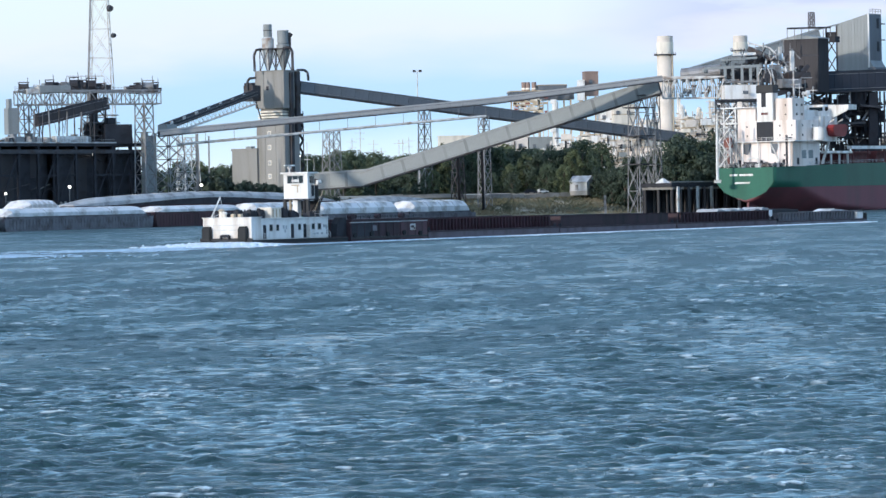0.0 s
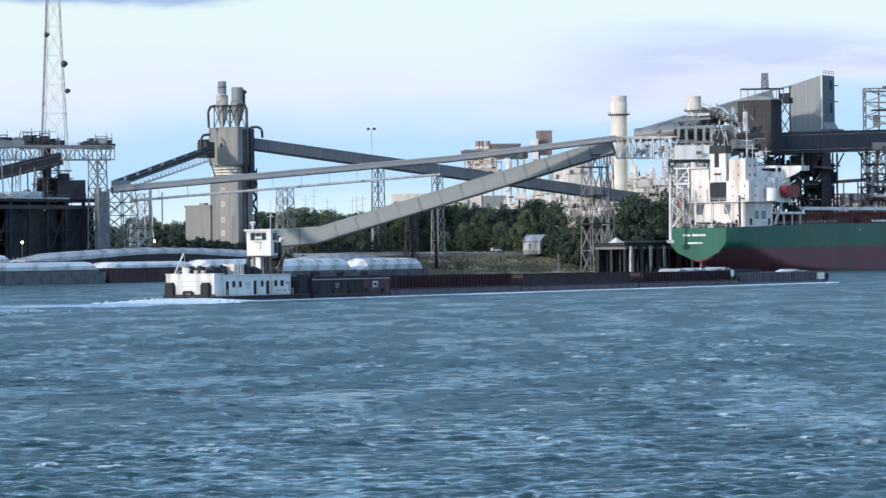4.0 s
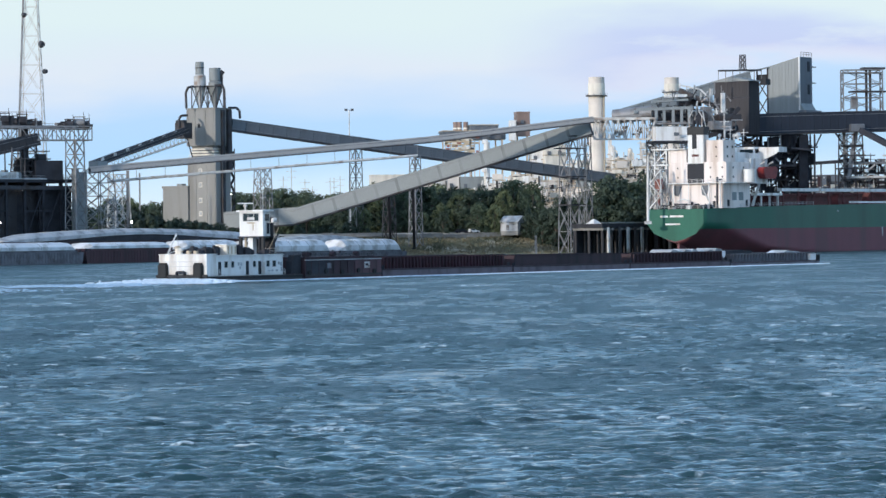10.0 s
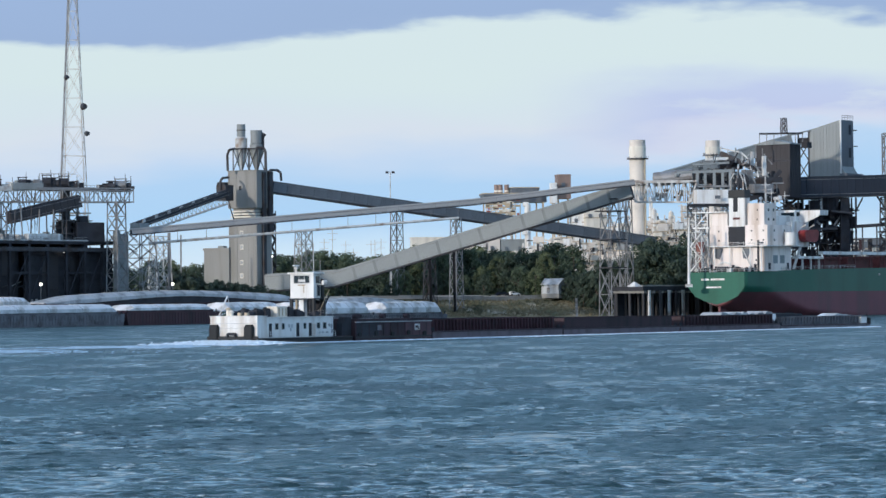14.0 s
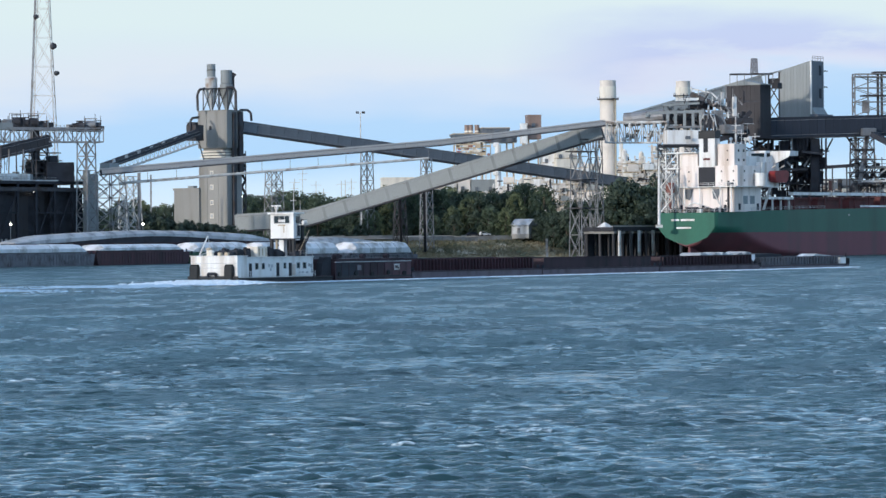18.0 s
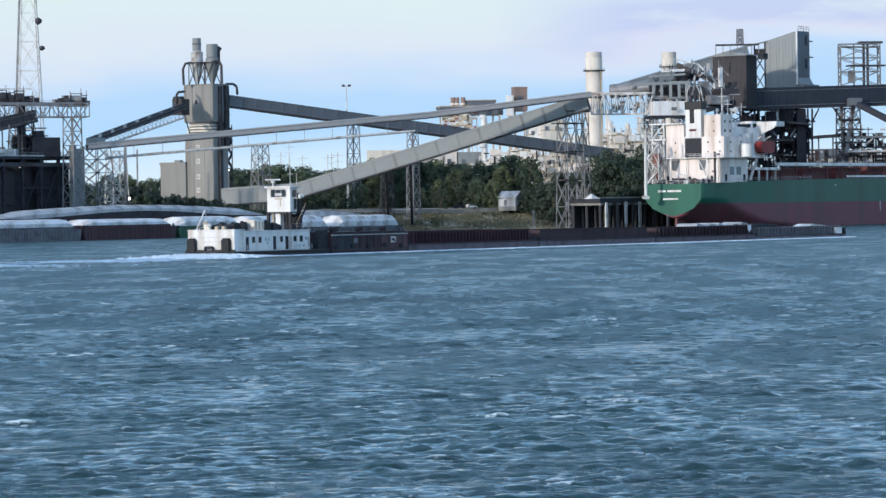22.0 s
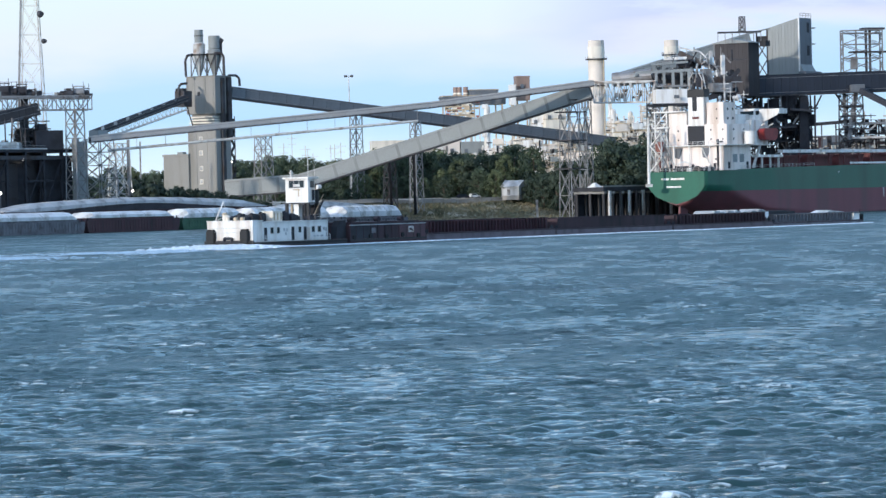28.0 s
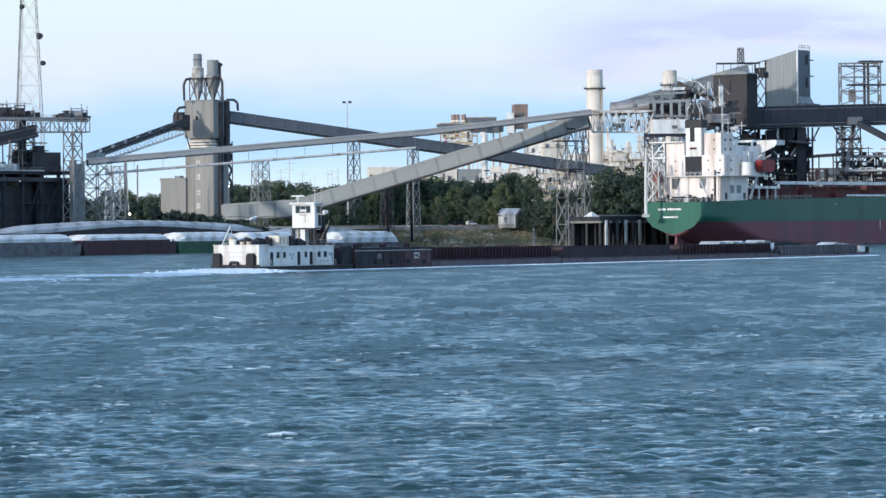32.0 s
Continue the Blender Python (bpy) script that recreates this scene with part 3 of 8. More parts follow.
def hopper_barge(label, s0, s1, deck, top, hull_mat, coam_mat, ribs=True, rib_gap=1.0, group="barges of the tow"):
    b = tow_thing("hopper_barge", label, "barge", group)
    lp("hull", hull_block(mesh(), s0, s1, 0.0, 10.7, -1.4, deck, 0.6, 0.6), hull_mat, b)
    lp("rubbing_strake", box(mesh(), ((s0 + s1) / 2, -0.05, deck - 0.12), (s1 - s0, 0.14, 0.2)), "rust", b)
    i0, i1 = s0 + 1.6, s1 - 1.6
    lp("coaming", box(mesh(), ((i0 + i1) / 2, 0.95, (deck + top) / 2), (i1 - i0, 0.12, top - deck)), coam_mat, b, "river-side hopper coaming")
    lp("coaming", box(mesh(), ((i0 + i1) / 2, 9.75, (deck + top) / 2), (i1 - i0, 0.12, top - deck)), coam_mat, b)
    for x in (i0, i1):
        lp("end_coaming", box(mesh(), (x, 5.35, (deck + top) / 2), (0.12, 8.9, top - deck)), coam_mat, b)
    lp("coaming_cap", box(mesh(), ((i0 + i1) / 2, 0.9, top + 0.06), (i1 - i0, 0.34, 0.12)), coam_mat, b)
    lp("coaming_cap", box(mesh(), ((i0 + i1) / 2, 9.8, top + 0.06), (i1 - i0, 0.34, 0.12)), coam_mat, b)
    if ribs:
        bm = mesh()
        box(bm, (0, 0, 0), (0.16, 0.42, top - deck - 0.1))
        first = lp("rib", bm, coam_mat, b)
        place(first, Matrix.Translation((i0 + 0.5, 0.68, (top + deck) / 2)))
        n = int((i1 - i0 - 1) / rib_gap)
        for k in range(1, n + 1):
            share("rib", first, Matrix.Translation((i0 + 0.5 + k * rib_gap, 0.68, (top + deck) / 2)))
    for x in (s0 + 0.7, s1 - 0.7):
        for y in (0.5, 10.2):
            bm = mesh()
            tube(bm, (x - 0.25, y, deck), (x - 0.25, y, deck + 0.65), 0.16, 8)
            tube(bm, (x + 0.25, y, deck), (x + 0.25, y, deck + 0.65), 0.16, 8)
            lp("bollard", bm, "dark", b)
    lp("cargo", box(mesh(), ((i0 + i1) / 2, 5.35, (deck + top) / 2 - 0.4), (i1 - i0 - 0.3, 8.4, 0.5)), "dark", b, "dark hopper floor")
    return b


def make_tow():
    # spacer barge next to the pushboat: plain dark sides with two sign boards
    b = tow_thing("deck_barge", "dark brown rusty box barge lashed ahead of the pushboat", "barge", "barges of the tow")
    lp("hull", hull_block(mesh(), 2.5, 24.3, 0, 10.7, -1.2, 3.45, 0.3, 0.3), "rust", b)
    lp("coaming", box(mesh(), (13.4, 5.35, 3.7), (19.6, 9.6, 0.5), bevel=0.06), "rust", b)
    lp("deck_lip", box(mesh(), (13.4, -0.06, 3.4), (21.8, 0.16, 0.16)), "tarp", b, "pale scuffed deck edge")
    lp("strake", box(mesh(), (13.4, -0.07, 0.75), (21.8, 0.18, 0.3)), "black", b)
    lp("side_plate", box(mesh(), (20.4, -0.03, 1.9), (7.6, 0.05, 3.0)), "mooredred", b, "faded red end plating")
    lp("side_plate", box(mesh(), (6.0, -0.03, 2.1), (6.2, 0.05, 2.3)), "dark", b, "soot-dark plating")
    sg = lp("sign_board", box(mesh(), (9.23, -0.09, 2.35), (1.1, 0.08, 0.9)), "hullgrey", b, "faded dark sign board")
    sg = lp("sign_board", box(mesh(), (SIGN_S, -0.1, 2.35), (1.5, 0.08, 1.1)), "pale", b, "square pale sign board with dark marks")
    lp("sign_mark", box(mesh(), (SIGN_S - 0.15, -0.16, 2.4), (0.75, 0.04, 0.4)), "rust", sg)
    lp("sign_mark", box(mesh(), (SIGN_S + 0.35, -0.16, 2.15), (0.3, 0.04, 0.25)), "rust", sg)
    for k in range(10):
        lp("stiffener", box(mesh(), (4.3 + k * 2.05, -0.06, 2.0), (0.12, 0.1, 2.7)), "rust", b)
    for k in range(5):
        lp("tyre_fender", tube(mesh(), (3.6 + 0.2 * k + k * 4.4, -0.32, 1.2 + 0.2 * (k % 2)), (3.6 + 0.2 * k + k * 4.4, -0.06, 1.2 + 0.2 * (k % 2)), 0.42, 12), "rubber", b)
    bm = mesh()
    rail(bm, [(3.4, 0.4, 3.9), (23.4, 0.4, 3.9)], 0.5, 2.4, 0.05)
    lp("pipe_rail", bm, "dark", b)
    for x, y, r in ((5.5, 2.2, 0.5), (8.0, 3.6, 0.35), (13.5, 2.6, 0.45), (20.8, 3.0, 0.4)):
        lp("winch_drum", tube(mesh(), (x, y - 0.5, 4.35), (x, y + 0.5, 4.35), r, 12), "rust", b)
    hopper_barge("dark red open hopper barge with a ribbed coaming", 24.6, 65.2, 1.5, 3.6, "towhull", "bargered")
    hopper_barge("dark rusty hopper barge with plain low coaming", 65.5, 105.9, 1.4, 3.35, "towhull", "rust", ribs=False)
    hopper_barge("dark rusty hopper barge with ribbed coaming and pale covers", 106.3, 144.5, 1.35, 3.2, "towhull", "rust", rib_gap=1.25)
    hopper_barge("grey ribbed hopper barge at the head of the tow", 144.9, 182.6, 0.9, 2.6, "hullgrey", "hullgrey", rib_gap=1.25)
    c = tow_thing("barge_covers", "crumpled white covers piled on a barge of the tow", "cover")
    rg = random.Random(6)
    for k in range(7):
        s, w = 123.2 + k * 2.95, rg.uniform(2.3, 3.2)
        h = rg.uniform(0.25, 0.7)
        bm = mesh()
        prism(bm, [(0, 0), (w * 0.12, h * 0.55), (w * 0.35, h), (w * 0.55, h * rg.uniform(0.6, 0.9)), (w * 0.8, h * rg.uniform(0.7, 1.0)), (w * 0.95, h * 0.4), (w, 0)], pose(s, 1.2 + rg.uniform(0, 0.5), 3.26, 0, 0, rg.uniform(-6, 6)), rg.uniform(4.4, 5.6))
        lp("cover", bm, "cover" if k % 3 == 1 else "tarp", c)
    lp("hanging_flap", prism(mesh(), [(0, 0), (0.1, 1.0), (1.3, 1.0), (1.4, 0.1), (0.8, -0.5)], Matrix.Translation((142.6, 0.66, 2.35)), 0.12), "cover", c, "torn flap hanging over the coaming")
    c = tow_thing("steel_plates", "dark steel plates stacked on a barge", "cargo")
    lp("steel_plate", box(mesh(), (151.5, 4.5, 2.95), (11.0, 5.0, 0.6), bevel=0.05), "dark", c)
    lp("steel_plate", box(mesh(), (150.2, 4.7, 3.35), (8.0, 4.6, 0.2), bevel=0.05), "dark", c)
    c = tow_thing("white_cover", "small white cover heap on the head barge", "cover")
    lp("cover", prism(mesh(), [(0, 0), (1.2, 0.3), (2.4, 0.55), (3.6, 0.35), (5.6, 0.25), (7.2, 0.15), (8.6, 0)], Matrix.Translation((169.0, 1.5, 2.66)), 4.0), "cover", c)
    c = tow_thing("bow_light_box", "white box with a small mast at the tow's head", "box")
    lp("box", box(mesh(), (179.8, 0.7, 1.55), (2.6, 1.4, 1.3), bevel=0.12), "white", c)
    lp("lid", box(mesh(), (179.8, 0.7, 2.25), (2.8, 1.6, 0.12), bevel=0.04), "white", c)
    lp("mast", tube(mesh(), (182.0, 0.5, 0.9), (182.0, 0.5, 3.2), 0.12, 6), "dark", c)
    lp("fender", tube(mesh(), (182.2, 0.2, 0.9), (182.2, 0.2, 2.1), 0.45, 10), "rubber", c)


def make_pushboat():
    t = tow_thing("pushboat", "white river pushboat with a raised pilothouse and rusty stains", "boat")
    A = -23.1                     # the stern face
    lp("hull", hull_block(mesh(), A - 0.5, 1.8, 0.0, 11.2, -1.6, 1.0, 2.0, 0.4), "black", t, "low black hull")
    lp("bulwark", box(mesh(), (A - 0.35, 5.6, 1.1), (0.3, 11.3, 0.5), bevel=0.06), "black", t)
    lp("rubbing_strake", box(mesh(), (-10.9, -0.09, 0.72), (25.4, 0.22, 0.3), bevel=0.05), "rubber", t)
    # deckhouse: a full-width stern block and the longer house ahead of it
    sb = lp("stern_house", box(mesh(), (A + 1.25, 5.65, 2.86), (2.5, 10.6, 3.72), bevel=0.1), "white", t, "white stained stern house")
    dh = lp("deckhouse", box(mesh(), (-11.7, 5.6, 2.72), (17.8, 10.1, 3.44), bevel=0.07), "white", t, "white stained deckhouse")
    lp("roof_edge", box(mesh(), (-11.7, 5.6, 4.47), (18.0, 10.5, 0.12), bevel=0.03), "white", dh)
    lp("roof_edge", box(mesh(), (A + 1.25, 5.65, 4.75), (2.7, 10.9, 0.12), bevel=0.03), "white", sb)
    y = 0.55
    # tall narrow doorways, dark inside, with pale frames
    for s, h in ((-19.6, 2.3), (-12.4, 2.35), (-9.1, 2.3)):
        d = lp("doorway", box(mesh(), (s, y - 0.01, 1.15 + h / 2), (0.85, 0.1, h), bevel=0.02), "dark", dh, "dark open doorway")
        for k in (-1, 1):
            lp("door_jamb", box(mesh(), (s + 0.5 * k, y - 0.03, 1.15 + h / 2), (0.12, 0.14, h + 0.1)), "white", d)
        lp("door_head", box(mesh(), (s, y - 0.03, 1.2 + h), (1.15, 0.16, 0.12)), "white", d)
    lp("door_leaf", box(mesh(), (-8.4, y - 0.35, 2.25), (0.08, 0.75, 2.1), bevel=0.02), "white", dh, "white steel door folded open")
    for s, w, h in ((-17.9, 0.7, 0.95), (-16.2, 0.7, 1.0), (-10.5, 0.75, 0.95), (-6.9, 0.8, 0.95), (-5.2, 0.8, 0.95)):
        wn = lp("window", box(mesh(), (s, y + 0.02, 2.95), (w, 0.1, h), bevel=0.03), "glass", dh)
        for k in (-1, 1):
            lp("window_frame", box(mesh(), (s + k * (w / 2 + 0.05), y - 0.01, 2.95), (0.1, 0.14, h + 0.2)), "pale", wn)
            lp("window_frame", box(mesh(), (s, y - 0.01, 2.95 + k * (h / 2 + 0.05)), (w, 0.14, 0.1)), "pale", wn)
    # worn lettering, as bars
    for s, z, w, h in ((-14.6, 3.0, 0.5, 0.55), (-13.9, 2.95, 0.45, 0.6), (-14.2, 2.35, 0.4, 0.5), (-3.9, 3.0, 0.5, 0.5), (-3.3, 2.85, 0.5, 0.7), (-3.2, 2.0, 0.4, 0.7), (-6.6, 1.75, 0.7, 0.3), (-5.6, 1.8, 0.6, 0.35), (-4.5, 1.75, 0.6, 0.3), (-12.0, 1.7, 0.3, 0.5)):
        lp("lettering_bar", box(mesh(), (s, y + 0.02, z), (w, 0.08, h)), "tarp", dh, "worn grey lettering bar")
    bm = mesh()
    rail(bm, [(A + 2.0, 0.25, 1.02), (-18.6, 0.25, 1.02)], 1.05, 1.1, 0.07)
    lp("side_railing", bm, "white", t)
    lp("side_railing", rail(mesh(), [(-7.2, 0.25, 1.02), (-2.6, 0.25, 1.02)], 0.95, 1.3, 0.05), "white", t)
    # stern face
    for yy in (1.85, 9.7):
        f = lp("fender", box(mesh(), (A - 0.42, yy, 1.95), (0.85, 1.75, 2.2), bevel=0.2), "rubber", t, "black stern fender")
        lp("fender_cap", box(mesh(), (A - 0.4, yy, 3.15), (0.7, 1.35, 0.35), bevel=0.1), "rubber", f)
    w = lp("stern_winch", tube(mesh(), (A - 0.5, 4.9, 1.75), (A - 0.5, 6.5, 1.75), 0.22, 10), "dark", t)
    for yy in (4.85, 6.55):
        lp("winch_foot", box(mesh(), (A - 0.5, yy, 1.45), (0.5, 0.25, 0.7), bevel=0.04), "dark", w)
    for z in (3.5, 2.7):
        lp("stern_seam", box(mesh(), (A - 0.01, 5.6, z), (0.06, 10.2, 0.05)), "tarp", sb)
    # pilothouse on its tower
    ph = lp("pilothouse", box(mesh(), (-4.75, 5.15, 9.75), (1.9, 5.3, 4.3), bevel=0.1), "white", t, "white raised pilothouse")
    lp("roof", box(mesh(), (-4.6, 5.15, 12.02), (3.0, 6.0, 0.3), bevel=0.1), "white", ph)
    aw = lp("aft_window", box(mesh(), (-5.68, 5.15, 10.95), (0.1, 3.5, 1.25), bevel=0.04), "glass", ph)
    for k in (-1, 1):
        lp("window_frame", box(mesh(), (-5.71, 5.15 + k * 1.8, 10.95), (0.12, 0.14, 1.4)), "pale", aw)
        lp("window_frame", box(mesh(), (-5.71, 5.15, 10.95 + k * 0.68), (0.12, 3.7, 0.12)), "pale", aw)
        lp("mullion", box(mesh(), (-5.73, 5.15 + k * 0.6, 10.95), (0.05, 0.07, 1.2)), "pale", aw)
    lp("console", box(mesh(), (-5.76, 5.15, 10.72), (0.04, 1.6, 0.45)), "pale", aw)
    lp("stain", box(mesh(), (-5.69, 4.7, 9.3), (0.05, 0.22, 1.3)), "tan", ph, "rusty pipe down the aft face")
    lp("name_bar", box(mesh(), (-5.7, 5.2, 9.95), (0.05, 1.7, 0.2)), "tan", ph)
    lp("side_window", box(mesh(), (-4.6, 2.5, 10.9), (1.1, 0.1, 1.2), bevel=0.03), "glass", ph)
    lp("side_door", box(mesh(), (-4.35, 2.5, 9.0), (0.7, 0.1, 1.9), bevel=0.02), "dark", ph)
    lp("tower_floor", box(mesh(), (-4.1, 5.15, 7.55), (3.4, 6.0, 0.2)), "dark", t)
    lp("trunk", box(mesh(), (-4.9, 5.6, 6.0), (1.0, 1.1, 3.0), bevel=0.05), "white", t)
    for yy, w in ((3.7, 0.5), (6.8, 0.45)):
        lp("pipe_trunk", tube(mesh(), (-5.2, yy, 4.5), (-5.2, yy, 7.5), w * 0.5, 10), "tan" if yy > 5 else "dark", t)
    for s, yy in ((-5.5, 2.7), (-2.7, 2.7), (-5.5, 7.7), (-2.7, 7.7)):
        lp("tower_leg", box(mesh(), (s, yy, 6.0), (0.42, 0.55, 3.1), bevel=0.04), "black", t)
    for yy in (2.7, 7.7):
        lp("leg_brace", beam(mesh(), (-5.4, yy, 4.6), (-2.8, yy, 7.4), 0.16), "black", t)
    lp("tower_screen", box(mesh(), (-2.6, 5.2, 6.0), (0.12, 4.6, 2.6)), "dark", t)
    for yy in (3.3, 7.2):
        st = lp("exhaust_stack", tube(mesh(), (-2.5, yy, 4.4), (-2.5, yy, 10.4), 0.42, 14), "black", t)
        lp("stack_cap", tube(mesh(), (-2.5, yy, 10.4), (-2.35, yy, 10.9), 0.42, 14, 0.3), "rust", st)
    stair = lp("stair", beam(mesh(), (-4.8, 1.9, 4.5), (-2.2, 1.9, 8.1), 0.1, 0.24), "dark", t, "dark steel stair to the pilothouse")
    lp("stair_rail", beam(mesh(), (-4.8, 1.9, 5.5), (-2.2, 1.9, 9.1), 0.06), "tan", stair)
    for k in range(9):
        lp("tread", beam(mesh(), (-4.7 + k * 0.29, 1.9, 4.6 + k * 0.4), (-4.7 + k * 0.29, 2.6, 4.6 + k * 0.4), 0.28, 0.06), "dark", stair)
    # mast, radar and lights
    bm = mesh()
    tube(bm, (-3.6, 4.2, 12.1), (-3.6, 4.2, 17.2), 0.06, 6)
    beam(bm, (-3.6, 3.5, 14.3), (-3.6, 4.9, 14.3), 0.07)
    tube(bm, (-3.4, 2.9, 12.1), (-3.4, 2.9, 14.4), 0.04, 6)
    lp("mast", bm, "pale", t)
    RADAR.append(place(lp("radar_scanner", box(mesh(), (0, 0, 0), (2.7, 0.3, 0.24), bevel=0.06), "white", t, "white turning radar scanner bar"), pose(*RADAR_AT)))
    lp("radar_post", tube(mesh(), (-5.0, 7.0, 12.1), (-5.0, 7.0, 13.2), 0.16, 8), "white", t)
    lp("radar_motor", box(mesh(), (-5.0, 7.0, 12.95), (0.45, 0.6, 0.35), bevel=0.05), "white", t)
    sl = lp("searchlight", tube(mesh(), (-4.4, 1.5, 10.4), (-3.7, 1.3, 10.4), 0.38, 12), "white", t)
    lp("light_bracket", beam(mesh(), (-4.6, 2.5, 10.0), (-4.0, 1.5, 10.0), 0.16), "pale", sl)
    # gear on the house roof
    th = lp("deck_locker", box(mesh(), (-13.6, 4.2, 5.35), (2.6, 2.6, 1.75), bevel=0.08), "cream", t, "cream deck locker")
    for k in range(3):
        lp("locker_slat", box(mesh(), (-14.5 + k * 0.9, 2.87, 5.35), (0.28, 0.08, 1.3)), "tan", th)
    lp("locker_lid", box(mesh(), (-13.6, 4.2, 6.28), (2.8, 2.8, 0.12), bevel=0.03), "white", th)
    for s, yy, a, b, c in ((-20.4, 4.2, 1.2, 1.4, 0.9), (-18.9, 4.2, 1.8, 1.8, 1.45), (-17.3, 3.6, 1.3, 1.6, 1.15), (-16.1, 4.6, 1.4, 1.4, 1.6), (-11.3, 3.4, 1.3, 1.4, 1.7), (-9.8, 3.0, 1.2, 1.3, 1.25), (-11.0, 4.6, 1.5, 1.8, 1.55), (-8.4, 4.3, 2.2, 2.4, 0.95), (-5.6, 2.0, 2.4, 1.4, 0.9), (-19.6, 8.6, 1.6, 1.8, 1.0), (-17.5, 8.2, 1.4, 1.6, 1.5), (-15.8, 7.5, 1.4, 2.2, 1.2), (-10.4, 7.4, 1.6, 2.4, 1.3)):
        bm = mesh()
        box(bm, (s, yy, 4.53 + c * 0.4), (a, b, c * 0.8), bevel=0.15)
        tube(bm, (s - a * 0.3, yy - b * 0.2, 4.53 + c * 0.8), (s - a * 0.3, yy - b * 0.2, 4.53 + c * 1.05), 0.28, 10)
        tube(bm, (s + a * 0.2, yy - b * 0.45, 4.53 + c * 0.75), (s + a * 0.2, yy + b * 0.45, 4.53 + c * 0.75), 0.3, 10)
        box(bm, (s + a * 0.1, yy + b * 0.1, 4.53 + c * 0.85), (a * 0.4, b * 0.35, 0.35), bevel=0.06)
        lp("machinery", bm, "dark", t, "dark roof machinery")
    for s, yy, r, h in ((-22.2, 6.9, 0.5, 0.7), (-21.7, 8.0, 0.6, 1.15)):
        v = lp("ventilator", tube(mesh(), (s, yy, 4.7), (s, yy, 4.7 + h), r * 0.7, 12), "cream", t, "cream mushroom ventilator")
        lp("ventilator_hood", tube(mesh(), (s, yy, 4.7 + h), (s, yy, 5.05 + h), r * 1.25, 12, r * 0.45), "cream" if s < -22 else "tan", v)
    for s, yy in ((-22.0, 5.2), (-21.6, 4.0)):
        lp("roof_bollard", box(mesh(), (s, yy, 5.05), (0.6, 0.7, 0.6), bevel=0.12), "tan", t)
    bm = mesh()
    beam(bm, (-22.4, 9.6, 4.8), (-21.0, 8.8, 8.2), 0.2)
    beam(bm, (-22.4, 9.6, 4.8), (-20.4, 8.8, 5.6), 0.1)
    beam(bm, (-20.4, 8.8, 5.6), (-21.0, 8.8, 8.2), 0.07)
    lp("davit", bm, "white", t, "small white davit")
    bm = mesh()
    rail(bm, [(-2.9, 0.6, 4.55), (-6.2, 0.6, 4.55)], 1.0, 1.1, 0.05)
    rail(bm, [(-2.9, 0.6, 4.55), (-2.9, 10.4, 4.55)], 1.0, 1.4, 0.05)
    rail(bm, [(-20.6, 10.5, 4.55), (-12.0, 10.5, 4.55)], 1.0, 1.8, 0.04)
    lp("railing", bm, "pale", t)
    # foredeck: push knees, winches, coiled wires
    for yy in (1.3, 9.2):
        lp("push_knee", prism(mesh(), [(-1.0, 0.9), (-0.7, 3.2), (0.0, 4.3), (1.7, 4.3), (1.75, 0.4), (0.5, 0.4)], Matrix.Translation((0.6, yy - 0.6, 0)), 1.3), "dark", t, "dark push knee")
    lp("head_deck", box(mesh(), (0.4, 5.6, 0.85), (3.8, 10.6, 0.5), bevel=0.05), "rust", t)
    for yy in (3.2, 7.2):
        wn = lp("winch", tube(mesh(), (-0.8, yy - 0.7, 1.75), (-0.8, yy + 0.7, 1.75), 0.5, 12), "rust", t)
        for k in (-1, 1):
            lp("winch_cheek", box(mesh(), (-0.8, yy + 0.8 * k, 1.6), (1.2, 0.12, 1.3), bevel=0.05), "rust", wn)
    return t


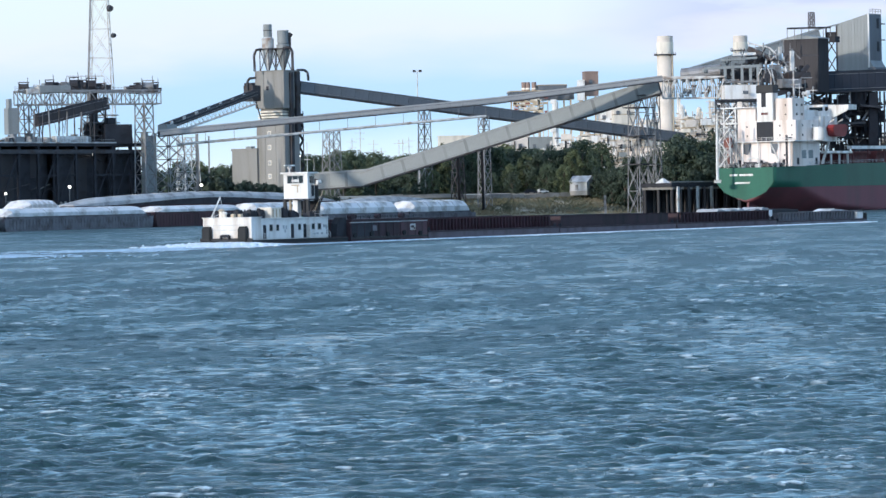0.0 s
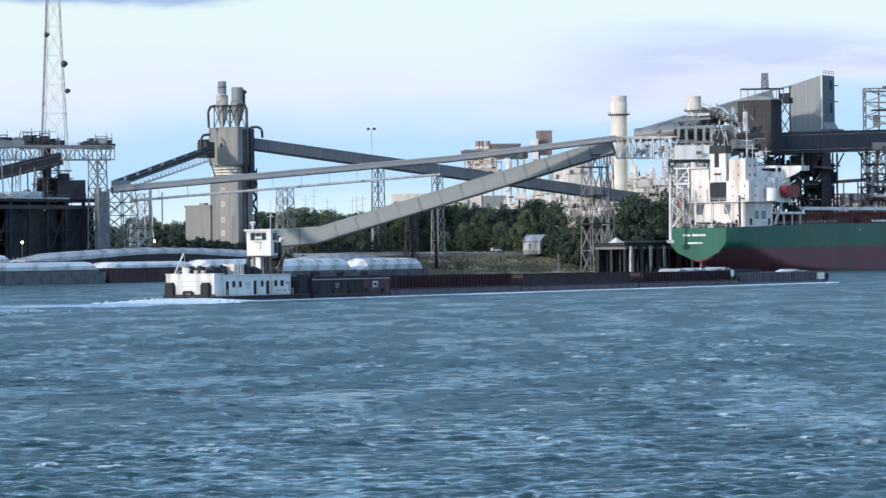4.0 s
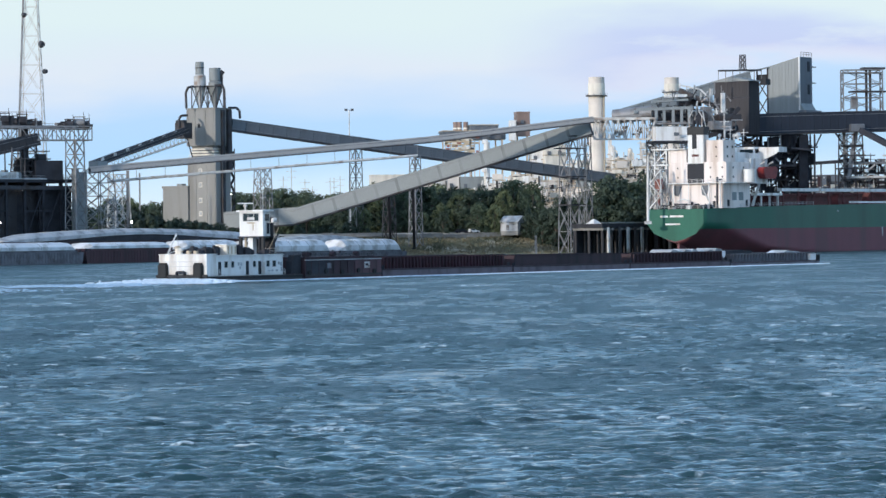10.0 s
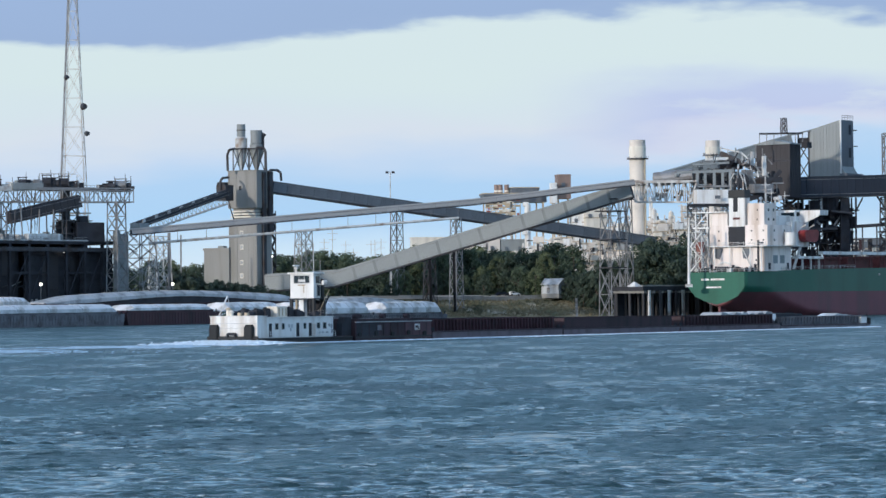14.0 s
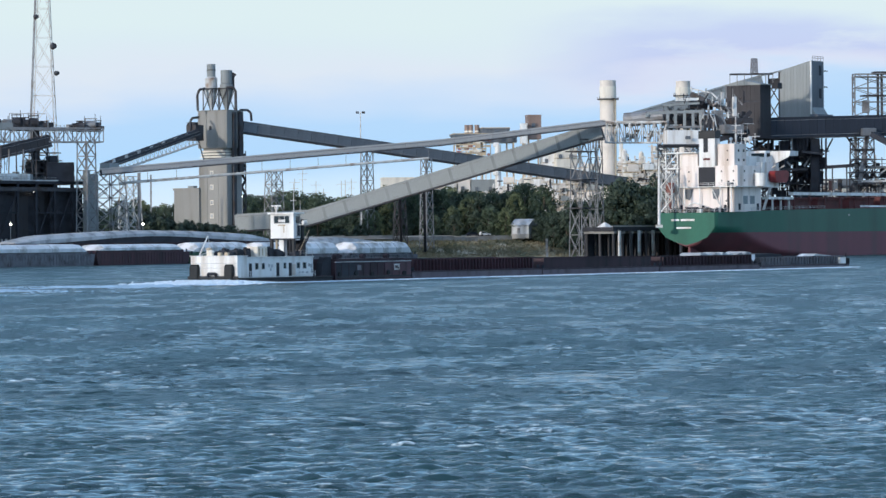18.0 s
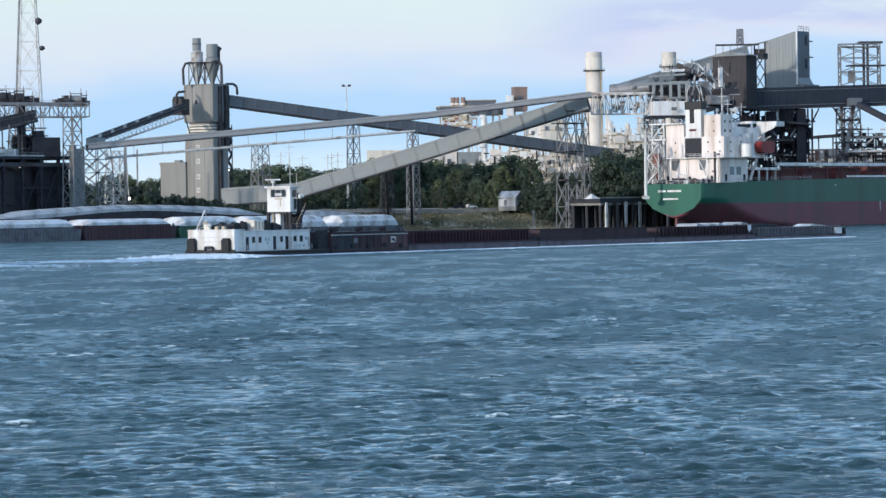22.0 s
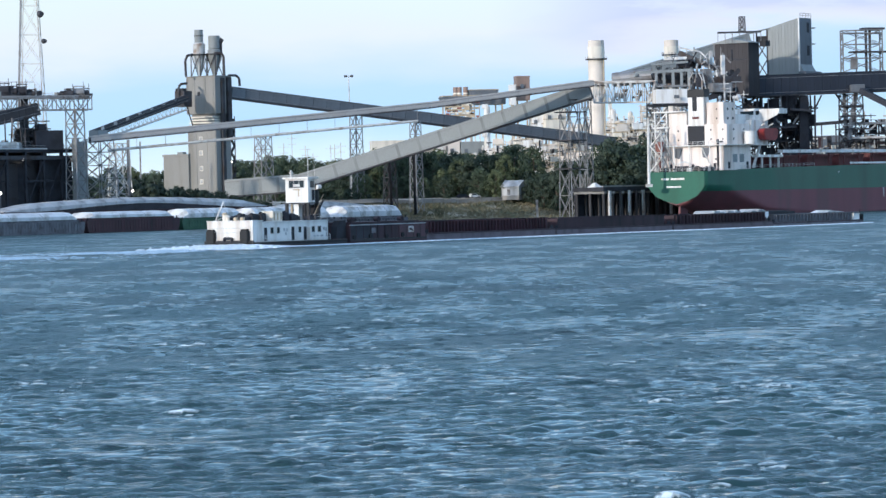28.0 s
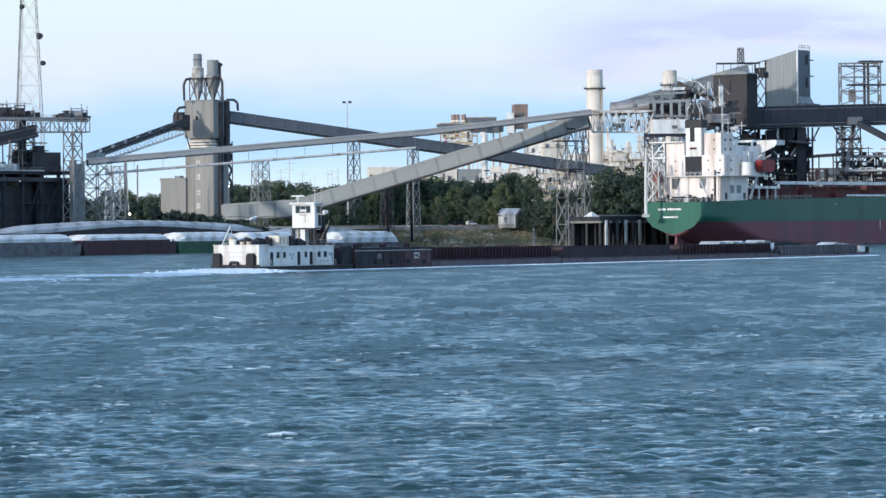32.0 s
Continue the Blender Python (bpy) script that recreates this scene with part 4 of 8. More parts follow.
def make_wake():
    """Churned foam astern and a thin bow-wave line along the tow, in small lumps that travel with it."""
    t = tow_thing("wake", "white churned wake foam behind the pushboat", "wake")
    t["kind"] = "stuff"
    rng = random.Random(4)

    def lumps(n, fx, fy, fr, mat="foam"):
        verts, faces = [], []
        for _ in range(n):
            s = fx()[0]
            r, h = fr(s)
            y = fy(s)
            if s < -34 and noise.noise(Vector((s * 0.05, y * 0.22, 5.0))) < 0.02 + 0.1 * rng.random():
                continue
            k0 = len(verts)
            ang = rng.random() * 6.28
            rim = [r * (0.6 + 0.7 * rng.random()) for _ in range(6)]
            for q, z in ((1.0, 0.05), (0.62, 0.08 + 0.78 * h)):
                for i in range(6):
                    a = ang + i * 6.283 / 6
                    verts.append((s + q * rim[i] * 2.2 * math.cos(a), y + q * rim[i] * math.sin(a), z))
            verts.append((s, y, h + 0.1))
            for i in range(6):
                j = (i + 1) % 6
                faces += [(k0 + i, k0 + j, k0 + 6 + j, k0 + 6 + i), (k0 + 6 + i, k0 + 6 + j, k0 + 12)]
        me = bpy.data.meshes.new("foam")
        me.from_pydata(verts, [], faces)
        me.polygons.foreach_set("use_smooth", [True] * len(faces))
        me.materials.append(M[mat])
        ob = new("foam", me)
        ob.parent = t
        ROOT[ob.name] = Matrix()
        ob["kind"] = "stuff"
        return ob

    # boil right astern and along the after quarter
    lumps(3000, lambda: (-23.0 - 13 * rng.random() ** 1.5,), lambda s: 4.8 + rng.gauss(0, 3.4 + 0.1 * (-s - 23)), lambda s: (0.18 + 0.4 * rng.random(), 0.12 + 0.62 * rng.random() * max(0.08, 1 + (s + 23) / 11)))
    lumps(1200, lambda: (-24.0 + 12 * rng.random() ** 1.3,), lambda s: -0.4 - 1.3 * rng.random(), lambda s: (0.15 + 0.3 * rng.random(), 0.08 + 0.5 * rng.random() * max(0.05, (-s - 13) / 11)))
    lumps(2600, lambda: (-14 + 30 * rng.random(),), lambda s: -0.4 - 3.0 * rng.random() ** 1.5, lambda s: (0.12 + 0.4 * rng.random() ** 2, 0.03 + 0.08 * rng.random()), "wash")
    # the trail, and flecks spread by the stern wave towards the near shore
    lumps(11000, lambda: (-27 - 95 * rng.random() ** 1.15,), lambda s: 4.0 + rng.gauss(0, 3.0 + 0.08 * (-s - 27)), lambda s: (0.12 + 0.5 * rng.random() ** 2, 0.02 + 0.09 * rng.random() ** 2), "wash")
    lumps(1500, lambda: (-25 - 90 * rng.random(),), lambda s: 2 - min(0.62 * (-s - 25), 40) * rng.random() * rng.random(), lambda s: (0.1 + 0.25 * rng.random() ** 2, 0.02 + 0.06 * rng.random()), "wash")
    # broken wash along the side of the tow
    lumps(3600, lambda: (3 + 180 * rng.random(),), lambda s: -0.3 - (2.9 + 2.5 * noise.noise(Vector((s * 0.05, 3, 1)))) * rng.random() ** 1.6, lambda s: (0.1 + 0.35 * rng.random() ** 2, 0.04 + 0.1 * rng.random()))


make_tow()
make_pushboat()
make_wake()

# ---- the moored bulk carrier ----
SHIP_ANGLE = 52.0


def half_breadth(s, z):
    full = float(np.interp(s, (0, 12, 35, 150, 175, 190), (10.7, 12.6, 15.0, 15.0, 11.0, 0.6)))
    keel = float(np.interp(s, (0, 8, 18, 30, 190), (3.8, 1.6, -1.5, -4, -4)))
    turn = float(np.interp(s, (0, 12, 30, 60, 190), (5.6, 8.0, 6.0, 3.0, 4.0)))
    k = min(1.0, max(0.0, (z - keel) / turn))
    return full * k ** 0.62, keel


def deck_z(s):
    return float(np.interp(s, (0, 40, 110, 160, 190), (14.4, 15.3, 16.0, 16.8, 18.0)))


def make_ship():
    sh = thing("bulk_carrier", "large bulk carrier with green topsides and dull red boot", "ship", at=(73.48, 990.65, 0), turn=SHIP_ANGLE)
    st = [*range(0, 40, 2), 44, 50, 65, 80, 95, 110, 125, 140, 150, *range(160, 191, 3)]
    line = 8.0

    def skin(lo, hi, rows, name, mat, label):
        bm = mesh()
        grid = []
        for s in st:
            z0, z1 = lo(s), hi(s)
            col = []
            for side in (-1, 1):
                rr = []
                for i in range(rows + 1):
                    z = z0 + (z1 - z0) * i / rows
                    b, _ = half_breadth(s, z)
                    rr.append(bm.verts.new((s, side * max(b, 0.02), z)))
                col.append(rr)
            grid.append(col)
        for a, b in zip(grid, grid[1:]):
            for k in (0, 1):
                for i in range(rows):
                    f = [a[k][i], b[k][i], b[k][i + 1], a[k][i + 1]]
                    bm.faces.new(f if k == 0 else f[::-1])
        for end, flip in ((grid[0], False), (grid[-1], True)):
            f = end[0] + end[1][::-1]
            bm.faces.new(f if flip else f[::-1])
        bmesh.ops.recalc_face_normals(bm, faces=bm.faces)
        for f in bm.faces:
            f.smooth = len(f.verts) == 4
        ob = lp(name, bm, mat, sh, label)
        return ob

    skin(lambda s: line, deck_z, 6, "topside", "green", "green topside plating")
    skin(lambda s: max(half_breadth(s, 0)[1] + 0.01, -3.0), lambda s: line - 0.004, 16, "boot", "red", "dull red boot topping with scuffs")
    # transom plate with the lettering as bars
    o = [(-10.7, 14.4), (-10.75, 9.6), (-8.0, 6.6), (-4.0, 5.0), (0, 4.1), (4.0, 5.0), (8.0, 6.6), (10.75, 9.6), (10.7, 14.4)]
    bm = mesh()
    prism(bm, o, pose(-0.02, 0, 0, 0, 0, 90), 0.12)
    tp = lp("transom", bm, "green", sh, "green stern plate")
    for y0, w in ((4.2, 2.9), (-0.6, 5.2)):
        lp("name_bar", box(mesh(), (-0.18, y0, 12.1), (0.05, w, 0.62)), "white", tp)
    for y0, w in ((0.9, 5.6),):
        lp("port_bar", box(mesh(), (-0.18, y0, 9.6), (0.05, w, 0.5)), "white", tp)
    lp("rudder", prism(mesh(), [(1.0, -3), (1.6, 3.6), (5.5, 3.4), (6.0, -3)], Matrix.Translation((0, -0.4, 0)), 0.8), "red", sh)
    bm = mesh()
    vs = [[bm.verts.new((s, k * half_breadth(s, deck_z(s))[0] * 0.995, deck_z(s) - 0.25)) for k in (-1, 1)] for s in st]
    for a, b in zip(vs, vs[1:]):
        bm.faces.new([a[0], b[0], b[1], a[1]])
    lp("main_deck", bm, "hatch", sh)
    # bulwark rail at the stern and along the side
    bm = mesh()
    pts = [(s, -half_breadth(s, deck_z(s))[0] + 0.15, deck_z(s)) for s in (0.2, 7, 18, 35, 60)]
    rail(bm, pts, 1.1, 2.2, 0.09)
    rail(bm, [(0.2, -10.5, 14.4), (0.2, 10.5, 14.4)], 1.1, 2.0, 0.09)
    lp("railing", bm, "pale", sh)

    def house(name, s0, s1, y0, y1, z0, z1, mat="white", label="", bev=0.08):
        return lp(name, box(mesh(), ((s0 + s1) / 2, (y0 + y1) / 2, (z0 + z1) / 2), (s1 - s0, y1 - y0, z1 - z0), bevel=bev), mat, sh, label)

    d = house("deckhouse", 8, 24, -13, 10, 14.6, 22.6, "shipcream", label="white lower deckhouse")
    # no hollow is cut: its shade is painted as flat slate plates
    for y in (-6.4, 4.2):
        bm = prism(mesh(), [(-1.7, 1.6), (1.7, 1.6), (1.3, -1.5), (-0.3, -1.9)], pose(7.94, y, 20.4, 0, 0, 90), 0.12)
        lp("recess", bm, "slate", d, "flat slate plate painted as shade under the boat deck")
    for y, z in ((-9.6, 15.9), (-1.2, 15.7), (7.2, 15.9)):
        lp("poop_door", box(mesh(), (7.97, y, z), (0.1, 1.0, 2.0), bevel=0.02), "dark", d)
    for y in (-10, 8):
        lp("porthole", box(mesh(), (7.98, y, 18.2), (0.08, 0.5, 0.6)), "glass", d)
    # side openings are thin plates with their shade put into the colour
    for s, w, z in ((11, 1.2, 16.2), (14.5, 2.6, 18.4), (18.5, 2.6, 18.4), (21.8, 1.2, 16.2)):
        lp("side_opening", box(mesh(), (s, -13.02, z), (w, 0.12, 2.6 if w > 2 else 2.1)), "clad" if w > 2 else "dark", d, "darker plate painted as a shaded opening in the deckhouse side")
    lp("side_stair", beam(mesh(), (24.2, -13.6, 15.2), (28.6, -13.6, 22.6), 0.9, 0.25), "white", sh, "white stair to the boat deck")
    house("boat_deck", 6.5, 36, -14.6, 14.6, 22.5, 22.8, "white", bev=0.03)
    a = house("accommodation", 10, 25, -13, 9, 22.8, 29.4, "shipcream", label="white accommodation block")
    for z in (24.6, 27.6):
        for y in (-11.5, -7.0, 5.5):
            lp("porthole", box(mesh(), (9.97, y, z), (0.08, 0.45, 0.5)), "glass", a)
        for s in (14, 20):
            lp("porthole", box(mesh(), (s, -13.03, z), (0.6, 0.08, 0.6)), "glass", a)
    house("side_house", 10.2, 17, 2.3, 8.2, 29.4, 33.6, "shipcream", "cream side house behind the funnel")
    house("side_deck", 9, 20, 2.2, 15, 33.6, 34.0, "white", bev=0.03)
    house("wing_deck", 9, 20, 8.8, 15, 28.6, 29.0, "white", bev=0.03)
    for y in (9.6, 14.2):
        for z0, z1 in ((14.6, 22.5), (22.8, 28.6), (29.0, 33.6)):
            lp("deck_post", beam(mesh(), (9.6, y, z0), (9.6, y, z1), 0.35), "white", sh)
    lp("brace", beam(mesh(), (9.5, 14.2, 29.0), (9.5, 9.6, 33.6), 0.3), "white", sh)
    lp("brace", beam(mesh(), (9.5, 9.6, 22.9), (9.5, 14.2, 28.6), 0.3), "white", sh)
    bm = mesh()
    rail(bm, [(9.1, 15, 34.0), (9.1, 2.4, 34.0)], 1.1, 2.0, 0.1)
    rail(bm, [(9.1, 15, 29.0), (9.1, 9, 29.0)], 1.1, 2.0, 0.1)
    rail(bm, [(6.6, 14.4, 22.8), (6.6, -14.4, 22.8)], 1.1, 2.0, 0.1)
    lp("deck_rail", bm, "pale", sh)
    up = house("upper_accommodation", 11, 18, -11.2, -4.9, 29.4, 36.4, "shipcream", label="tall cream-white accommodation tower")
    for z in (31.2, 34.2):
        for y in (-8.6,):
            lp("porthole", box(mesh(), (10.97, y, z), (0.08, 0.45, 0.5)), "glass", up)
        for s in (13.5, 16.5):
            lp("porthole", box(mesh(), (s, -11.23, z), (0.8, 0.08, 0.8)), "glass", up)
    house("upper_house", 13.3, 30, -9.5, 6, 29.4, 32.6, "white")
    house("casing_house", 13.4, 17.6, -4.8, 1.4, 32.6, 35.4, "white", "white engine casing house behind the tower")
    fu = house("funnel", 10, 13.2, -4.4, 1.6, 22.8, 40.6, label="white funnel casing with a black top", bev=0.2)
    lp("funnel_top", box(mesh(), (11.6, -1.4, 39.5), (3.5, 6.3, 2.6), bevel=0.15), "black", fu)
    lp("funnel_panel", box(mesh(), (9.92, -1.4, 25.3), (0.12, 6.3, 7.4)), "navy", fu, "dark blue square panel")
    lp("funnel_mark", box(mesh(), (9.95, -1.0, 36.0), (0.08, 1.7, 4.4)), "navy", fu)
    lp("funnel_mark", box(mesh(), (9.95, -1.3, 31.6), (0.08, 2.6, 0.7)), "hatch", fu)
    for y in (-2.8, -1.3, 0.2):
        lp("exhaust_pipe", tube(mesh(), (11.6, y, 40.4), (11.6, y, 43.0), 0.45, 10), "dark", fu)
    bm = mesh()
    for y in (-3.6, 1.2):
        pipe(bm, [(10.6, y, 40.5), (10.6, y, 44), (10.6, y * 0.5 - 0.6, 46), (12.8, y * 0.5 - 0.6, 46), (12.8, y, 40.5)], 0.22)
    lp("pipe_frame", bm, "pale", fu)
    br = house("bridge", 29, 36, -11.5, 11.5, 30.4, 34.4, label="white navigation bridge")
    lp("bridge_window", box(mesh(), (32.5, -11.53, 33.0), (5.6, 0.1, 1.3)), "glass", br)
    lp("bridge_window", box(mesh(), (28.97, -8.6, 33.0), (0.1, 5.0, 1.2)), "glass", br)
    for k in (-1, 1):
        wg = lp("bridge_wing", box(mesh(), (33.5, k * 15.8, 33.4), (5.0, 7.6, 1.6), bevel=0.06), "white", sh, "bridge wing")
        bm = mesh()
        prism(bm, [(0, 0), (7.4, 3.0), (7.4, 3.4), (0, 3.4)], pose(31.0, 11.5 * k, 29.2, 0, 0, 90 * k), 0.5 if k < 0 else -0.5)
        lp("wing_bracket", bm, "white", wg)
    house("side_tower", 24, 34, -13.4, -11, 22.8, 30.6, "white")
    lp("tank", tube(mesh(), (20.5, -15.0, 22.8), (20.5, -15.0, 27.0), 2.1, 16), "white", sh)
    # masts, domes and aerials on the monkey island
    for s, y, h, r in ((20, -6, 9.0, 0.25), (25, -3, 7.0, 0.18), (18, -9.5, 5.0, 0.12), (26, -9.5, 4.0, 0.12)):
        bm = mesh()
        tube(bm, (s, y, 36.2), (s, y, 36.2 + h), r, 8)
        beam(bm, (s, y - 1.8, 36.2 + h * 0.7), (s, y + 1.8, 36.2 + h * 0.7), 0.18)
        beam(bm, (s - 1.2, y, 36.2 + h * 0.45), (s + 1.2, y, 36.2 + h * 0.45), 0.14)
        lp("mast", bm, "pale", sh)
    for s, y, r in ((22.5, -9.6, 0.9), (24.5, -6.8, 0.65), (19, -4.8, 0.6)):
        bm = mesh()
        tube(bm, (s, y, 36.2), (s, y, 37.6), 0.25, 8)
        bmesh.ops.create_uvsphere(bm, u_segments=12, v_segments=8, radius=r, matrix=Matrix.Translation((s, y, 38.1)))
        lp("radome", bm, "white", sh)
    # lifeboat in its davit
    bm = mesh()
    prof = [(-4.5, 2.0), (-3.7, -0.5), (-2.8, -1.0), (2.8, -1.0), (3.7, -0.4), (4.6, 2.2), (3.4, 3.0), (-3.6, 2.8)]
    prism(bm, prof, Matrix.Translation((31.5, -16.2, 25.0)), 2.6)
    bmesh.ops.bevel(bm, geom=bm.edges[:], offset=0.18, segments=2, affect="EDGES")
    lp("lifeboat", bm, "orange", sh, "orange enclosed lifeboat in its davits")
    for s in (29.0, 34.0):
        bm = mesh()
        pipe(bm, [(s, -13.0, 22.8), (s, -13.4, 28.5), (s, -15.5, 29.5)], 0.25)
        lp("davit", bm, "white", sh)
    # poop deck gear
    for s, y, a, b, c in ((3, -6, 2.6, 2.2, 1.5), (4, 0, 2.2, 3.0, 1.8), (3, 6, 2.6, 2.2, 1.5), (6.5, -9, 1.2, 1.2, 1.4), (5.2, 8.8, 1.4, 1.8, 1.3)):
        bm = mesh()
        box(bm, (s, y, 14.3 + c / 2), (a, b, c), bevel=0.2)
        tube(bm, (s, y - b * 0.6, 14.3 + c * 0.55), (s, y + b * 0.6, 14.3 + c * 0.55), c * 0.5, 10)
        lp("mooring_winch", bm, "dark", sh)
    bm = mesh()
    tube(bm, (8, -10.8, 14.5), (8, -10.8, 24.5), 0.4, 8)
    beam(bm, (8, -10.8, 23.5), (13.5, -12.0, 24.2), 0.5)
    lp("stores_crane", bm, "dark", sh, "small dark stores crane")
    bm = mesh()
    pipe(bm, [(4.5, -2.4, 14.5), (4.5, -2.4, 17.0), (4.5, -0.2, 17.6), (4.5, 2.0, 17.0), (4.5, 2.0, 14.5)], 0.24)
    lp("mooring_arch", bm, "white", sh)
    rg = random.Random(33)
    for k in range(26):
        q = (rg.uniform(0.8, 7.2), rg.uniform(-10.0, 9.6), 14.2)
        h = rg.uniform(0.7, 2.0)
        bm = mesh()
        if k % 3 == 0:
            tube(bm, q, (q[0], q[1], q[2] + h), rg.uniform(0.2, 0.5), 8)
            tube(bm, (q[0], q[1], q[2] + h), (q[0], q[1], q[2] + h + 0.3), rg.uniform(0.4, 0.6), 8, 0.2)
        else:
            box(bm, (q[0], q[1], q[2] + h / 2), (rg.uniform(0.5, 1.5), rg.uniform(0.5, 1.8), h), 0, 0.08)
        lp("deck_gear", bm, rg.choice(("dark", "white", "dark", "pale", "darksteel")), sh)
    for y, d in ((-9.2, 1), (4.6, 1)):
        lp("poop_stair", beam(mesh(), (7.4, y, 14.5), (7.4, y + 4.4 * d, 22.5), 0.25, 0.3), "pale", sh, "white steel stair up the deckhouse")
    for y in (-12.6, -8.4, -0.6, 5.2, 9.4):
        lp("deck_stanchion", beam(mesh(), (6.9, y, 14.5), (6.9, y, 22.5), 0.3), "white", sh)
    # cargo hatches
    for i in range(6):
        s0 = 42 + i * 20.5
        lp("hatch_coaming", box(mesh(), (s0 + 8, 0, deck_z(s0) + 1.5), (16, 21, 3.2), bevel=0.05), "hatch", sh)
        lp("hatch_cover", box(mesh(), (s0 + 8, 0, deck_z(s0) + 3.5), (16.6, 22, 0.8), bevel=0.1), "hatch", sh)
    lp("walkway", box(mesh(), (104, -14.1, 20.5), (128, 1.8, 1.0)), "white", sh, "white walkway along the hatches")
    for i in range(13):
        s = 42 + i * 9.6
        lp("stanchion", box(mesh(), (s, -14.1, (deck_z(s) + 20.0) / 2), (0.4, 0.4, 20.0 - deck_z(s))), "hatch", sh)
    lp("deck_edge", box(mesh(), (118, -14.85, deck_z(118) + 0.35), (70, 0.12, 0.6)), "white", sh, "white bulwark strip")
    lp("side_platform", box(mesh(), (33, -13.6, 19.0), (15, 2.6, 0.8)), "white", sh)
    for s in (29, 34, 39):
        lp("platform_leg", box(mesh(), (s, -14.0, 16.8), (0.5, 0.5, 3.4)), "white", sh)
    lp("draft_mark", box(mesh(), (104.66, -15.06, 6.4), (0.7, 0.06, 3.2)), "pale", sh)
    bm = mesh()
    bmesh.ops.create_uvsphere(bm, u_segments=8, v_segments=6, radius=0.35, matrix=Matrix.Translation((75, -15.1, 13.5)))
    lp("hull_light", bm, "pale", sh)


make_ship()

# ---- silo ----


def corner_box(bm, c, along, across, z0, z1, bevel=0.0):
    """A block on the bank's axes whose corner nearest the river's upstream end is c."""
    m = Vector(c) + U * (along / 2) + N * (across / 2)
    return box(bm, (m.x, m.y, (z0 + z1) / 2), (along, across, z1 - z0), SHORE, bevel)


def make_silo():
    c = Vector((-77.96, 1060, 27.59))
    si = thing("silo_tower", "tall concrete silo tower with two steel cyclone stacks on top", "silo", at=(c.x, c.y, 7.0), turn=SHORE)
    W_, L_, top = 12.0, 8.0, 51.22
    bd = part("shaft", corner_box(mesh(), c, L_, W_, 6.0, 34.3, 0.1), "concrete", si, "weathered concrete shaft")
    part("neck", corner_box(mesh(), c + U * 0.9 + N * 0.9, L_ - 1.8, W_ - 1.8, 34.3, 38.4), "concrete", si)
    hb = part("bin", corner_box(mesh(), c - U * 0.3 - N * 0.3, L_ + 0.6, W_ + 0.6, 38.4, top, 0.12), "concrete", si, "weathered concrete storage bin")
    part("roof_slab", corner_box(mesh(), c - U * 0.5 - N * 0.5, L_ + 1.0, W_ + 1.0, top - 0.15, top + 0.2, 0.04), "concrete", si)
    bx = thing("belt_head_box", "dark steel head box where the belt meets the silo", "conveyor", at=(-88.6, 1058, 43.5), turn=SHORE)
    lp("housing", box(mesh(), (0, 0, 0), (4.2, 4.2, 5.4), bevel=0.15), "darksteel", bx)
    lp("side_hood", box(mesh(), (-1.2, 0, 3.1), (2.0, 3.4, 1.0), bevel=0.2), "dark", bx)
    lp("bracket", beam(mesh(), (1.8, 0, -2.6), (4.6, 0, -9.0), 0.3), "dark", bx)
    # pilasters on the upstream face
    for k, w in ((0.35, 0.7), (3.9, 0.5), (8.6, 0.5), (11.6, 0.7)):
        q = c - U * 0.12 + N * k
        part("pilaster", corner_box(mesh(), q, 0.2, w, 6.5, 34.2), "concrete", bd)
        part("pilaster", corner_box(mesh(), q - U * 0.3, 0.2, w, 38.6, top - 0.5), "concrete", hb)
    # column of window openings
    for z in (29.8, 25.05, 19.73, 15.17):
        q = c - U * 0.1 + N * 6.0
        wn = part("window", corner_box(mesh(), q, 0.2, 1.5, z - 0.8, z + 0.9), "cream", bd, "pale framed window")
        part("pane", corner_box(mesh(), q - U * 0.06 + N * 0.25, 0.1, 1.0, z - 0.5, z + 0.6), "tarp", wn)
    z = 45.36
    part("vent", corner_box(mesh(), c - U * 0.4 + N * 6.4, 0.2, 1.0, z - 0.7, z + 0.7), "dark", bd)
    # pale ringed floors half way up
    for k in range(4):
        z = 34.19 + k * 0.95
        part("ring_slab", corner_box(mesh(), c - U * (0.35 - 0.06 * k) + N * (0.1 + 0.25 * k), L_ * 0.8, 11.4 - 0.35 * k, z, z + 0.55, 0.05), "cream", si, "pale stacked floor slab")
    # dark side with a steel stair
    part("side_duct", corner_box(mesh(), c + U * 2.6 - N * 1.0, 1.5, 1.0, 12, top - 0.6), "darksteel", si)
    part("side_duct", corner_box(mesh(), c + U * 5.6 - N * 1.3, 2.0, 1.3, 30, top - 0.3, 0.2), "darksteel", si)
    st = c + U * 10.2 + N * 1.0
    for k in range(12):
        z0 = 9 + k * 2.3
        a, b = st - U * 1.0, st + U * 1.0
        part("stair_flight", beam(mesh(), (a.x, a.y, z0) if k % 2 else (b.x, b.y, z0), (b.x, b.y, z0 + 2.3) if k % 2 else (a.x, a.y, z0 + 2.3), 0.9, 0.3), "darksteel", si)
    for d in (-1.2, 1.2):
        q = st + U * d
        part("stair_post", beam(mesh(), (q.x, q.y, 7), (q.x, q.y, 37.5), 0.35), "darksteel", si)
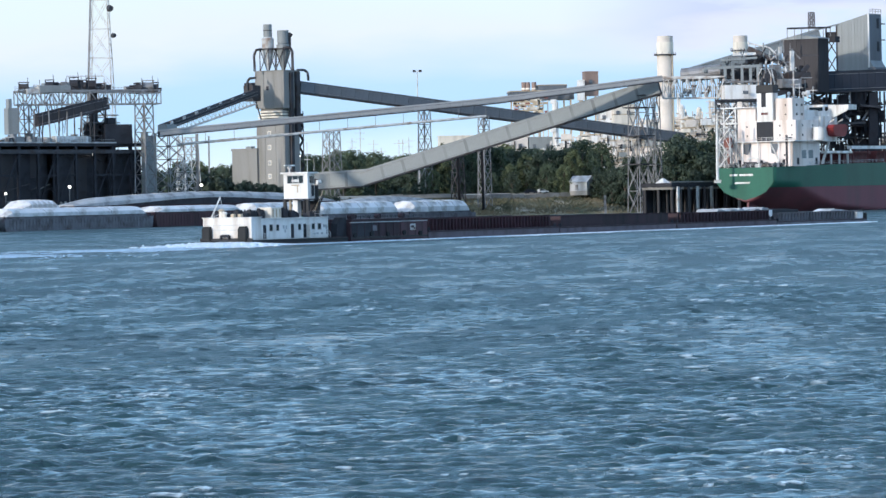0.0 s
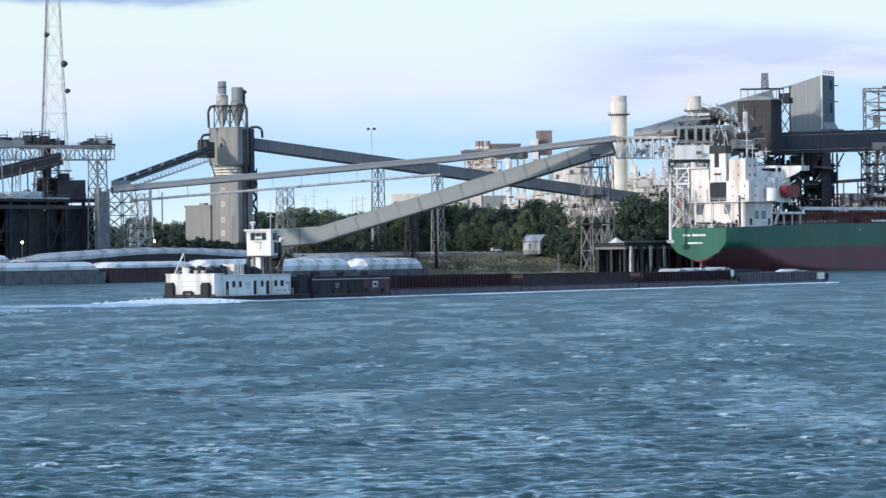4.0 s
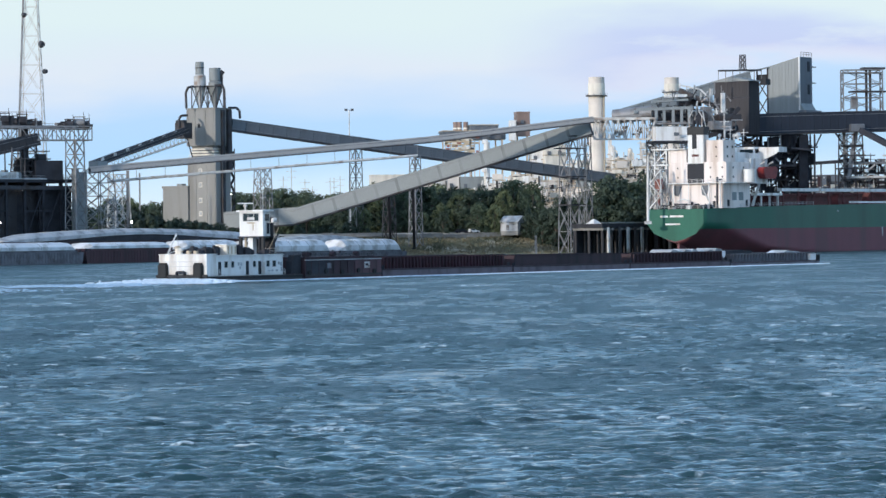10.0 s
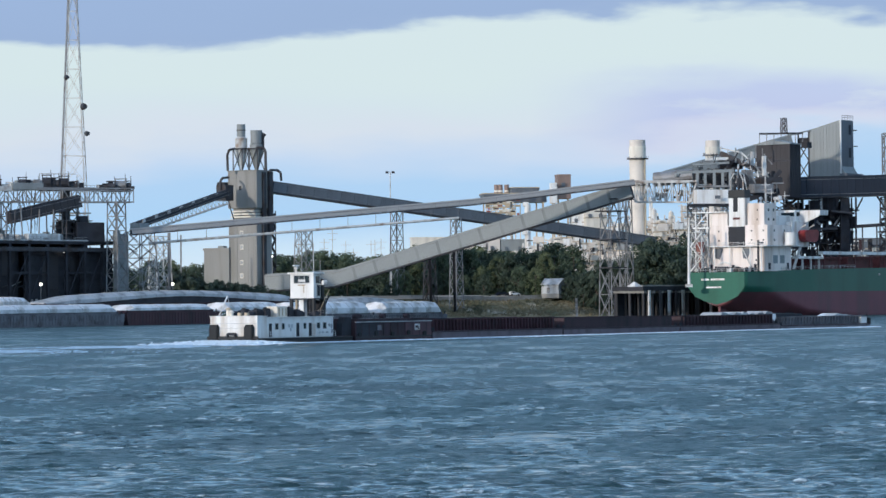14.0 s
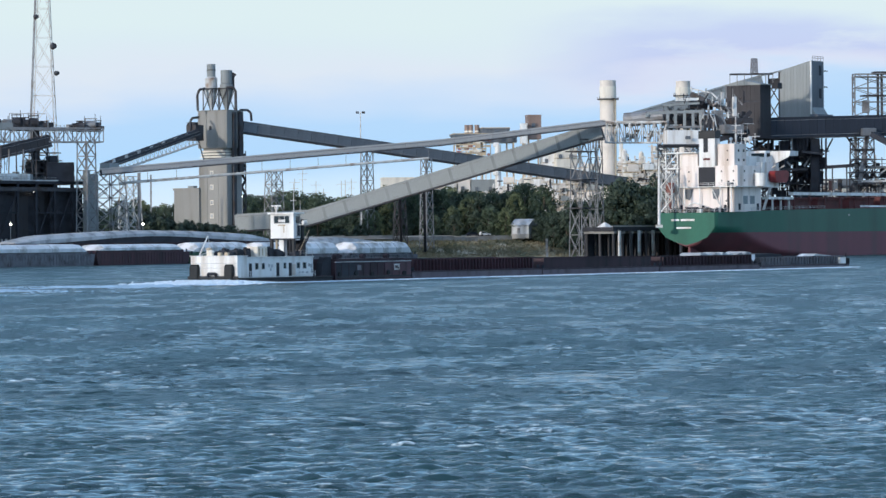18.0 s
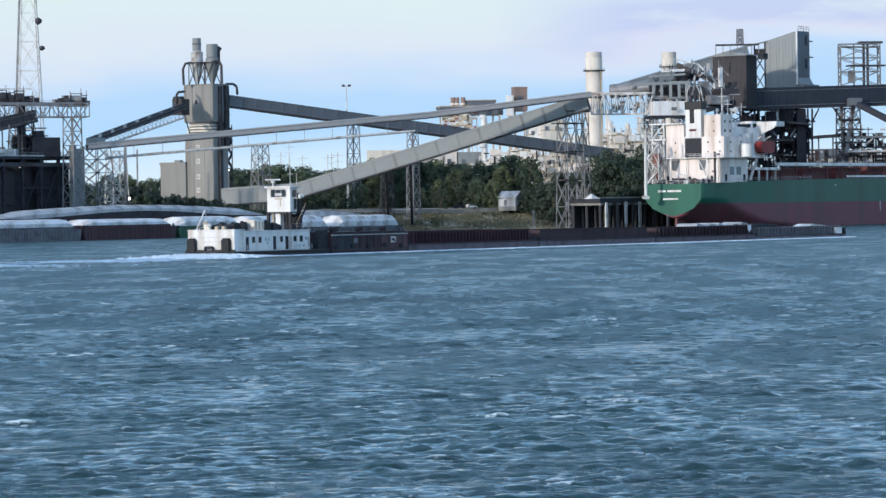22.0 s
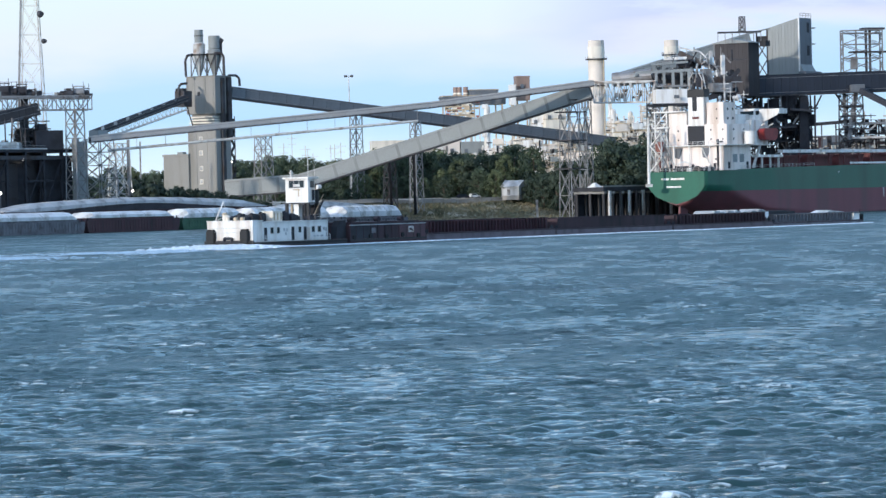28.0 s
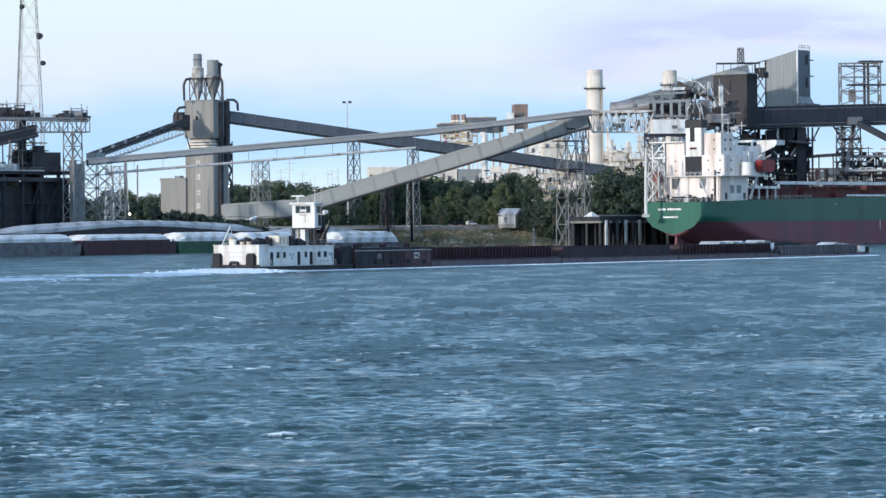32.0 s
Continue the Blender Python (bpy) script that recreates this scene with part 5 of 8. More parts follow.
    # two cyclones
    for q, r, rise, neck, mat in (((-83.52, 1066, 56.81), 1.6, 16.09, 0.92, "pale"), ((-78.29, 1066, 56.75), 1.75, 13.95, 1.14, "clad")):
        q = Vector(q)
        zt = top + rise
        part("cyclone", tube(mesh(), (q.x, q.y, top + 7), (q.x, q.y, zt - 5.0), r * 1.3, 16), mat, si, "grey steel cyclone body")
        part("cyclone_roof", tube(mesh(), (q.x, q.y, zt - 5.0), (q.x, q.y, zt - 4.2), r * 1.36, 16, r * 0.8), mat, si)
        part("cyclone_neck", tube(mesh(), (q.x, q.y, zt - 4.4), (q.x, q.y, zt), r * neck, 16), "clad", si)
        part("stack_band", tube(mesh(), (q.x, q.y, zt - 2.2), (q.x, q.y, zt - 1.9), r * 1.0, 16), "darksteel", si)
        part("cone", tube(mesh(), (q.x, q.y, top + 0.5), (q.x, q.y, top + 7.0), 0.5, 12, r * 1.3), mat, si)
        for sx, sy in ((-1, -1), (1, -1), (1, 1), (-1, 1)):
            a = q + U * (sx * 2.0) + N * (sy * 2.0)
            part("frame_leg", beam(mesh(), (a.x, a.y, top), (a.x, a.y, top + 8), 0.32), "darksteel", si)
            b = q + U * (-sy * 2.0) + N * (sx * 2.0)
            part("frame_brace", beam(mesh(), (a.x, a.y, top), (b.x, b.y, top + 8), 0.22), "darksteel", si)
        part("ring_platform", tube(mesh(), (q.x, q.y, top + 7.4), (q.x, q.y, top + 7.8), r * 1.7, 16), "darksteel", si)
    q = Vector((-76.28, 1066, 62.93))
    bm = mesh()
    pipe(bm, [(q.x, q.y, q.z - 4), (q.x, q.y, q.z), (q.x + 0.8, q.y, q.z + 1.2)], 0.75, 10)
    part("elbow_duct", bm, "dark", si)
    for pts in ([(-87.89, 1062, 51.27), (-88.03, 1062, 56.67), (-87.24, 1062, 58.4), (-85.66, 1064, 58.86)], [(-74.91, 1064, 51.22), (-75.03, 1064, 57.99), (-75.98, 1064, 59.15), (-78.31, 1064, 59.18)],
                [(-69.99, 1068, 47.84), (-70.15, 1068, 50.55), (-71.31, 1068, 51.54), (-73.69, 1066, 51.48)], [(-89.96, 1056, 44.53), (-89.93, 1056, 47.59), (-89.15, 1056, 48.55), (-87.56, 1060, 48.87)]):
        part("down_pipe", pipe(mesh(), pts, 0.42, 8), "darksteel", si, "bent dark down pipe")
    # annex at the foot
    an = thing("silo_annex", "low pale concrete annex beside the silo tower", "building", at=(-92.49, 1063, 8.46), turn=SHORE)
    q = Vector((-88.06, 1066, 12.29))
    part("wall", corner_box(mesh(), q, 8, 11.2, 6.0, 24.16, 0.08), "concrete", an)
    part("parapet", corner_box(mesh(), q - U * 0.15, 8.3, 11.5, 24.16, 24.93), "concrete", an)
    part("roof_unit", corner_box(mesh(), q + U * 3 + N * 5, 2, 2.4, 24.93, 25.71), "clad", an)


make_silo()

# ---- conveyor galleries ----


def gallery(name, label, a, b, w, h, mat, panels, roof_mat=None, gap=0.12, bands=False):
    """A clad conveyor bridge from a to b (middle of its floor), in panels with recessed joints."""
    a, b = Vector(a), Vector(b)
    g = thing(name, label, "conveyor", at=a)
    d = (b - a)
    ln = d.length
    x = d.normalized()
    y = Vector((0, 0, 1)).cross(x).normalized()
    z = x.cross(y)
    part("floor_frame", beam(mesh(), a - z * 0.2, b - z * 0.2, w * 1.02, 0.4), "darksteel", g)
    part("core", beam(mesh(), a + z * (h / 2), b + z * (h / 2), w - 0.3, h - 0.15), "dark", g)
    step = ln / panels
    for s in (-1, 1):
        bm = mesh()
        beam(bm, Vector((0, 0, 0)), Vector((step - gap, 0, 0)), 0.14, h * 0.97)
        first = None
        for i in range(panels):
            o = a + x * (step * i + gap / 2) + y * (s * w / 2) + z * (h / 2)
            m = Matrix((x, y, z)).transposed().to_4x4()
            m.translation = o - a
            if first is None:
                first = part("panel", bm, mat, g, local=True)
                place(first, m)
            else:
                share("panel", first, m)
    if bands:
        for i in range(1, panels):
            o = a + x * (step * i) - y * (w / 2 + 0.1) + z * (h / 2)
            part("joint_band", beam(mesh(), o - x * 0.5, o + x * 0.5, 0.08, h * 0.98), "joint", g)
    part("roof", beam(mesh(), a + z * (h + 0.08), b + z * (h + 0.08), w + 0.35, 0.2), roof_mat or mat, g)
    part("ridge", beam(mesh(), a + z * (h + 0.3), b + z * (h + 0.3), w * 0.45, 0.3), roof_mat or mat, g)
    for k in (0.12, 0.9):
        part("edge_strip", beam(mesh(), a + z * (h * k) - y * (w / 2 + 0.1), b + z * (h * k) - y * (w / 2 + 0.1), 0.06, 0.12), "steel", g)
    return g


LONG_A, LONG_K, LONG_B = Vector((-110.4, 967.2, 27.85)), Vector((-4.7, 1007.0, 37.2)), Vector((49.1, 1022, 43.6))
gallery("conveyor_gallery", "long pale grey overhead conveyor gallery", LONG_A, LONG_K, 2.8, 1.4, "belt", 27, "belt", 0.05)
gallery("conveyor_gallery", "steeper upper length of the pale overhead gallery", LONG_K, LONG_B, 2.8, 1.4, "belt", 13, "belt", 0.05)
gallery("conveyor_gallery", "dark slate conveyor gallery sloping from the silo top", (-73.71, 1068, 43.99), (62.15, 1150, 25.07), 3.6, 3.4, "slate", 30, "slate")
gallery("conveyor_gallery", "wide pale inclined conveyor gallery with panel joints", (-50.09, 1046, 11.47), (49.08, 1026, 39.89), 4.0, 4.6, "panel", 14, "panel", 0.05, True)
gallery("conveyor_gallery", "pale level conveyor gallery at ground", (-74.11, 1052, 10), (-49.71, 1046, 11.27), 4.0, 5.2, "panel", 4, "panel", 0.05, True)
g = gallery("conveyor_gallery", "dark open belt conveyor rising to the silo", (-111.44, 985, 30.17), (-87.67, 1056, 42.97), 2.4, 1.3, "dark", 22, "dark")
ga, gb = Vector((-110, 985, 30.87)), Vector((-87.67, 1056, 42.97))
part("catwalk", beam(mesh(), ga - Vector((0, 0, 2.6)), gb - Vector((0, 0, 3.2)), 1.6, 0.3), "pale", g, "pale catwalk slung below the belt")
for k in range(23):
    q, r = ga.lerp(gb, k / 22), ga.lerp(gb, min(1, (k + 1) / 22))
    part("hanger", beam(mesh(), q, q - Vector((0, 0, 2.6 + 0.6 * k / 22)), 0.14), "steel", g)
    part("brace", beam(mesh(), q, r - Vector((0, 0, 2.6 + 0.6 * k / 22)), 0.12), "steel", g)
    if k % 3 == 1:
        part("cover_plate", beam(mesh(), q + Vector((0, -1.35, 0.9)), q.lerp(r, 0.7) + Vector((0, -1.35, 0.9)), 0.08, 1.0), "pale", g)


# ---- moored barges ----
MOOR = 57.0
MU, MN = turned(MOOR)
MOOR_AT = Vector((-124.07, 870.25, 0))


def covered_barge(label, s0, s1, off, hull_top, cover_top, hull_mat, sections, cover_mat="cover", ribs=True, tilt=0.0, rake=2.2, lift=0.0):
    """A moored hopper barge under rounded roll-top covers."""
    L_ = s1 - s0
    o = MOOR_AT + MU * s0 + MN * off
    b = thing("covered_barge", label, "barge", "moored covered barges", at=(o.x, o.y, 0), turn=MOOR)
    hl = lp("hull", hull_block(mesh(), 0, L_, 0, 10.7, -1.4, hull_top, 1.2, 1.2), hull_mat, b)
    lp("coaming", box(mesh(), (L_ / 2, 5.35, hull_top + 0.3), (L_ - 3.5, 9.0, 0.7), bevel=0.04), hull_mat, b)
    step = (L_ - 4.0 - 2 * rake) / sections
    h = cover_top - hull_top - 0.6
    x0 = 2.0 + rake
    first = None

    def swell(i):
        return 1.0 if not tilt else 1 - tilt + tilt * math.sin(math.pi * (i + 0.5) / sections)

    def lid_ring(i):
        # the lids' feet ride up on the cargo towards the middle of the barge
        z0 = lift * max(0.0, math.sin(math.pi * (i + 0.5) / sections)) ** 1.5
        k = h * swell(i) - z0
        return [(0.5, z0), (0.6, z0 + k * 0.45), (2.2, z0 + k * 0.86), (5.35, z0 + k), (8.5, z0 + k * 0.86), (10.1, z0 + k * 0.45), (10.2, z0)]

    if lift:
        n = 24
        o = [(2.0 + rake, 0.0)] + [(x0 + (L_ - 2 * x0) * i / n, lift * math.sin(math.pi * i / n) ** 1.5 + 0.05) for i in range(n + 1)] + [(L_ - x0, 0.0)]
        lp("raised_coaming", prism(mesh(), o[1:-1], Matrix.Translation((0, 0.75, hull_top + 0.6)), 9.0), "dark", b, "dark coaming rising below the covers")

    for i in range(sections):
        at = Matrix.Translation((x0 + i * step, 0, hull_top + 0.6 + 0.02 * (i % 2)))
        if first is None or tilt:
            # a rounded lid, whose two ends follow the line of its neighbours
            bm = mesh()
            ends = [[bm.verts.new((x, y, z)) for y, z in lid_ring(i + d)] for x, d in ((0.0, -0.5), (step - 0.06, 0.5))]
            for n in range(6):
                bm.faces.new([ends[0][n], ends[0][n + 1], ends[1][n + 1], ends[1][n]])
            bm.faces.new(ends[0])
            bm.faces.new(ends[1])
            bm.faces.new([ends[0][0], ends[0][6], ends[1][6], ends[1][0]])
            bmesh.ops.recalc_face_normals(bm, faces=bm.faces)
            first = place(lp("cover", bm, cover_mat, b), at)
        else:
            share("cover", first, at)
        if i:
            bm = mesh()
            pts = [(0, y, z + 0.05) for y, z in lid_ring(i - 0.5)]
            for p, q in zip(pts, pts[1:]):
                beam(bm, p, q, 0.16, 0.08)
            place(lp("cover_seam", bm, "tarp", b), Matrix.Translation((x0 + i * step - 0.03, 0, hull_top + 0.6)))
    # the long raked ends of the lids
    for x, d, k in ((x0, -1, swell(-0.5)), (L_ - x0, 1, swell(sections - 0.5))):
        bm = mesh()
        ring = [(0.5, 0.0), (0.6, h * 0.45 * k), (2.2, h * 0.86 * k), (5.35, h * k), (8.5, h * 0.86 * k), (10.1, h * 0.45 * k), (10.2, 0.0)]
        f = [bm.verts.new((x, y, hull_top + 0.6 + z)) for y, z in ring]
        g = [bm.verts.new((x + d * rake, 1.2 + (y - 0.5) * 0.85, hull_top + 0.6 + z * 0.18)) for y, z in ring]
        for n in range(6):
            bm.faces.new([f[n], f[n + 1], g[n + 1], g[n]])
        bm.faces.new(g)
        bm.faces.new(f[::-1])
        bm.faces.new([f[0], g[0], g[6], f[6]])
        bmesh.ops.recalc_face_normals(bm, faces=bm.faces)
        lp("end_cover", bm, cover_mat, b)
    if ribs:
        first = lp("rib", box(mesh(), (0, 0, 0), (0.18, 0.16, hull_top - 0.5)), hull_mat, hl)
        n = int((L_ - 4) / 1.35)
        place(first, Matrix.Translation((2.2, -0.07, hull_top / 2 + 0.15)))
        for k in range(1, n):
            share("rib", first, Matrix.Translation((2.2 + k * 1.35, -0.07, hull_top / 2 + 0.15)))
    for x in (0.8, L_ - 0.8):
        lp("bollard", tube(mesh(), (x, 0.6, hull_top), (x, 0.6, hull_top + 0.8), 0.22, 8), "dark", b)
    return b


A0, A1 = -28.28, 35.48
covered_barge("grey steel barge under pale rounded covers, moored", A0 - 66, A0 - 1.5, 0.0, 3.4, 6.0, "hullgrey", 5)
covered_barge("grey ribbed barge with snow-white rounded covers, moored", A0, A1, 0.0, 3.4, 6.3, "hullgrey", 4)
covered_barge("dark red barge with low white covers, moored", 36.5, 80.08, 0.0, 3.7, 6.1, "mooredred", 3)
covered_barge("green barge with a white cover, moored", 81.18, 114.86, 0.0, 3.0, 6.4, "bargegreen", 4)
covered_barge("grey barge with white covers, moored behind the tow", 115.44, 162.61, 0.0, 1.8, 6.2, "hullgrey", 4)
covered_barge("grey barge with white covers at the end of the fleet", 165.17, 204.17, 0.0, 1.7, 6.0, "hullgrey", 4)
covered_barge("high empty barge with one long arched line of weathered white covers", 15.39, 146.33, 13.0, 5.9, 10.2, "rust", 11, "tarp", ribs=False, tilt=0.35, rake=12.0, lift=1.9)
covered_barge("empty barge with grey covers, second row", 149.41, 204.41, 13.0, 4.0, 7.6, "rust", 8, "tarp", ribs=False, tilt=0.35)
covered_barge("barge with pale covers under the dock", -5.01, 14.1, 14.0, 5.6, 8.6, "rust", 5, "cover", ribs=False)

# ---- the dark upstream dock ----


def make_dock():
    end = Vector((-113.96, 968, 25.44))
    L_ = 92.0
    o = end - U * L_
    dk = thing("covered_dock", "dark covered dock on piles", "dock", at=(o.x, o.y, 0), turn=SHORE)
    top = 25.64
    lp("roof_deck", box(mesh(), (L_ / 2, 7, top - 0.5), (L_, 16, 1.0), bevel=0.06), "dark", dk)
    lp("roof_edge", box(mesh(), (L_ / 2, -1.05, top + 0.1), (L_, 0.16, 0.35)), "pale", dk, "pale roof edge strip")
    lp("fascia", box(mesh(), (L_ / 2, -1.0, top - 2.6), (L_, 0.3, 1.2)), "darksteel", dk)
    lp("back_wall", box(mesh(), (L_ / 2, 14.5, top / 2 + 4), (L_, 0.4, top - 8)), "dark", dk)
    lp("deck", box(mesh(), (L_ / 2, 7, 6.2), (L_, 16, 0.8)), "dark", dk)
    for k in range(12):
        x = 0.6 + k * (L_ - 1.2) / 11
        for y in (-0.6, 7.0, 13.8):
            lp("column", box(mesh(), (x, y, top / 2 - 1), (0.8, 0.8, top + 1.0)), "dark", dk)
        if k < 11 and k % 3 != 1:
            lp("brace", beam(mesh(), (x, -0.6, 7), (x + L_ / 11, -0.6, top - 3), 0.35), "dark", dk)
            lp("cross_beam", box(mesh(), (x + L_ / 22, -0.6, top * 0.62), (L_ / 11, 0.35, 0.5)), "dark", dk)
    for k, (x, w, h) in enumerate(((20, 9, 7), (36, 12, 9), (55, 8, 6), (70, 10, 8.5))):
        lp("hopper", prism(mesh(), [(0, 0), (w * 0.3, -h * 0.5), (w * 0.7, -h * 0.5), (w, 0), (w, h * 0.4), (0, h * 0.4)], Matrix.Translation((x, 3, top - 6)), 5), "brown", dk, "rusty brown hopper")
    # added dark sheets in every bay stand in for the dock's interior shade
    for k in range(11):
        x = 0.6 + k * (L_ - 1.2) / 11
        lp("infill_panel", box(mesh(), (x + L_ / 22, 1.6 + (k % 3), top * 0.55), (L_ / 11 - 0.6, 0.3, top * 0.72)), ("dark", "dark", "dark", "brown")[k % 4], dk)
    q = Vector((-113.89, 966, 26.28))
    part("corner_shaft", corner_box(mesh(), q, 4.2, 2.6, 0, 28.03, 0.1), "clad", dk, "tall grey corner shaft")
    bm = mesh()
    rail(bm, [(0, -0.9, top), (L_, -0.9, top)], 1.1, 3.0, 0.08)
    lp("roof_railing", bm, "steel", dk)
    lp("roof_tank", box(mesh(), (58, 1.2, top + 1.1), (14.0, 2.2, 2.0), bevel=0.15), "white", dk, "long pale tank on the dock roof")
    for x, y in ((38, 5), (52, 9), (66, 4), (80, 7)):
        lp("roof_unit", box(mesh(), (x, y, top + 1.0), (5, 3.5, 2.0), bevel=0.1), "white" if x == 52 else "clad", dk)
    rg = random.Random(8)
    for k in range(46):
        x, h = rg.uniform(1, L_ - 1), rg.uniform(0.6, 2.2)
        lp("deck_gear", box(mesh(), (x, rg.uniform(-0.4, 4), 6.6 + h / 2), (rg.uniform(0.5, 2.2), 1.0, h), 0, 0.06), rg.choice(("pale", "clad", "steel", "dark", "rust")), dk)
    for k in range(40):
        x = rg.uniform(1, L_ - 1)
        z = rg.choice((top * 0.45, top * 0.62, top - 4))
        lp("pipe", beam(mesh(), (x, rg.uniform(0, 3), z), (x + rg.uniform(2, 9), rg.uniform(0, 3), z + rg.uniform(-2, 2)), 0.22), rg.choice(("darksteel", "dark", "brown", "steel")), dk)
    # rooftop hopper house in open shelves
    for n in range(4):
        z = top + 0.4 + n * 2.0
        lp("shelf_floor", box(mesh(), (76 + n * 0.4, 6, z), (11.0, 6, 0.35)), "steel" if n % 2 else "darksteel", dk)
        if n < 3:
            lp("shelf_core", box(mesh(), (77, 7, z + 1.0), (8.5, 4.5, 1.5)), "dark", dk)
            for k in range(4):
                lp("shelf_post", box(mesh(), (71 + k * 3.4, 3.2, z + 1.0), (0.25, 0.25, 1.7)), "steel", dk)
    for k in range(26):
        x = rg.uniform(30, 90)
        h = rg.uniform(0.8, 3.0)
        lp("roof_gear", box(mesh(), (x, rg.uniform(0, 9), top + h / 2), (rg.uniform(0.5, 3), 1.4, h), 0, 0.08), rg.choice(("pale", "steel", "dark", "clad", "darksteel")), dk)
    for k in range(9):
        x = 40 + k * 3.6
        lp("stay_leg", beam(mesh(), (x, 2.5, top), (x + rg.uniform(-0.8, 0.8), 2.5, top + rg.uniform(9, 13)), 0.3), "steel" if k % 2 else "darksteel", dk)
    return dk


make_dock()


def make_gantry():
    g = thing("dock_gantry", "grey trussed unloading gantry above the dock", "gantry", at=(-131.5, 952, 26.4))
    truss(g, (-151.36, 945, 37.71), (-109.61, 962, 37.68), 5.0, 4.2, 16, "steel", 0.3)
    part("deck", beam(mesh(), (-151.28, 945, 41.67), (-109.54, 962, 41.18), 5.0, 0.4), "steel", g)
    for x0, w, mat in ((52, 5.0, "steel"), (256, 4.6, "steel")):
        b = Vector((-147.81, 947, 25.26)) if x0 == 52 else Vector((-114.04, 960, 24.78))
        b.z = 7.0
        lattice(g, b, w, w * 0.85, (37.68) - 7.0, 7, mat, 0.26)
        part("column_box", box(mesh(), (b.x, b.y, b.z + 11), (1.6, 1.6, 22), SHORE), "clad", g)
    b = Vector((-129.08, 955, 28.14))
    kz = 42.39
    part("king_post", box(mesh(), (b.x, b.y, (kz + 8) / 2), (1.9, 1.9, kz - 8), SHORE), "darksteel", g)
    b.z = 25.7
    lattice(g, b, 6.0, 5.0, 37.53 - 25.7, 3, "darksteel", 0.26)
    # winches, drums and cabs on top
    for (a, w, d, h, mat, lab) in (((-145.2, 946, 41.74), 7, 3, 1.6, "pale", "pale winch bed"), ((-140.12, 948, 42.4), 10, 3, 2.2, "clad", "grey winch house"), ((-131.63, 953, 42.56), 10, 4, 3.0, "brown", "dark winch drums"),
                                   ((-114.02, 960, 41.91), 8.5, 4, 2.0, "darksteel", "end platform machinery"), ((-122.53, 957, 28.39), 9, 5, 6.0, "dark", "dark operator cab"), ((-152.05, 940, 32.61), 3.4, 4, 8.0, "clad", "grey lift shaft")):
        bm = mesh()
        box(bm, a, (w, d, h), SHORE * 0.5, 0.15)
        box(bm, (a[0] - w * 0.2, a[1], a[2] + h * 0.6), (w * 0.3, d * 0.7, h * 0.5), SHORE * 0.5, 0.1)
        part("machinery", bm, mat, g, lab)
    for k in range(5):
        a = Vector((-136.34, 950, 46.36)) + Vector((k * 2.2, 0, 0))
        part("aerial_post", beam(mesh(), (a.x, a.y, a.z - 4), (a.x, a.y, a.z), 0.14), "darksteel", g)
    part("aerial_bar", beam(mesh(), (-136.34, 950, 46.36), (-125.23, 950, 46.13), 0.2), "steel", g)
    rg = random.Random(5)
    for k in range(34):
        q = Vector((-151.26, 945, 42.18)).lerp(Vector((-109.52, 962, 41.7)), rg.random() if k > 10 else rg.uniform(0.3, 0.6))
        h = rg.uniform(0.6, 2.6)
        part("top_gear", box(mesh(), (q.x, q.y + rg.uniform(-2, 2), q.z + h / 2), (rg.uniform(0.4, 2.4), 1.0, h), 20, 0.06), rg.choice(("darksteel", "steel", "dark", "pale", "brown")), g)
    for f, w, h, mat in ((0.06, 3.4, 2.6, "darksteel"), (0.15, 2.2, 1.8, "pale"), (0.24, 3.0, 3.4, "dark"), (0.33, 2.4, 2.4, "steel"), (0.41, 3.2, 4.2, "dark"), (0.47, 2.6, 3.4, "brown"), (0.53, 3.4, 4.0, "dark"), (0.60, 2.2, 2.4, "darksteel"), (0.86, 3.0, 2.6, "darksteel"), (0.93, 3.8, 3.4, "steel"), (0.98, 2.2, 2.8, "darksteel")):
        q = Vector((-151.28, 945, 41.9)).lerp(Vector((-109.54, 962, 41.4)), f)
        bm = mesh()
        tube(bm, (q.x - w * 0.4, q.y - 1.5, q.z + h * 0.5), (q.x + w * 0.4, q.y - 1.5, q.z + h * 0.5), h * 0.34, 10)
        for d in (-0.42, 0.42):
            beam(bm, (q.x + d * w, q.y - 1.9, q.z), (q.x + d * w, q.y - 1.9, q.z + h), 0.24)
        beam(bm, (q.x - w * 0.5, q.y - 1.9, q.z + h), (q.x + w * 0.5, q.y - 1.9, q.z + h), 0.3)
        part("winch", bm, mat, g, "roped winch in its frame")
        part("winch_mast", beam(mesh(), (q.x + 0.3 * w, q.y, q.z), (q.x + 0.3 * w, q.y, q.z + h + 1.6), 0.16), "darksteel", g)
    for f in (0.0, 0.1, 0.2, 0.3, 0.42, 0.55, 0.66, 0.78, 0.9):
        q = Vector((-151.28, 943, 41.9)).lerp(Vector((-109.54, 960, 41.4)), f)
        part("guard_rail", rail(mesh(), [tuple(q), (q.x + 3.6, q.y + 1.5, q.z)], 1.2, 1.2, 0.08), "steel", g)
    for k in range(30):
        q = Vector((-150.84, 944, 38.7)).lerp(Vector((-124.8, 956, 38.52)), rg.random())
        part("cable", beam(mesh(), (q.x, q.y, q.z + rg.uniform(-1, 2)), (q.x + rg.uniform(-3, 3), q.y, q.z - rg.uniform(3, 13)), 0.16), rg.choice(("darksteel", "steel", "dark")), g)
    for a, b in (((-133.48, 955, 34.49), (-121.52, 957, 34.3)), ((-133.92, 955, 30.32), (-117.91, 958, 29.01))):
        part("walkway", beam(mesh(), a, b, 2.0, 0.25), "darksteel", g)
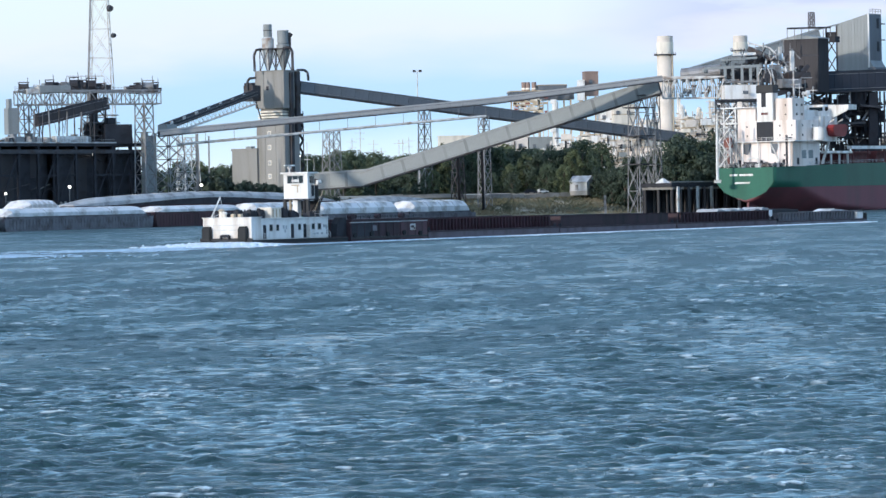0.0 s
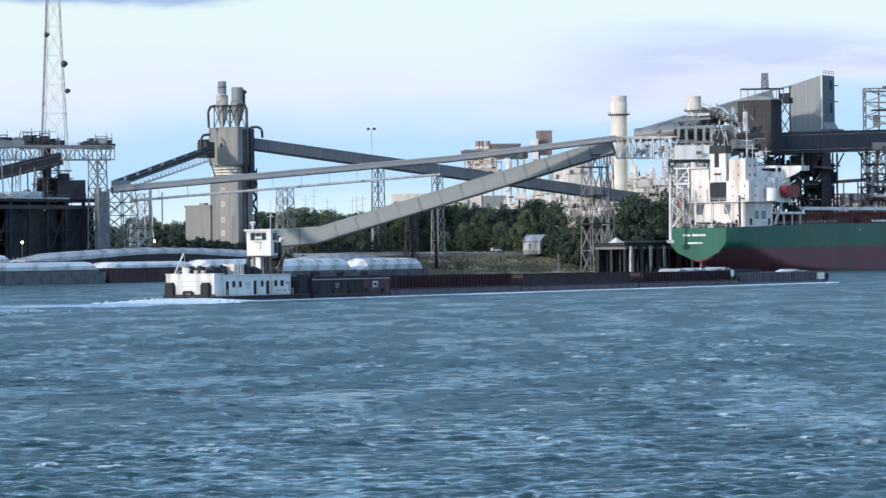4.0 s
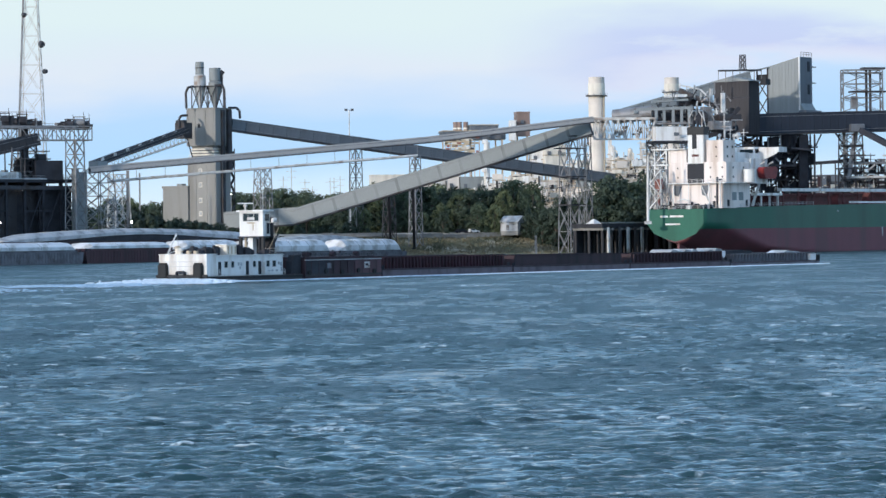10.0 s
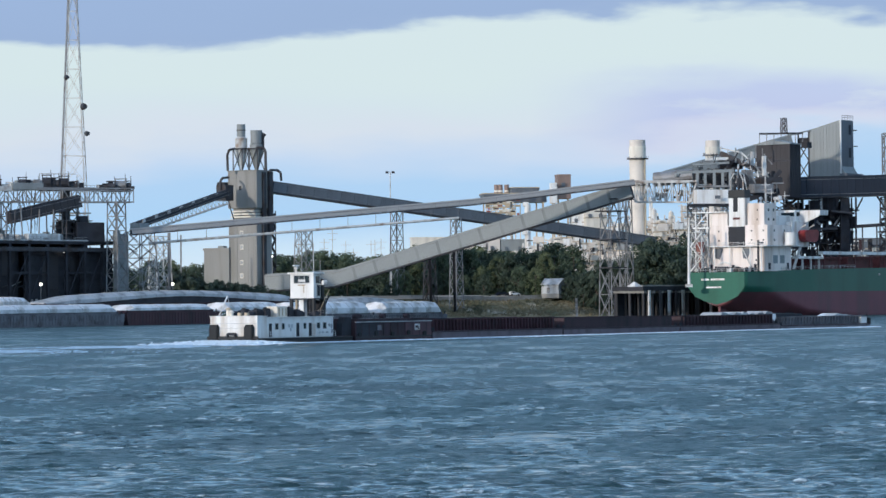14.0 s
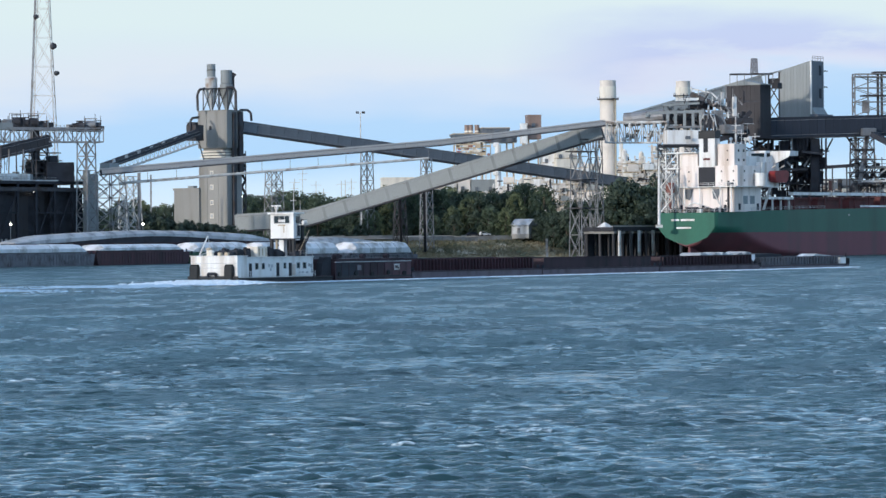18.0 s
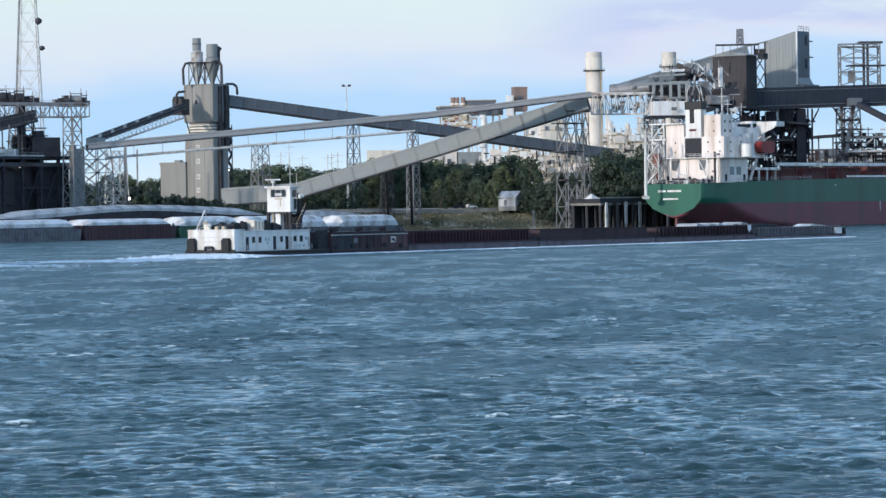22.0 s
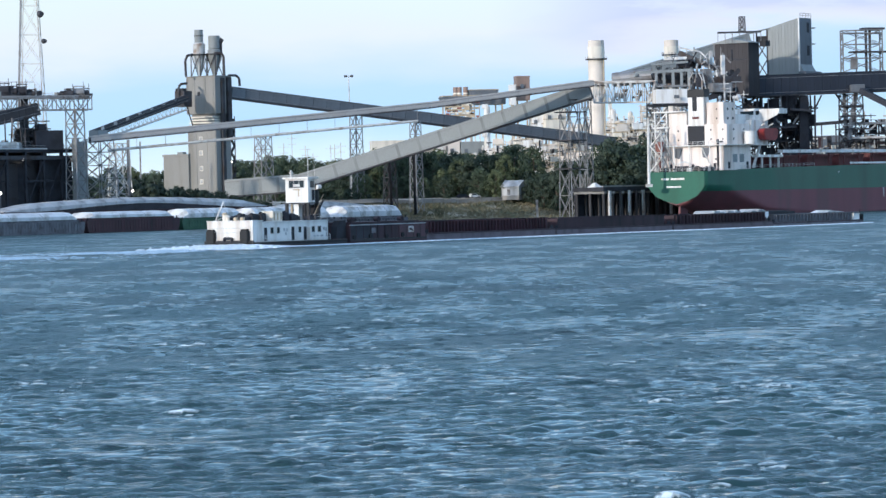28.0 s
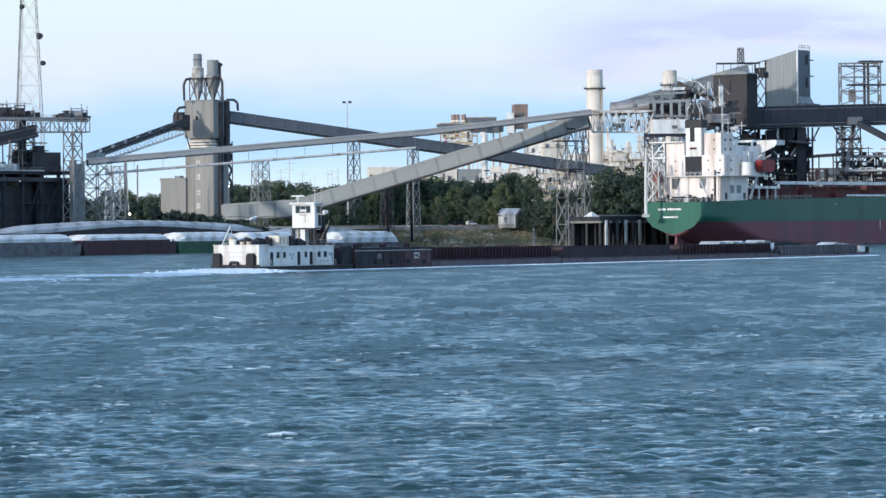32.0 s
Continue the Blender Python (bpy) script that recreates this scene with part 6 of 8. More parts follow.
    gallery("conveyor_gallery", "dark conveyor gallery rising through the dock gantry", (-144.17, 940, 31.25), (-124.71, 955, 36.57), 3.2, 3.0, "brown", 10, "dark")
    # stair tower leaning on the right leg
    st = thing("transfer_tower", "pale lattice transfer tower beside the dock", "tower", at=(-107.91, 975, 12.09))
    b = Vector((-108.27, 975, 12.1))
    b.z = 4
    lattice(st, b, 9.0, 6.0, 28.78 - 4, 6, "steel", 0.22)
    part("head_house", box(mesh(), (-108.58, 975, 30.4), (4.6, 4, 2.2), SHORE, 0.1), "clad", st)
    b2 = b + U * 9 + N * 2
    lattice(st, b2, 7.0, 3.0, 16, 5, "pale", 0.18)
    for k in range(6):
        z = 7 + k * 4.0
        part("stair_flight", beam(mesh(), (b.x - 6, b.y, z) if k % 2 else (b.x - 1, b.y, z), (b.x - 1, b.y, z + 4) if k % 2 else (b.x - 6, b.y, z + 4), 0.8, 0.25), "pale", st)


make_gantry()


def make_mast():
    b = Vector((-172.05, 1300, 11.52))
    b.z = 7.0
    m = thing("radio_mast", "tall slender galvanised lattice radio mast with dishes", "mast", at=b)
    h = 158.0
    lattice(m, b, 13.2, 0.8, h, 13, "pale", 0.2, 0.0)
    l0, l1 = b + Vector((-6.9, -6.9, 0)), b + Vector((-0.45, -0.45, h))
    part("cable_ladder", beam(mesh(), l0, l1, 0.75), "steel", m)
    for q, r in (((-167.37, 1295, 88.18), 1.5), ((-166.08, 1295, 76.88), 1.1), ((-174.26, 1293, 100.34), 1.1)):
        q = Vector(q)
        bm = mesh()
        tube(bm, q, q + Vector((0.9, -1.2, 0)), r, 14, r * 0.7)
        part("dish", bm, "darksteel", m, "dark drum dish")


make_mast()

# ---- trestles under the galleries ----


def trestle(label, base_at, w, d, h, bays, mat="steel", w1=None):
    b = Vector(base_at)
    t = thing("trestle_tower", label, "tower", "conveyor trestles", at=b)
    lattice(t, b, w, w1 or w * 0.8, h, bays, mat, 0.24, SHORE, d, d * 0.7)
    return t


for lab, (x, y), top, w, d, bays, mat in (
        ("tall grey lattice trestle carrying the galleries", (41.27, 1030), 42.33, 6.0, 5.0, 5, "steel"),
        ("slim grey lattice trestle under the inclined gallery", (-10.15, 1082), 34.77, 4.4, 3.0, 7, "steel"),
        ("pale brown lattice tower beside the gallery", (-31.88, 1120), 38.37, 4.6, 3.5, 6, "steel"),
        ("grey lattice trestle behind the silo", (-64.89, 1110), 31.57, 7.5, 4.0, 5, "steel"),
        ("slim lattice trestle near the bank", (-19.46, 1086), 20.56, 4.5, 3.0, 3, "darksteel"),
        ("grey lattice trestle near the tower", (47.38, 1045), 42.21, 4.0, 3.5, 5, "steel"),
        ("low brown lattice trestle by the dock", (-105.86, 1010), 27.9, 8.0, 4.0, 4, "pale")):
    z0 = max(-1.0, bank_z(x, y) - 0.3)
    trestle(lab, (x, y, z0), w, d, top - z0, bays, mat)

tw = thing("transfer_house", "pale clad transfer house on the tall trestle", "building", at=(42.78, 1031, 41.98), turn=SHORE)
part("house", box(mesh(), (43.52, 1031, 41.6), (7.0, 6.5, 4.2), SHORE, 0.1), "clad", tw)
part("platform", box(mesh(), (42.75, 1031, 39.17), (11, 9, 0.4), SHORE), "darksteel", tw)
for b in ((41.73, 1030, 35.22), (41.64, 1030, 25.86), (41.55, 1030, 16.5)):
    part("landing", box(mesh(), b, (9, 7, 0.35), SHORE), "darksteel", tw)

pr = thing("pipe_bridge", "thin overhead pipe line slung below the long gallery", "pipe", at=(-103.26, 975, 25.45))
part("pipe", tube(mesh(), (-105.42, 972, 25.06), (-8.62, 1004, 32.83), 0.42, 8), "pale", pr)
for k in range(12):
    a = Vector((-105.42, 972, 25.06)).lerp(Vector((-8.62, 1004, 32.83)), k / 11)
    g0 = LONG_A.lerp(LONG_K, (k / 11) * 0.93 + 0.036)
    part("hanger", beam(mesh(), a, (a.x, a.y, g0.z), 0.12), "steel", pr)


# posts under the galleries, on the bank
for lab, a, b, w in (("dark steel gallery post standing on the bank", (-10.72, 1078, 5.29), (-10.74, 1060, 24.03), 0.9), ("dark steel gallery post on the bank", (-18.99, 1080, 5.76), (-19.02, 1058, 21.19), 0.8),
                     ("slender pale steel post by the dock", (-103.04, 1010, 15.57), (-102.9, 1010, 29.15), 0.9), ("slender pale steel post by the dock", (-102.1, 1040, 18.97), (-101.99, 1040, 28.98), 0.5),
                     ("pale steel post by the bank", (31.34, 1070, 0.99), (31.2, 1070, 6.44), 0.8)):
    a = Vector(a)
    po = thing("steel_post", lab, "post", at=a)
    z0 = bank_z(a.x, a.y) - 0.4
    part("shaft", beam(mesh(), (a.x, a.y, z0), b, w), "dark" if "dark" in lab else "steel", po)
    part("base_plate", box(mesh(), (a.x, a.y, z0 + 0.5), (w * 2, w * 2, 0.3)), "darksteel", po)

# flood-light mast
b = Vector((-34.13, 1125, 22.17))
fl = thing("light_mast", "tall thin steel light mast with lamp heads", "lamp", at=(b.x, b.y, 7))
part("pole", tube(mesh(), (b.x, b.y, 6.8), (-34.23, 1125, 52.84), 0.3, 8, 0.16), "pale", fl)
for k in (-1, 1):
    q = Vector((-34.23, 1125, 52.63)) + Vector((k * 1.1, 0, 0))
    part("lamp_head", box(mesh(), q, (1.1, 0.7, 0.8), bevel=0.08), "darksteel", fl)
part("crossarm", beam(mesh(), Vector((-34.23, 1125, 52.43)) - Vector((1.4, 0, 0)), Vector((-34.23, 1125, 52.43)) + Vector((1.4, 0, 0)), 0.16), "pale", fl)

# ---- far power line poles ----
rng = random.Random(11)
for k, x in enumerate((-105.16, -91.17, -86.89, -79.66, -63.29, -60.06, -76.43, -66.41)):
    h = 26 + rng.random() * 14
    y = 1750 + k * 8
    pl = thing("power_pole", "distant thin grey power pole", "pole", "far power poles", at=(x, y, 6.8))
    part("pole", beam(mesh(), (x, y, 6.8), (x, y, 6.8 + h), 0.36), "pale", pl)
    part("crossarm", beam(mesh(), (x - 3, y, 4.6 + h), (x + 3, y, 4.6 + h), 0.2), "pale", pl)
    if k < 7:
        part("crossarm", beam(mesh(), (x - 2.2, y, 1.2 + h), (x + 2.2, y, 1.2 + h), 0.2), "pale", pl)

# ---- ship berth: pile dock, loader, transfer houses ----
SU_, SN_ = turned(SHIP_ANGLE)
SHIP_AT = Vector((73.48, 990.65, 0))


def ship_pt(s, y, z):
    return SHIP_AT + SU_ * s + SN_ * y + Vector((0, 0, z))


def make_berth():
    o = ship_pt(-15, 18, 0)
    d = thing("loading_dock", "concrete loading dock on dark piles behind the ship", "dock", at=o, turn=SHIP_ANGLE)
    lp("deck", box(mesh(), (85, 6, 9.4), (170, 12, 1.3), bevel=0.08), "dark", d, "weathered dark dock deck")
    lp("kerb", box(mesh(), (85, 0.3, 10.35), (170, 0.5, 0.4)), "concrete", d)
    # added dark sheet, painted shade for the space under the deck
    lp("sheet_wall", box(mesh(), (85, 11.9, 3.5), (168, 0.3, 10.0)), "dark", d, "dark backing standing in for shade behind the piles")
    n = 34
    bm = mesh()
    tube(bm, (0, 0, -3), (0, 0, 8.8), 0.46, 10)
    first = lp("pile", bm, "timber", d)
    place(first, Matrix.Translation((1.2, 0.8, 0)))
    for k in range(n):
        for y in (0.8, 6.0, 11.2):
            if k == 0 and y < 1:
                continue
            share("pile", first, Matrix.Translation((1.2 + k * 5.0, y, 0)))
    for k in range(10):
        lp("pile_cap", box(mesh(), (1.2 + k * 5.0, 6, 8.3), (1.2, 12, 0.7)), "concrete", d)
    for k, (x, w) in enumerate(((3, 1.0), (9, 0.8), (14, 1.1), (18, 0.7), (22, 1.2), (31, 1.0), (38, 0.9))):
        lp("fender_panel", box(mesh(), (x, -0.35, 4.6), (w, 0.6, 8.6), bevel=0.08), "timber" if k % 2 else "pale", d)
    # stub dolphin with pale panels beside the trestle
    dl = thing("mooring_dolphin", "squat concrete mooring dolphin on grouped piles", "dolphin", at=(57.44, 1012, 0))
    c = Vector((49.19, 1012, 0))
    part("cap", box(mesh(), (c.x, c.y, 9.2), (9, 8, 1.6), SHORE, 0.1), "concrete", dl)
    for k in range(8):
        a = k * math.pi / 4
        part("pile", tube(mesh(), (c.x + 3.2 * math.cos(a), c.y + 3 * math.sin(a), -3), (c.x + 3 * math.cos(a), c.y + 2.8 * math.sin(a), 8.6), 0.6, 8), "pale" if k in (5, 6) else "timber", dl)
    tk = thing("white_tent", "small white hipped canopy on the dock", "canopy", at=(48.69, 1016, 10.4))
    q = Vector((48.68, 1016, 10.03))
    part("roof", tube(mesh(), (q.x, q.y, q.z - 0.6), (q.x, q.y, q.z + 1.6), 3.6, 4, 0.4), "white", tk)
    for dx, dy in ((-2, -2), (2, -2), (2, 2), (-2, 2)):
        part("post", beam(mesh(), (q.x + dx, q.y + dy, 9.9), (q.x + dx, q.y + dy, q.z), 0.2), "pale", tk)
    # pale pole and red gangway frame by the stern
    po = thing("white_pole", "tall white steel pole on the dock by the stern", "pole", at=(64.73, 988, 9))
    part("pole", tube(mesh(), (64.59, 988, 9.9), (64.79, 988, 31.71), 0.5, 10, 0.35), "white", po)
    part("foot", box(mesh(), (64.59, 988, 10.2), (2.2, 2.2, 1.0), bevel=0.1), "pale", po)
    g0 = ship_pt(5.0, 9.5, 14.3)
    gw = thing("stern_frame", "red and white lattice frame on the ship's poop", "frame", at=g0, turn=SHIP_ANGLE)
    lattice(gw, g0, 4.5, 3.6, 13.0, 2, "pale", 0.24, SHIP_ANGLE)
    part("hose_reel", box(mesh(), g0 + Vector((0, 0, 8.2)), (2.2, 2.2, 3.4), SHIP_ANGLE, 0.3), "reddish", gw, "faded red locker")
    part("locker_leg", box(mesh(), g0 + Vector((0, 0, 3.3)), (0.6, 0.6, 6.6), SHIP_ANGLE), "reddish", gw)
    for k in range(3):
        z0 = 14.8 + k * 4
        part("flight", beam(mesh(), ship_pt(3, 7.6, z0) if k % 2 else ship_pt(3, 11.6, z0), ship_pt(3, 11.6, z0 + 4) if k % 2 else ship_pt(3, 7.6, z0 + 4), 0.8, 0.3), "white", gw)

make_berth()


def make_loader():
    ld = thing("ship_loader", "pale grey trussed ship loader with a white machinery house", "loader", at=(75.24, 1040, 37.04))
    truss(ld, (50.39, 1038, 38.36), (68.42, 1034, 38.07), 4.0, 6.6, 9, "pale", 0.34)
    part("top_walk", beam(mesh(), (48.38, 1038, 45.36), (70.75, 1034, 44.99), 4.6, 0.5), "pale", ld)
    part("end_brace", beam(mesh(), (50.29, 1036, 38.31), (48.28, 1036, 44.92), 0.5), "pale", ld)
    part("end_brace", beam(mesh(), (68.29, 1032, 38.01), (70.23, 1032, 44.55), 0.5), "pale", ld)
    hs = part("machinery_house", box(mesh(), (75.1, 1030, 39.56), (11.4, 6, 4.8), 10, 0.12), "white", ld, "white machinery house")
    part("mark", box(mesh(), (76.82, 1025.5, 39.41), (1.8, 0.2, 1.1), 10), "slate", hs)
    part("house_floor", box(mesh(), (75.08, 1030, 36.94), (14, 7, 0.7), 10), "dark", ld)
    # portal of columns and beams above the house
    for a in ((70.72, 1034, 42.18), (73.35, 1034, 42.15), (76.36, 1034, 42.12), (79.18, 1034, 42.09), (81.62, 1034, 42.07)):
        part("column", beam(mesh(), a, (a[0], a[1], 48.51), 0.9), "clad", ld)
        part("back_column", beam(mesh(), (a[0] + 1.5, a[1] + 6, a[2] - 2), (a[0] + 1.5, a[1] + 6, 49.64), 0.8), "steel", ld)
    part("beam", beam(mesh(), (64.01, 1034, 47.88), (82.81, 1034, 48.44), 1.0, 0.9), "clad", ld)
    part("beam", beam(mesh(), (69.43, 1036, 50.54), (81.48, 1036, 51.17), 3.0, 0.7), "clad", ld)
    part("beam", beam(mesh(), (73.73, 1038, 52.47), (81.28, 1038, 52.58), 3.0, 0.9), "white", ld)
    part("deck", beam(mesh(), (69.73, 1036, 43.2), (82.92, 1036, 43.25), 7.0, 0.6), "steel", ld)
    # rounded hood of the feeding belt
    bm = mesh()
    tube(bm, (57.12, 1046, 46.14), (70.17, 1042, 47.19), 2.4, 16)
    part("belt_hood", bm, "steel", ld, "rounded grey belt hood")
    # head frame and slewing boom with its dark underside
    part("boom", beam(mesh(), (79.49, 1044, 54.57), (90.85, 1040, 48.98), 3.4, 1.6), "darksteel", ld, "dark sloping boom")
    part("boom_rail", beam(mesh(), (79.12, 1044, 56.47), (86.15, 1042, 54.79), 0.5), "pale", ld)
    part("boom_rail", beam(mesh(), (86.15, 1042, 54.79), (90.86, 1040, 50.11), 0.5), "pale", ld)
    for k in range(6):
        a = Vector((79.41, 1043, 54.9)).lerp(Vector((90.85, 1040, 49.36)), k / 5)
        part("boom_post", beam(mesh(), a, a + Vector((0, 0, 2.2)), 0.3), "pale", ld)
    for k in range(4):
        a = Vector((83.67, 1036, 43.43)) + Vector((k * 2.6, 0, 0))
        part("sheave_frame", beam(mesh(), a, a + Vector((0.9 - 0.5 * k, 0, 7.2 - k * 0.8)), 0.5), "white", ld)
    bm = mesh()
    tube(bm, (85.41, 1034, 45.04), (85.57, 1036, 45.11), 2.6, 14)
    part("sheave", bm, "dark", ld)
    for a, w, d, h, mat in (((90.66, 1038, 47.02), 6, 4, 1.0, "pale"), ((93.15, 1036, 49.93), 1.2, 1.2, 6.5, "white"), ((89.56, 1040, 52.4), 1.0, 1.0, 5.0, "pale"), ((87.46, 1036, 46.22), 3, 3, 5, "steel"), ((94.8, 1036, 45.02), 8, 4, 2.2, "darksteel"), ((91.77, 1034, 42.34), 7, 5, 3.0, "steel")):
        part("gear", box(mesh(), a, (w, d, h), 20, 0.12), mat, ld)
    part("spout", beam(mesh(), (94.59, 1036, 43.32), (98.59, 1036, 48.37), 1.4), "dark", ld)
    part("spout", beam(mesh(), (86.1, 1034, 38.64), (97.97, 1036, 41.6), 1.8), "dark", ld)
    # dark boxes added behind the columns, standing in for shade between them
    for q, s in (((77.66, 1041, 45.75), (15, 3, 5.2)), ((90.89, 1041, 43.35), (9, 3, 5.5)), ((82.49, 1044, 50.74), (8, 3, 3.0)), ((94.73, 1042, 40.31), (6, 3, 4.0))):
        part("enclosure", box(mesh(), q, s, 12, 0.2), "darksteel", ld, "dark box added for the shaded gaps")
    rg = random.Random(14)
    for k in range(90):
        q = Vector((69.34, 1036, 41.69)).lerp(Vector((97.61, 1036, 43.29)), rg.random()) + Vector((0, rg.uniform(-3, 6), rg.uniform(-3, 9) * (1 if k % 3 else 1.2)))
        e = q + Vector(rg.choice(((rg.uniform(1.5, 6), 0, 0), (0, 0, rg.uniform(1.5, 5)), (rg.uniform(-3, 3), 0, rg.uniform(1.5, 4)))))
        part("frame_bar", beam(mesh(), q, e, rg.uniform(0.15, 0.5)), rg.choice(("steel", "steel", "clad", "darksteel", "dark", "pale")), ld)
    for k in range(36):
        q = Vector((57.31, 1040, 40.06)).lerp(Vector((97.61, 1036, 43.29)), rg.random()) + Vector((0, rg.uniform(-2, 6), rg.uniform(-2, 7)))
        part("gear", box(mesh(), q, (rg.uniform(0.6, 2.4), 1.4, rg.uniform(0.6, 2.2)), 20, 0.08), rg.choice(("steel", "pale", "clad", "darksteel", "dark")), ld)
    for x0 in (0, 9):
        q = Vector((71.59, 1042, 36.19)) + Vector((x0, 2, 0))
        q.z = 10
        lattice(ld, q, 5, 5, 42.06 - 10, 6, "steel", 0.34, SHIP_ANGLE)


make_loader()


def make_houses():
    # brown drive house
    c = Vector((104.94, 1068, 49.19))
    b = thing("drive_house", "dark brown clad drive house high on the dock", "building", at=(c.x, c.y, 10), turn=SHORE)
    z0, z1 = 40.27, 58.7
    part("body", corner_box(mesh(), c, 7.5, 13.8, z0, z1, 0.1), "brown", b)
    m = c + U * 3.75 + N * 6.9
    part("roof", prism(mesh(), [(-7.4, 0), (-7.4, 0.25), (0, 1.7), (7.4, 0.25), (7.4, 0)], pose(m.x, m.y, z1, 0, 0, SHORE + 90) @ Matrix.Translation((0, -4.1, 0)), 8.2), "clad", b)
    for k in range(9):
        q = c - U * 0.09 + N * (0.8 + k * 1.5)
        part("cladding_rib", corner_box(mesh(), q, 0.12, 0.12, z0, z1 - 0.1), "brown", b)
    for k in range(5):
        q = c - N * 0.09 + U * (0.9 + k * 1.4)
        part("cladding_rib", corner_box(mesh(), q, 0.12, 0.12, z0, z1 - 0.1), "brown", b)
    zt = 62.42
    part("top_frame", beam(mesh(), (94.58, 1068, 62.3), (109.94, 1074, 62.65), 0.8, 0.6), "darksteel", b)
    for k in range(7):
        q = Vector((94.58, 1068, 62.3)).lerp(Vector((109.94, 1074, 62.65)), k / 6)
        part("frame_post", beam(mesh(), (q.x, q.y, z1), q, 0.22), "steel", b)
    q = Vector((102.92, 1068, 62.21))
    lattice(b, q, 1.8, 1.5, 5.44, 3, "darksteel", 0.16)
    part("side_box", box(mesh(), (110.86, 1070, 58.35), (3.2, 2.4, 2.0), SHORE, 0.1), "dark", b)
    lattice(b, (m.x, m.y, 10), 10, 10, z0 - 10, 7, "darksteel", 0.45)
    # tall grey head house with its sloping roof running down into the feed gallery
    c = Vector((124.98, 1090, 55.8))
    h = thing("head_house", "tall grey ribbed head house with a sloping roof", "building", at=(c.x, c.y, 10), turn=SHORE)
    W_, L_ = 12.6, 9.0
    zt, zl, zb = 68.08, 64.95, 47.88
    bm = mesh()
    prism(bm, [(0, zb), (0, zt), (W_, zl), (W_, zb)], pose(c.x, c.y, 0, 0, 0, SHORE + 90), -L_)
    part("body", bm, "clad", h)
    for k in range(10):
        q = c - U * 0.1 + N * (0.5 + k * 1.28)
        part("cladding_rib", corner_box(mesh(), q, 0.12, 0.16, zb, zt + (zl - zt) * (0.5 + k * 1.28) / W_ - 0.2), "clad", h)
    # open braced bay between the head house and the drive house
    e = c + N * W_
    for k in (0.2, 4.4):
        q = e + N * k
        part("bay_post", beam(mesh(), (q.x, q.y, zb), (q.x, q.y, zl - k * 0.25), 0.5), "darksteel", h)
    for z0, z1 in ((zb, zb + 6.2), (zb + 6.2, zb + 12.4)):
        for a, b in ((0.2, 4.4), (4.4, 0.2)):
            p, q = e + N * a, e + N * b
            part("bay_brace", beam(mesh(), (p.x, p.y, z0), (q.x, q.y, z1), 0.3), "darksteel", h)
    p, q = Vector((106.5, 1098, 62.9)), e + U * 2.0
    part("bay_roof", beam(mesh(), p, (q.x, q.y, zl + 0.1), 4.4, 0.5), "clad", h)
    part("bay_duct", corner_box(mesh(), e + N * 0.3 - U * 0.6, 2.0, 4.0, zb + 12.2, zb + 14.4, 0.1), "dark", h)
    part("corner_trim", corner_box(mesh(), c - U * 0.2 - N * 0.15, 0.5, 0.5, zb, zt, 0.04), "white", h)
    # this side's shade is put into the colour: slate over the grey body
    part("side_wall", corner_box(mesh(), c - N * 0.1 + U * 0.4, L_ - 0.4, 0.1, zb, zt - 0.2), "slate", h, "side cladding with its shade painted blue-grey")
    for z in (0.35, 0.75):
        part("side_opening", corner_box(mesh(), c - N * 0.22 + U * (L_ * 0.62), 1.6, 0.2, zb + (zt - zb) * z, zb + (zt - zb) * z + 3.5), "dark", h)
    bm = mesh()
    prism(bm, [(-2.5, 0), (0, 4.0), (0, 0)], pose(c.x, c.y, zb, 0, 0, SHORE + 90), -L_)
    part("flared_foot", bm, "clad", h)
    part("foot_block", corner_box(mesh(), c - N * 2.5 - U * 0.3, L_ + 3, 3.0, zb - 0.4, zb + 1.4, 0.3), "slate", h)
    bm = mesh()
    rail(bm, [tuple(c + U * 1 + Vector((0, 0, zt - c.z))), tuple(c + U * L_ + Vector((0, 0, zt - c.z)))], 1.6, 2, 0.14)
    part("roof_rail", bm, "steel", h)
    for z in (0.55, 0.83):
        q = c + U * (L_ + 0.8)
        part("balcony", corner_box(mesh(), q, 2.4, 2.0, zb + (zt - zb) * z, zb + (zt - zb) * z + 0.3), "darksteel", h)
    m = c + U * 4.5 + N * 8
    lattice(h, (m.x, m.y, 10), 8, 8, zb - 10, 6, "darksteel", 0.45)
    gallery("conveyor_gallery", "grey feed gallery climbing to the head house", (61.04, 1084, 45.86), (108.5, 1098, 59.5), 4.2, 3.6, "clad", 16, "clad")
    # dark horizontal gallery along the berth
    gallery("conveyor_gallery", "long near-black enclosed gallery along the berth", (104.86, 1076, 40.51), (180.27, 1092, 42.24), 5.0, 6.6, "night", 26, "night")
    # framed head towers on the gallery
    for lab, a, b, z1, mat in (("grey steel head frame standing on the dark gallery", (139.46, 1086, 48.37), (153.16, 1088, 48.31), 62.96, "steel"), ("pale steel head frame further along the gallery", (161.37, 1090, 48.31), (175.96, 1092, 48.24), 61.91, "pale")):
        a, b = Vector(a), Vector(b)
        t = thing("lattice_tower", lab, "tower", "gallery head frames", at=a)
        mid = (a + b) / 2
        w = (b - a).length
        lattice(t, mid, w, w, z1 - a.z, 3, mat, 0.3, 3.0, 5.0, 5.0)
        for k in (0.36, 0.62, 0.72):
            q = a.lerp(b, k)
            part("inner_post", beam(mesh(), q, q + Vector((0, 0, z1 - a.z)), 0.8 if k > 0.6 else 0.5), "darksteel" if k > 0.6 else mat, t)
